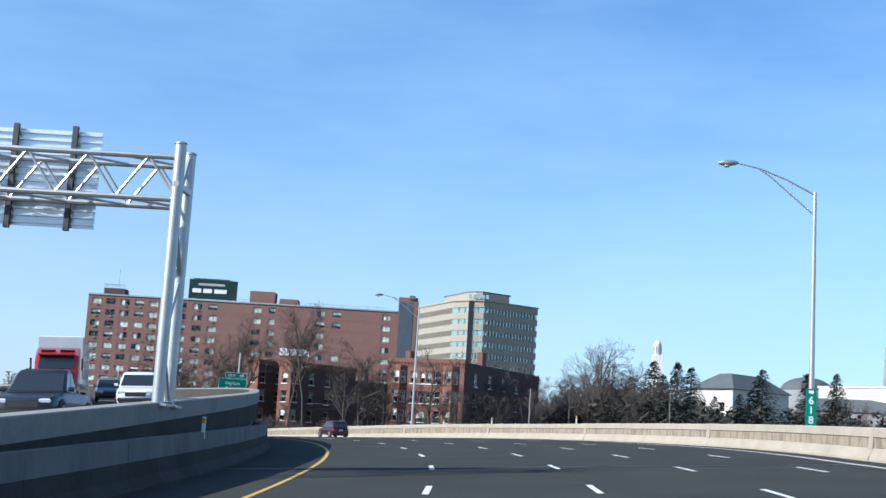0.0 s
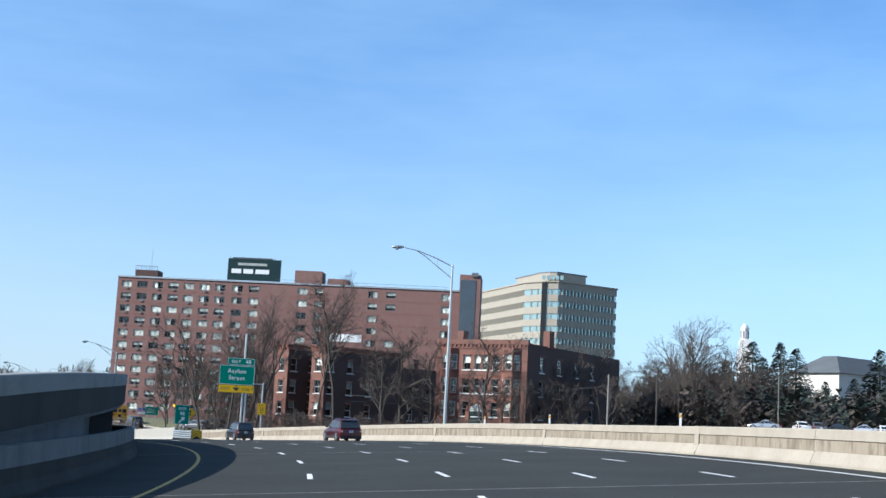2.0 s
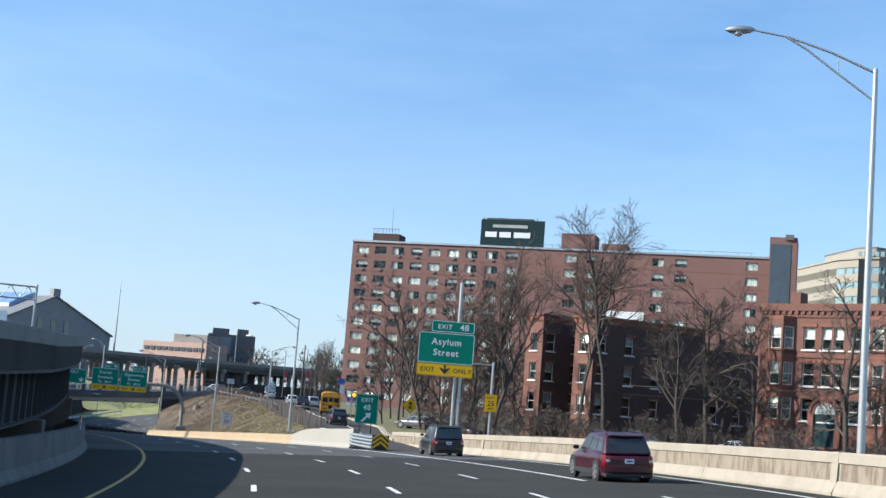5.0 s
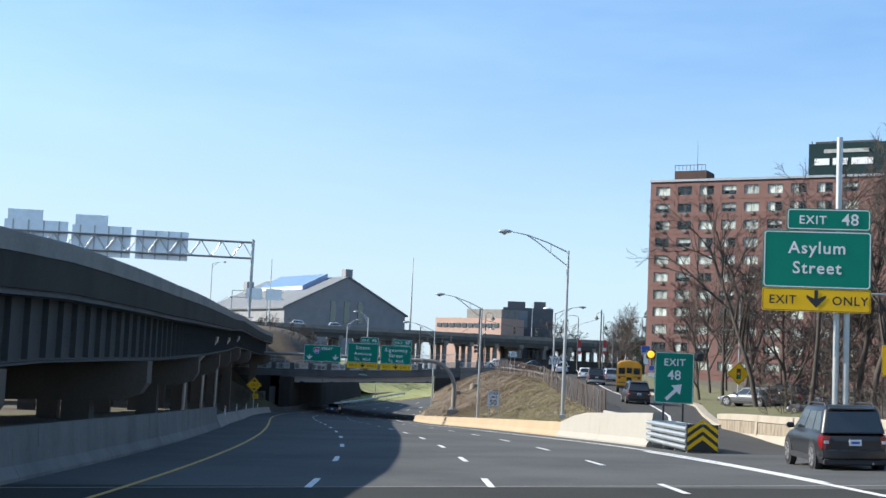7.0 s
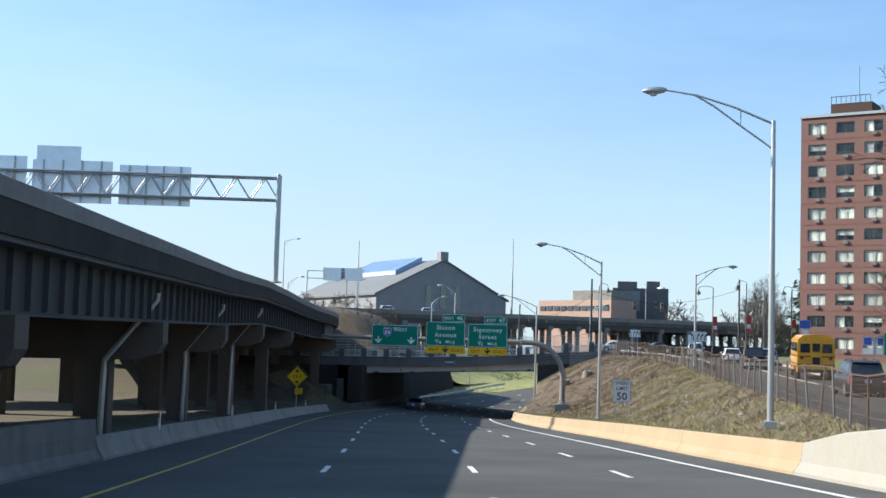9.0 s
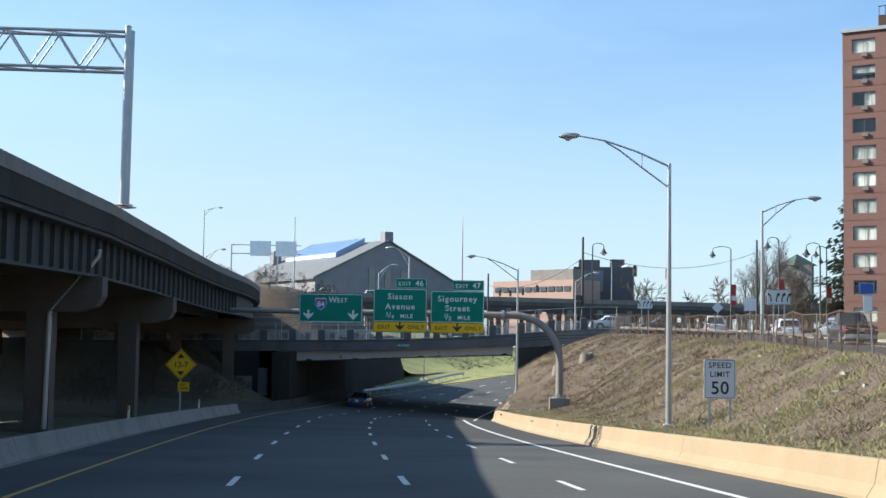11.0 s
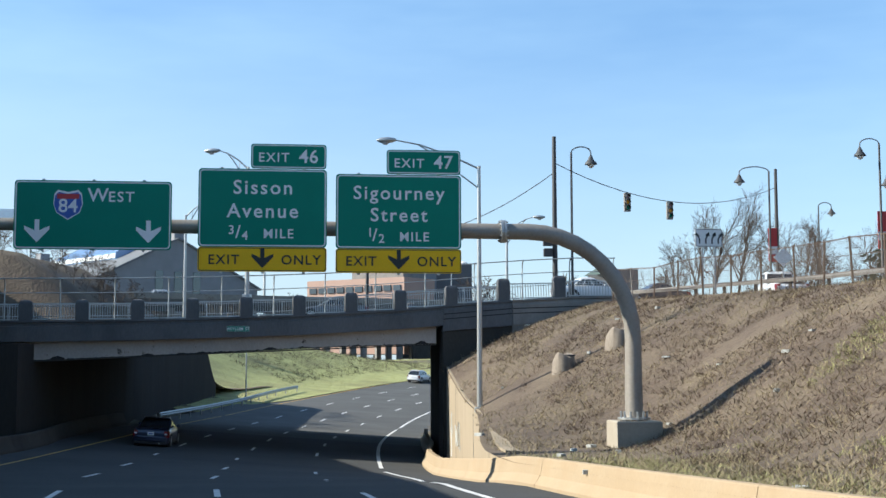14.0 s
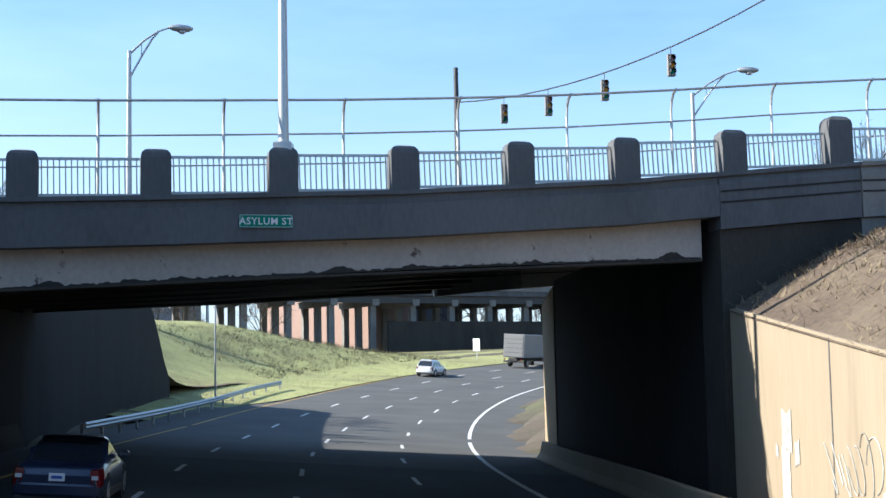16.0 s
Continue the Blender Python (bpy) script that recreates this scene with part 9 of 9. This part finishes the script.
tagged(new("evergreen_shrubs", g.mesh("evergreen_shrubs", M_needle)), "dark evergreen shrubs behind the car park", "shrubs", "", "stuff")
tagged(new("thicket", thicket.mesh("thicket", M_twig)), "dense brown leafless thicket behind the houses", "shrubs", "", "stuff")

# grass on the bank, the mound and the verges
bank = bpy.data.objects["grass_bank"].data
rg = np.random.default_rng(9)
co = np.array([v.co for v in bank.vertices])
quads = [tuple(p.vertices) for p in bank.polygons if len(p.vertices) == 4]


def tufts(name, quads, co, count, hmin, hmax, mat, label, lean=0.35, keep=None):
    vs, fs = [], []
    q = np.array([co[list(f)] for f in quads])
    area = np.linalg.norm(np.cross(q[:, 1] - q[:, 0], q[:, 3] - q[:, 0]), axis=1)
    pick = rg.choice(len(q), count, p=area / area.sum())
    for k in pick:
        u, v = rg.random(2)
        p = (q[k, 0] * (1 - u) + q[k, 1] * u) * (1 - v) + (q[k, 3] * (1 - u) + q[k, 2] * u) * v
        if keep is not None and not keep(p):
            continue
        for b in range(3):
            a = rg.random() * 6.283
            h = hmin + (hmax - hmin) * rg.random() ** 1.6
            w = 0.007 + 0.014 * rg.random()
            o = p + np.array([rg.normal() * 0.1, rg.normal() * 0.1, -0.02])
            n = len(vs)
            vs += [o + (math.cos(a) * w, math.sin(a) * w, 0), o - (math.cos(a) * w, math.sin(a) * w, 0), o + (rg.normal() * lean * h, rg.normal() * lean * h, h)]
            fs.append((n, n + 1, n + 2))
    me = bpy.data.meshes.new(name)
    me.from_pydata([tuple(v) for v in vs], [], fs)
    me.materials.append(mat)
    return tagged(new(name, me), label, "grass", "", "stuff")


tufts("dry_grass", quads, co, 60000, 0.05, 0.24, M_blade, "matted dry straw-coloured grass", 1.0, lambda p: noise.noise((p[0] * 0.3, p[1] * 0.3, 1)) + 0.9 * rg.random() > 0.1 + 0.4 * smooth(285, 312, nearest(p[0], p[1])[0]) and nearest(p[0], p[1])[1] > 10.35)
def tangle(p):
    f = nearest(p[0], p[1])[1] + 2.5 * noise.noise((p[0] * 0.12, p[1] * 0.12, 7))
    return f > 13.2 and noise.noise((p[0] * 0.45, p[1] * 0.45, 3)) > -0.1 + 0.35 * (1 - smooth(262, 300, nearest(p[0], p[1])[0]))


def greening(p):
    """New grass along the foot of the bank, in patches higher up and under the fence."""
    s_, lat_, _ = nearest(p[0], p[1])
    if s_ > 304 or lat_ < 10.35:
        return False
    if lat_ < 10.7 + 4.6 * rg.random() ** 2 + 3.2 * noise.noise((p[0] * 0.15, p[1] * 0.15, 5)):
        return True
    return noise.noise((p[0] * 0.22, p[1] * 0.22, 11)) + 0.35 * noise.noise((p[0] * 0.9, p[1] * 0.9, 4)) > 0.16 + 0.22 * smooth(255, 300, s_)


tufts("dead_weeds", quads, co, 70000, 0.06, 0.2, M_weed, "tangled dark brown dead weeds", 1.1, tangle)
tufts("green_grass", quads, co, 120000, 0.05, 0.17, M_bladeg, "thin new green grass", 0.7, greening)
rl = random.Random(3)
lit = Geo()
for i in range(60):
    f = quads[rl.randrange(len(quads))]
    p = Vector(co[f[0]])
    lit.box((p.x, p.y, p.z + 0.04), (rl.uniform(0.1, 0.35), rl.uniform(0.1, 0.3), rl.uniform(0.05, 0.12)), Matrix.Translation(p) @ Matrix.Rotation(rl.uniform(0, 3), 4, "Z") @ Matrix.Translation(-p))
tagged(new("litter", lit.mesh("litter", M_curtain)), "scattered pale scraps of litter on the bank", "litter", "", "stuff")

# green mound beyond the bridge
g = Geo()
rings = []
for s in stations(378, 500, 2.5):
    k = smooth(384, 412, s) * (1 - smooth(436, 476, s))
    ring = []
    for lat in (-8.3, -9.5, -11, -13, -15.5, -18, -21, -24, -27, -31, -36, -42, -50, -60):
        lat += 2.4 * smooth(384, 402, s) * smooth(-20, -9, lat)
        edge = road_z(s, max(-12.0, lat)) - 0.08 + 0.14 * smooth(384, 396, s) + 0.25 * smooth(-9, -13, lat)
        z = edge + (2.6 - edge) * k * smooth(-11, -32, lat) + (2.4 - edge) * (1 - k) * smooth(-32, -60, lat) * (1 - smooth(415, 452, s))
        ring.append(at(s, lat, z=z + 0.2 * noise.noise((s * 0.12, lat * 0.12, 9)) * smooth(-9, -14, lat)))
    rings.append(ring)
g.loft(rings, closed=False)
mound = solid("grass_mound", g, M_lawn, "low green grass mound inside the bend", "grass mound", smooth_angle=60)
mq = [tuple(p.vertices) for p in mound.data.polygons if len(p.vertices) == 4]
mc = np.array([v.co for v in mound.data.vertices])


def scrubby(p):
    s_, lat_, _ = nearest(p[0], p[1])
    return 418 + 6 * noise.noise((p[0] * 0.2, p[1] * 0.2, 4)) < s_ < 462 and -27 < lat_ < -12.5 and noise.noise((p[0] * 0.5, p[1] * 0.5, 2)) > -0.2


tufts("mound_scrub", mq, mc, 42000, 0.2, 0.7, M_scrub, "dark rough scrub on the mound's flank", 0.8, scrubby)
mast = pole("mound_pole", -172.2, 347.6, road_z(392, -8.6) - 0.2, 6.0, 0.07, M_galv, "slim grey steel pole on the grass mound")
tufts("mound_grass", mq, mc, 14000, 0.1, 0.3, M_bladeg, "rough green and straw grass", 0.6)
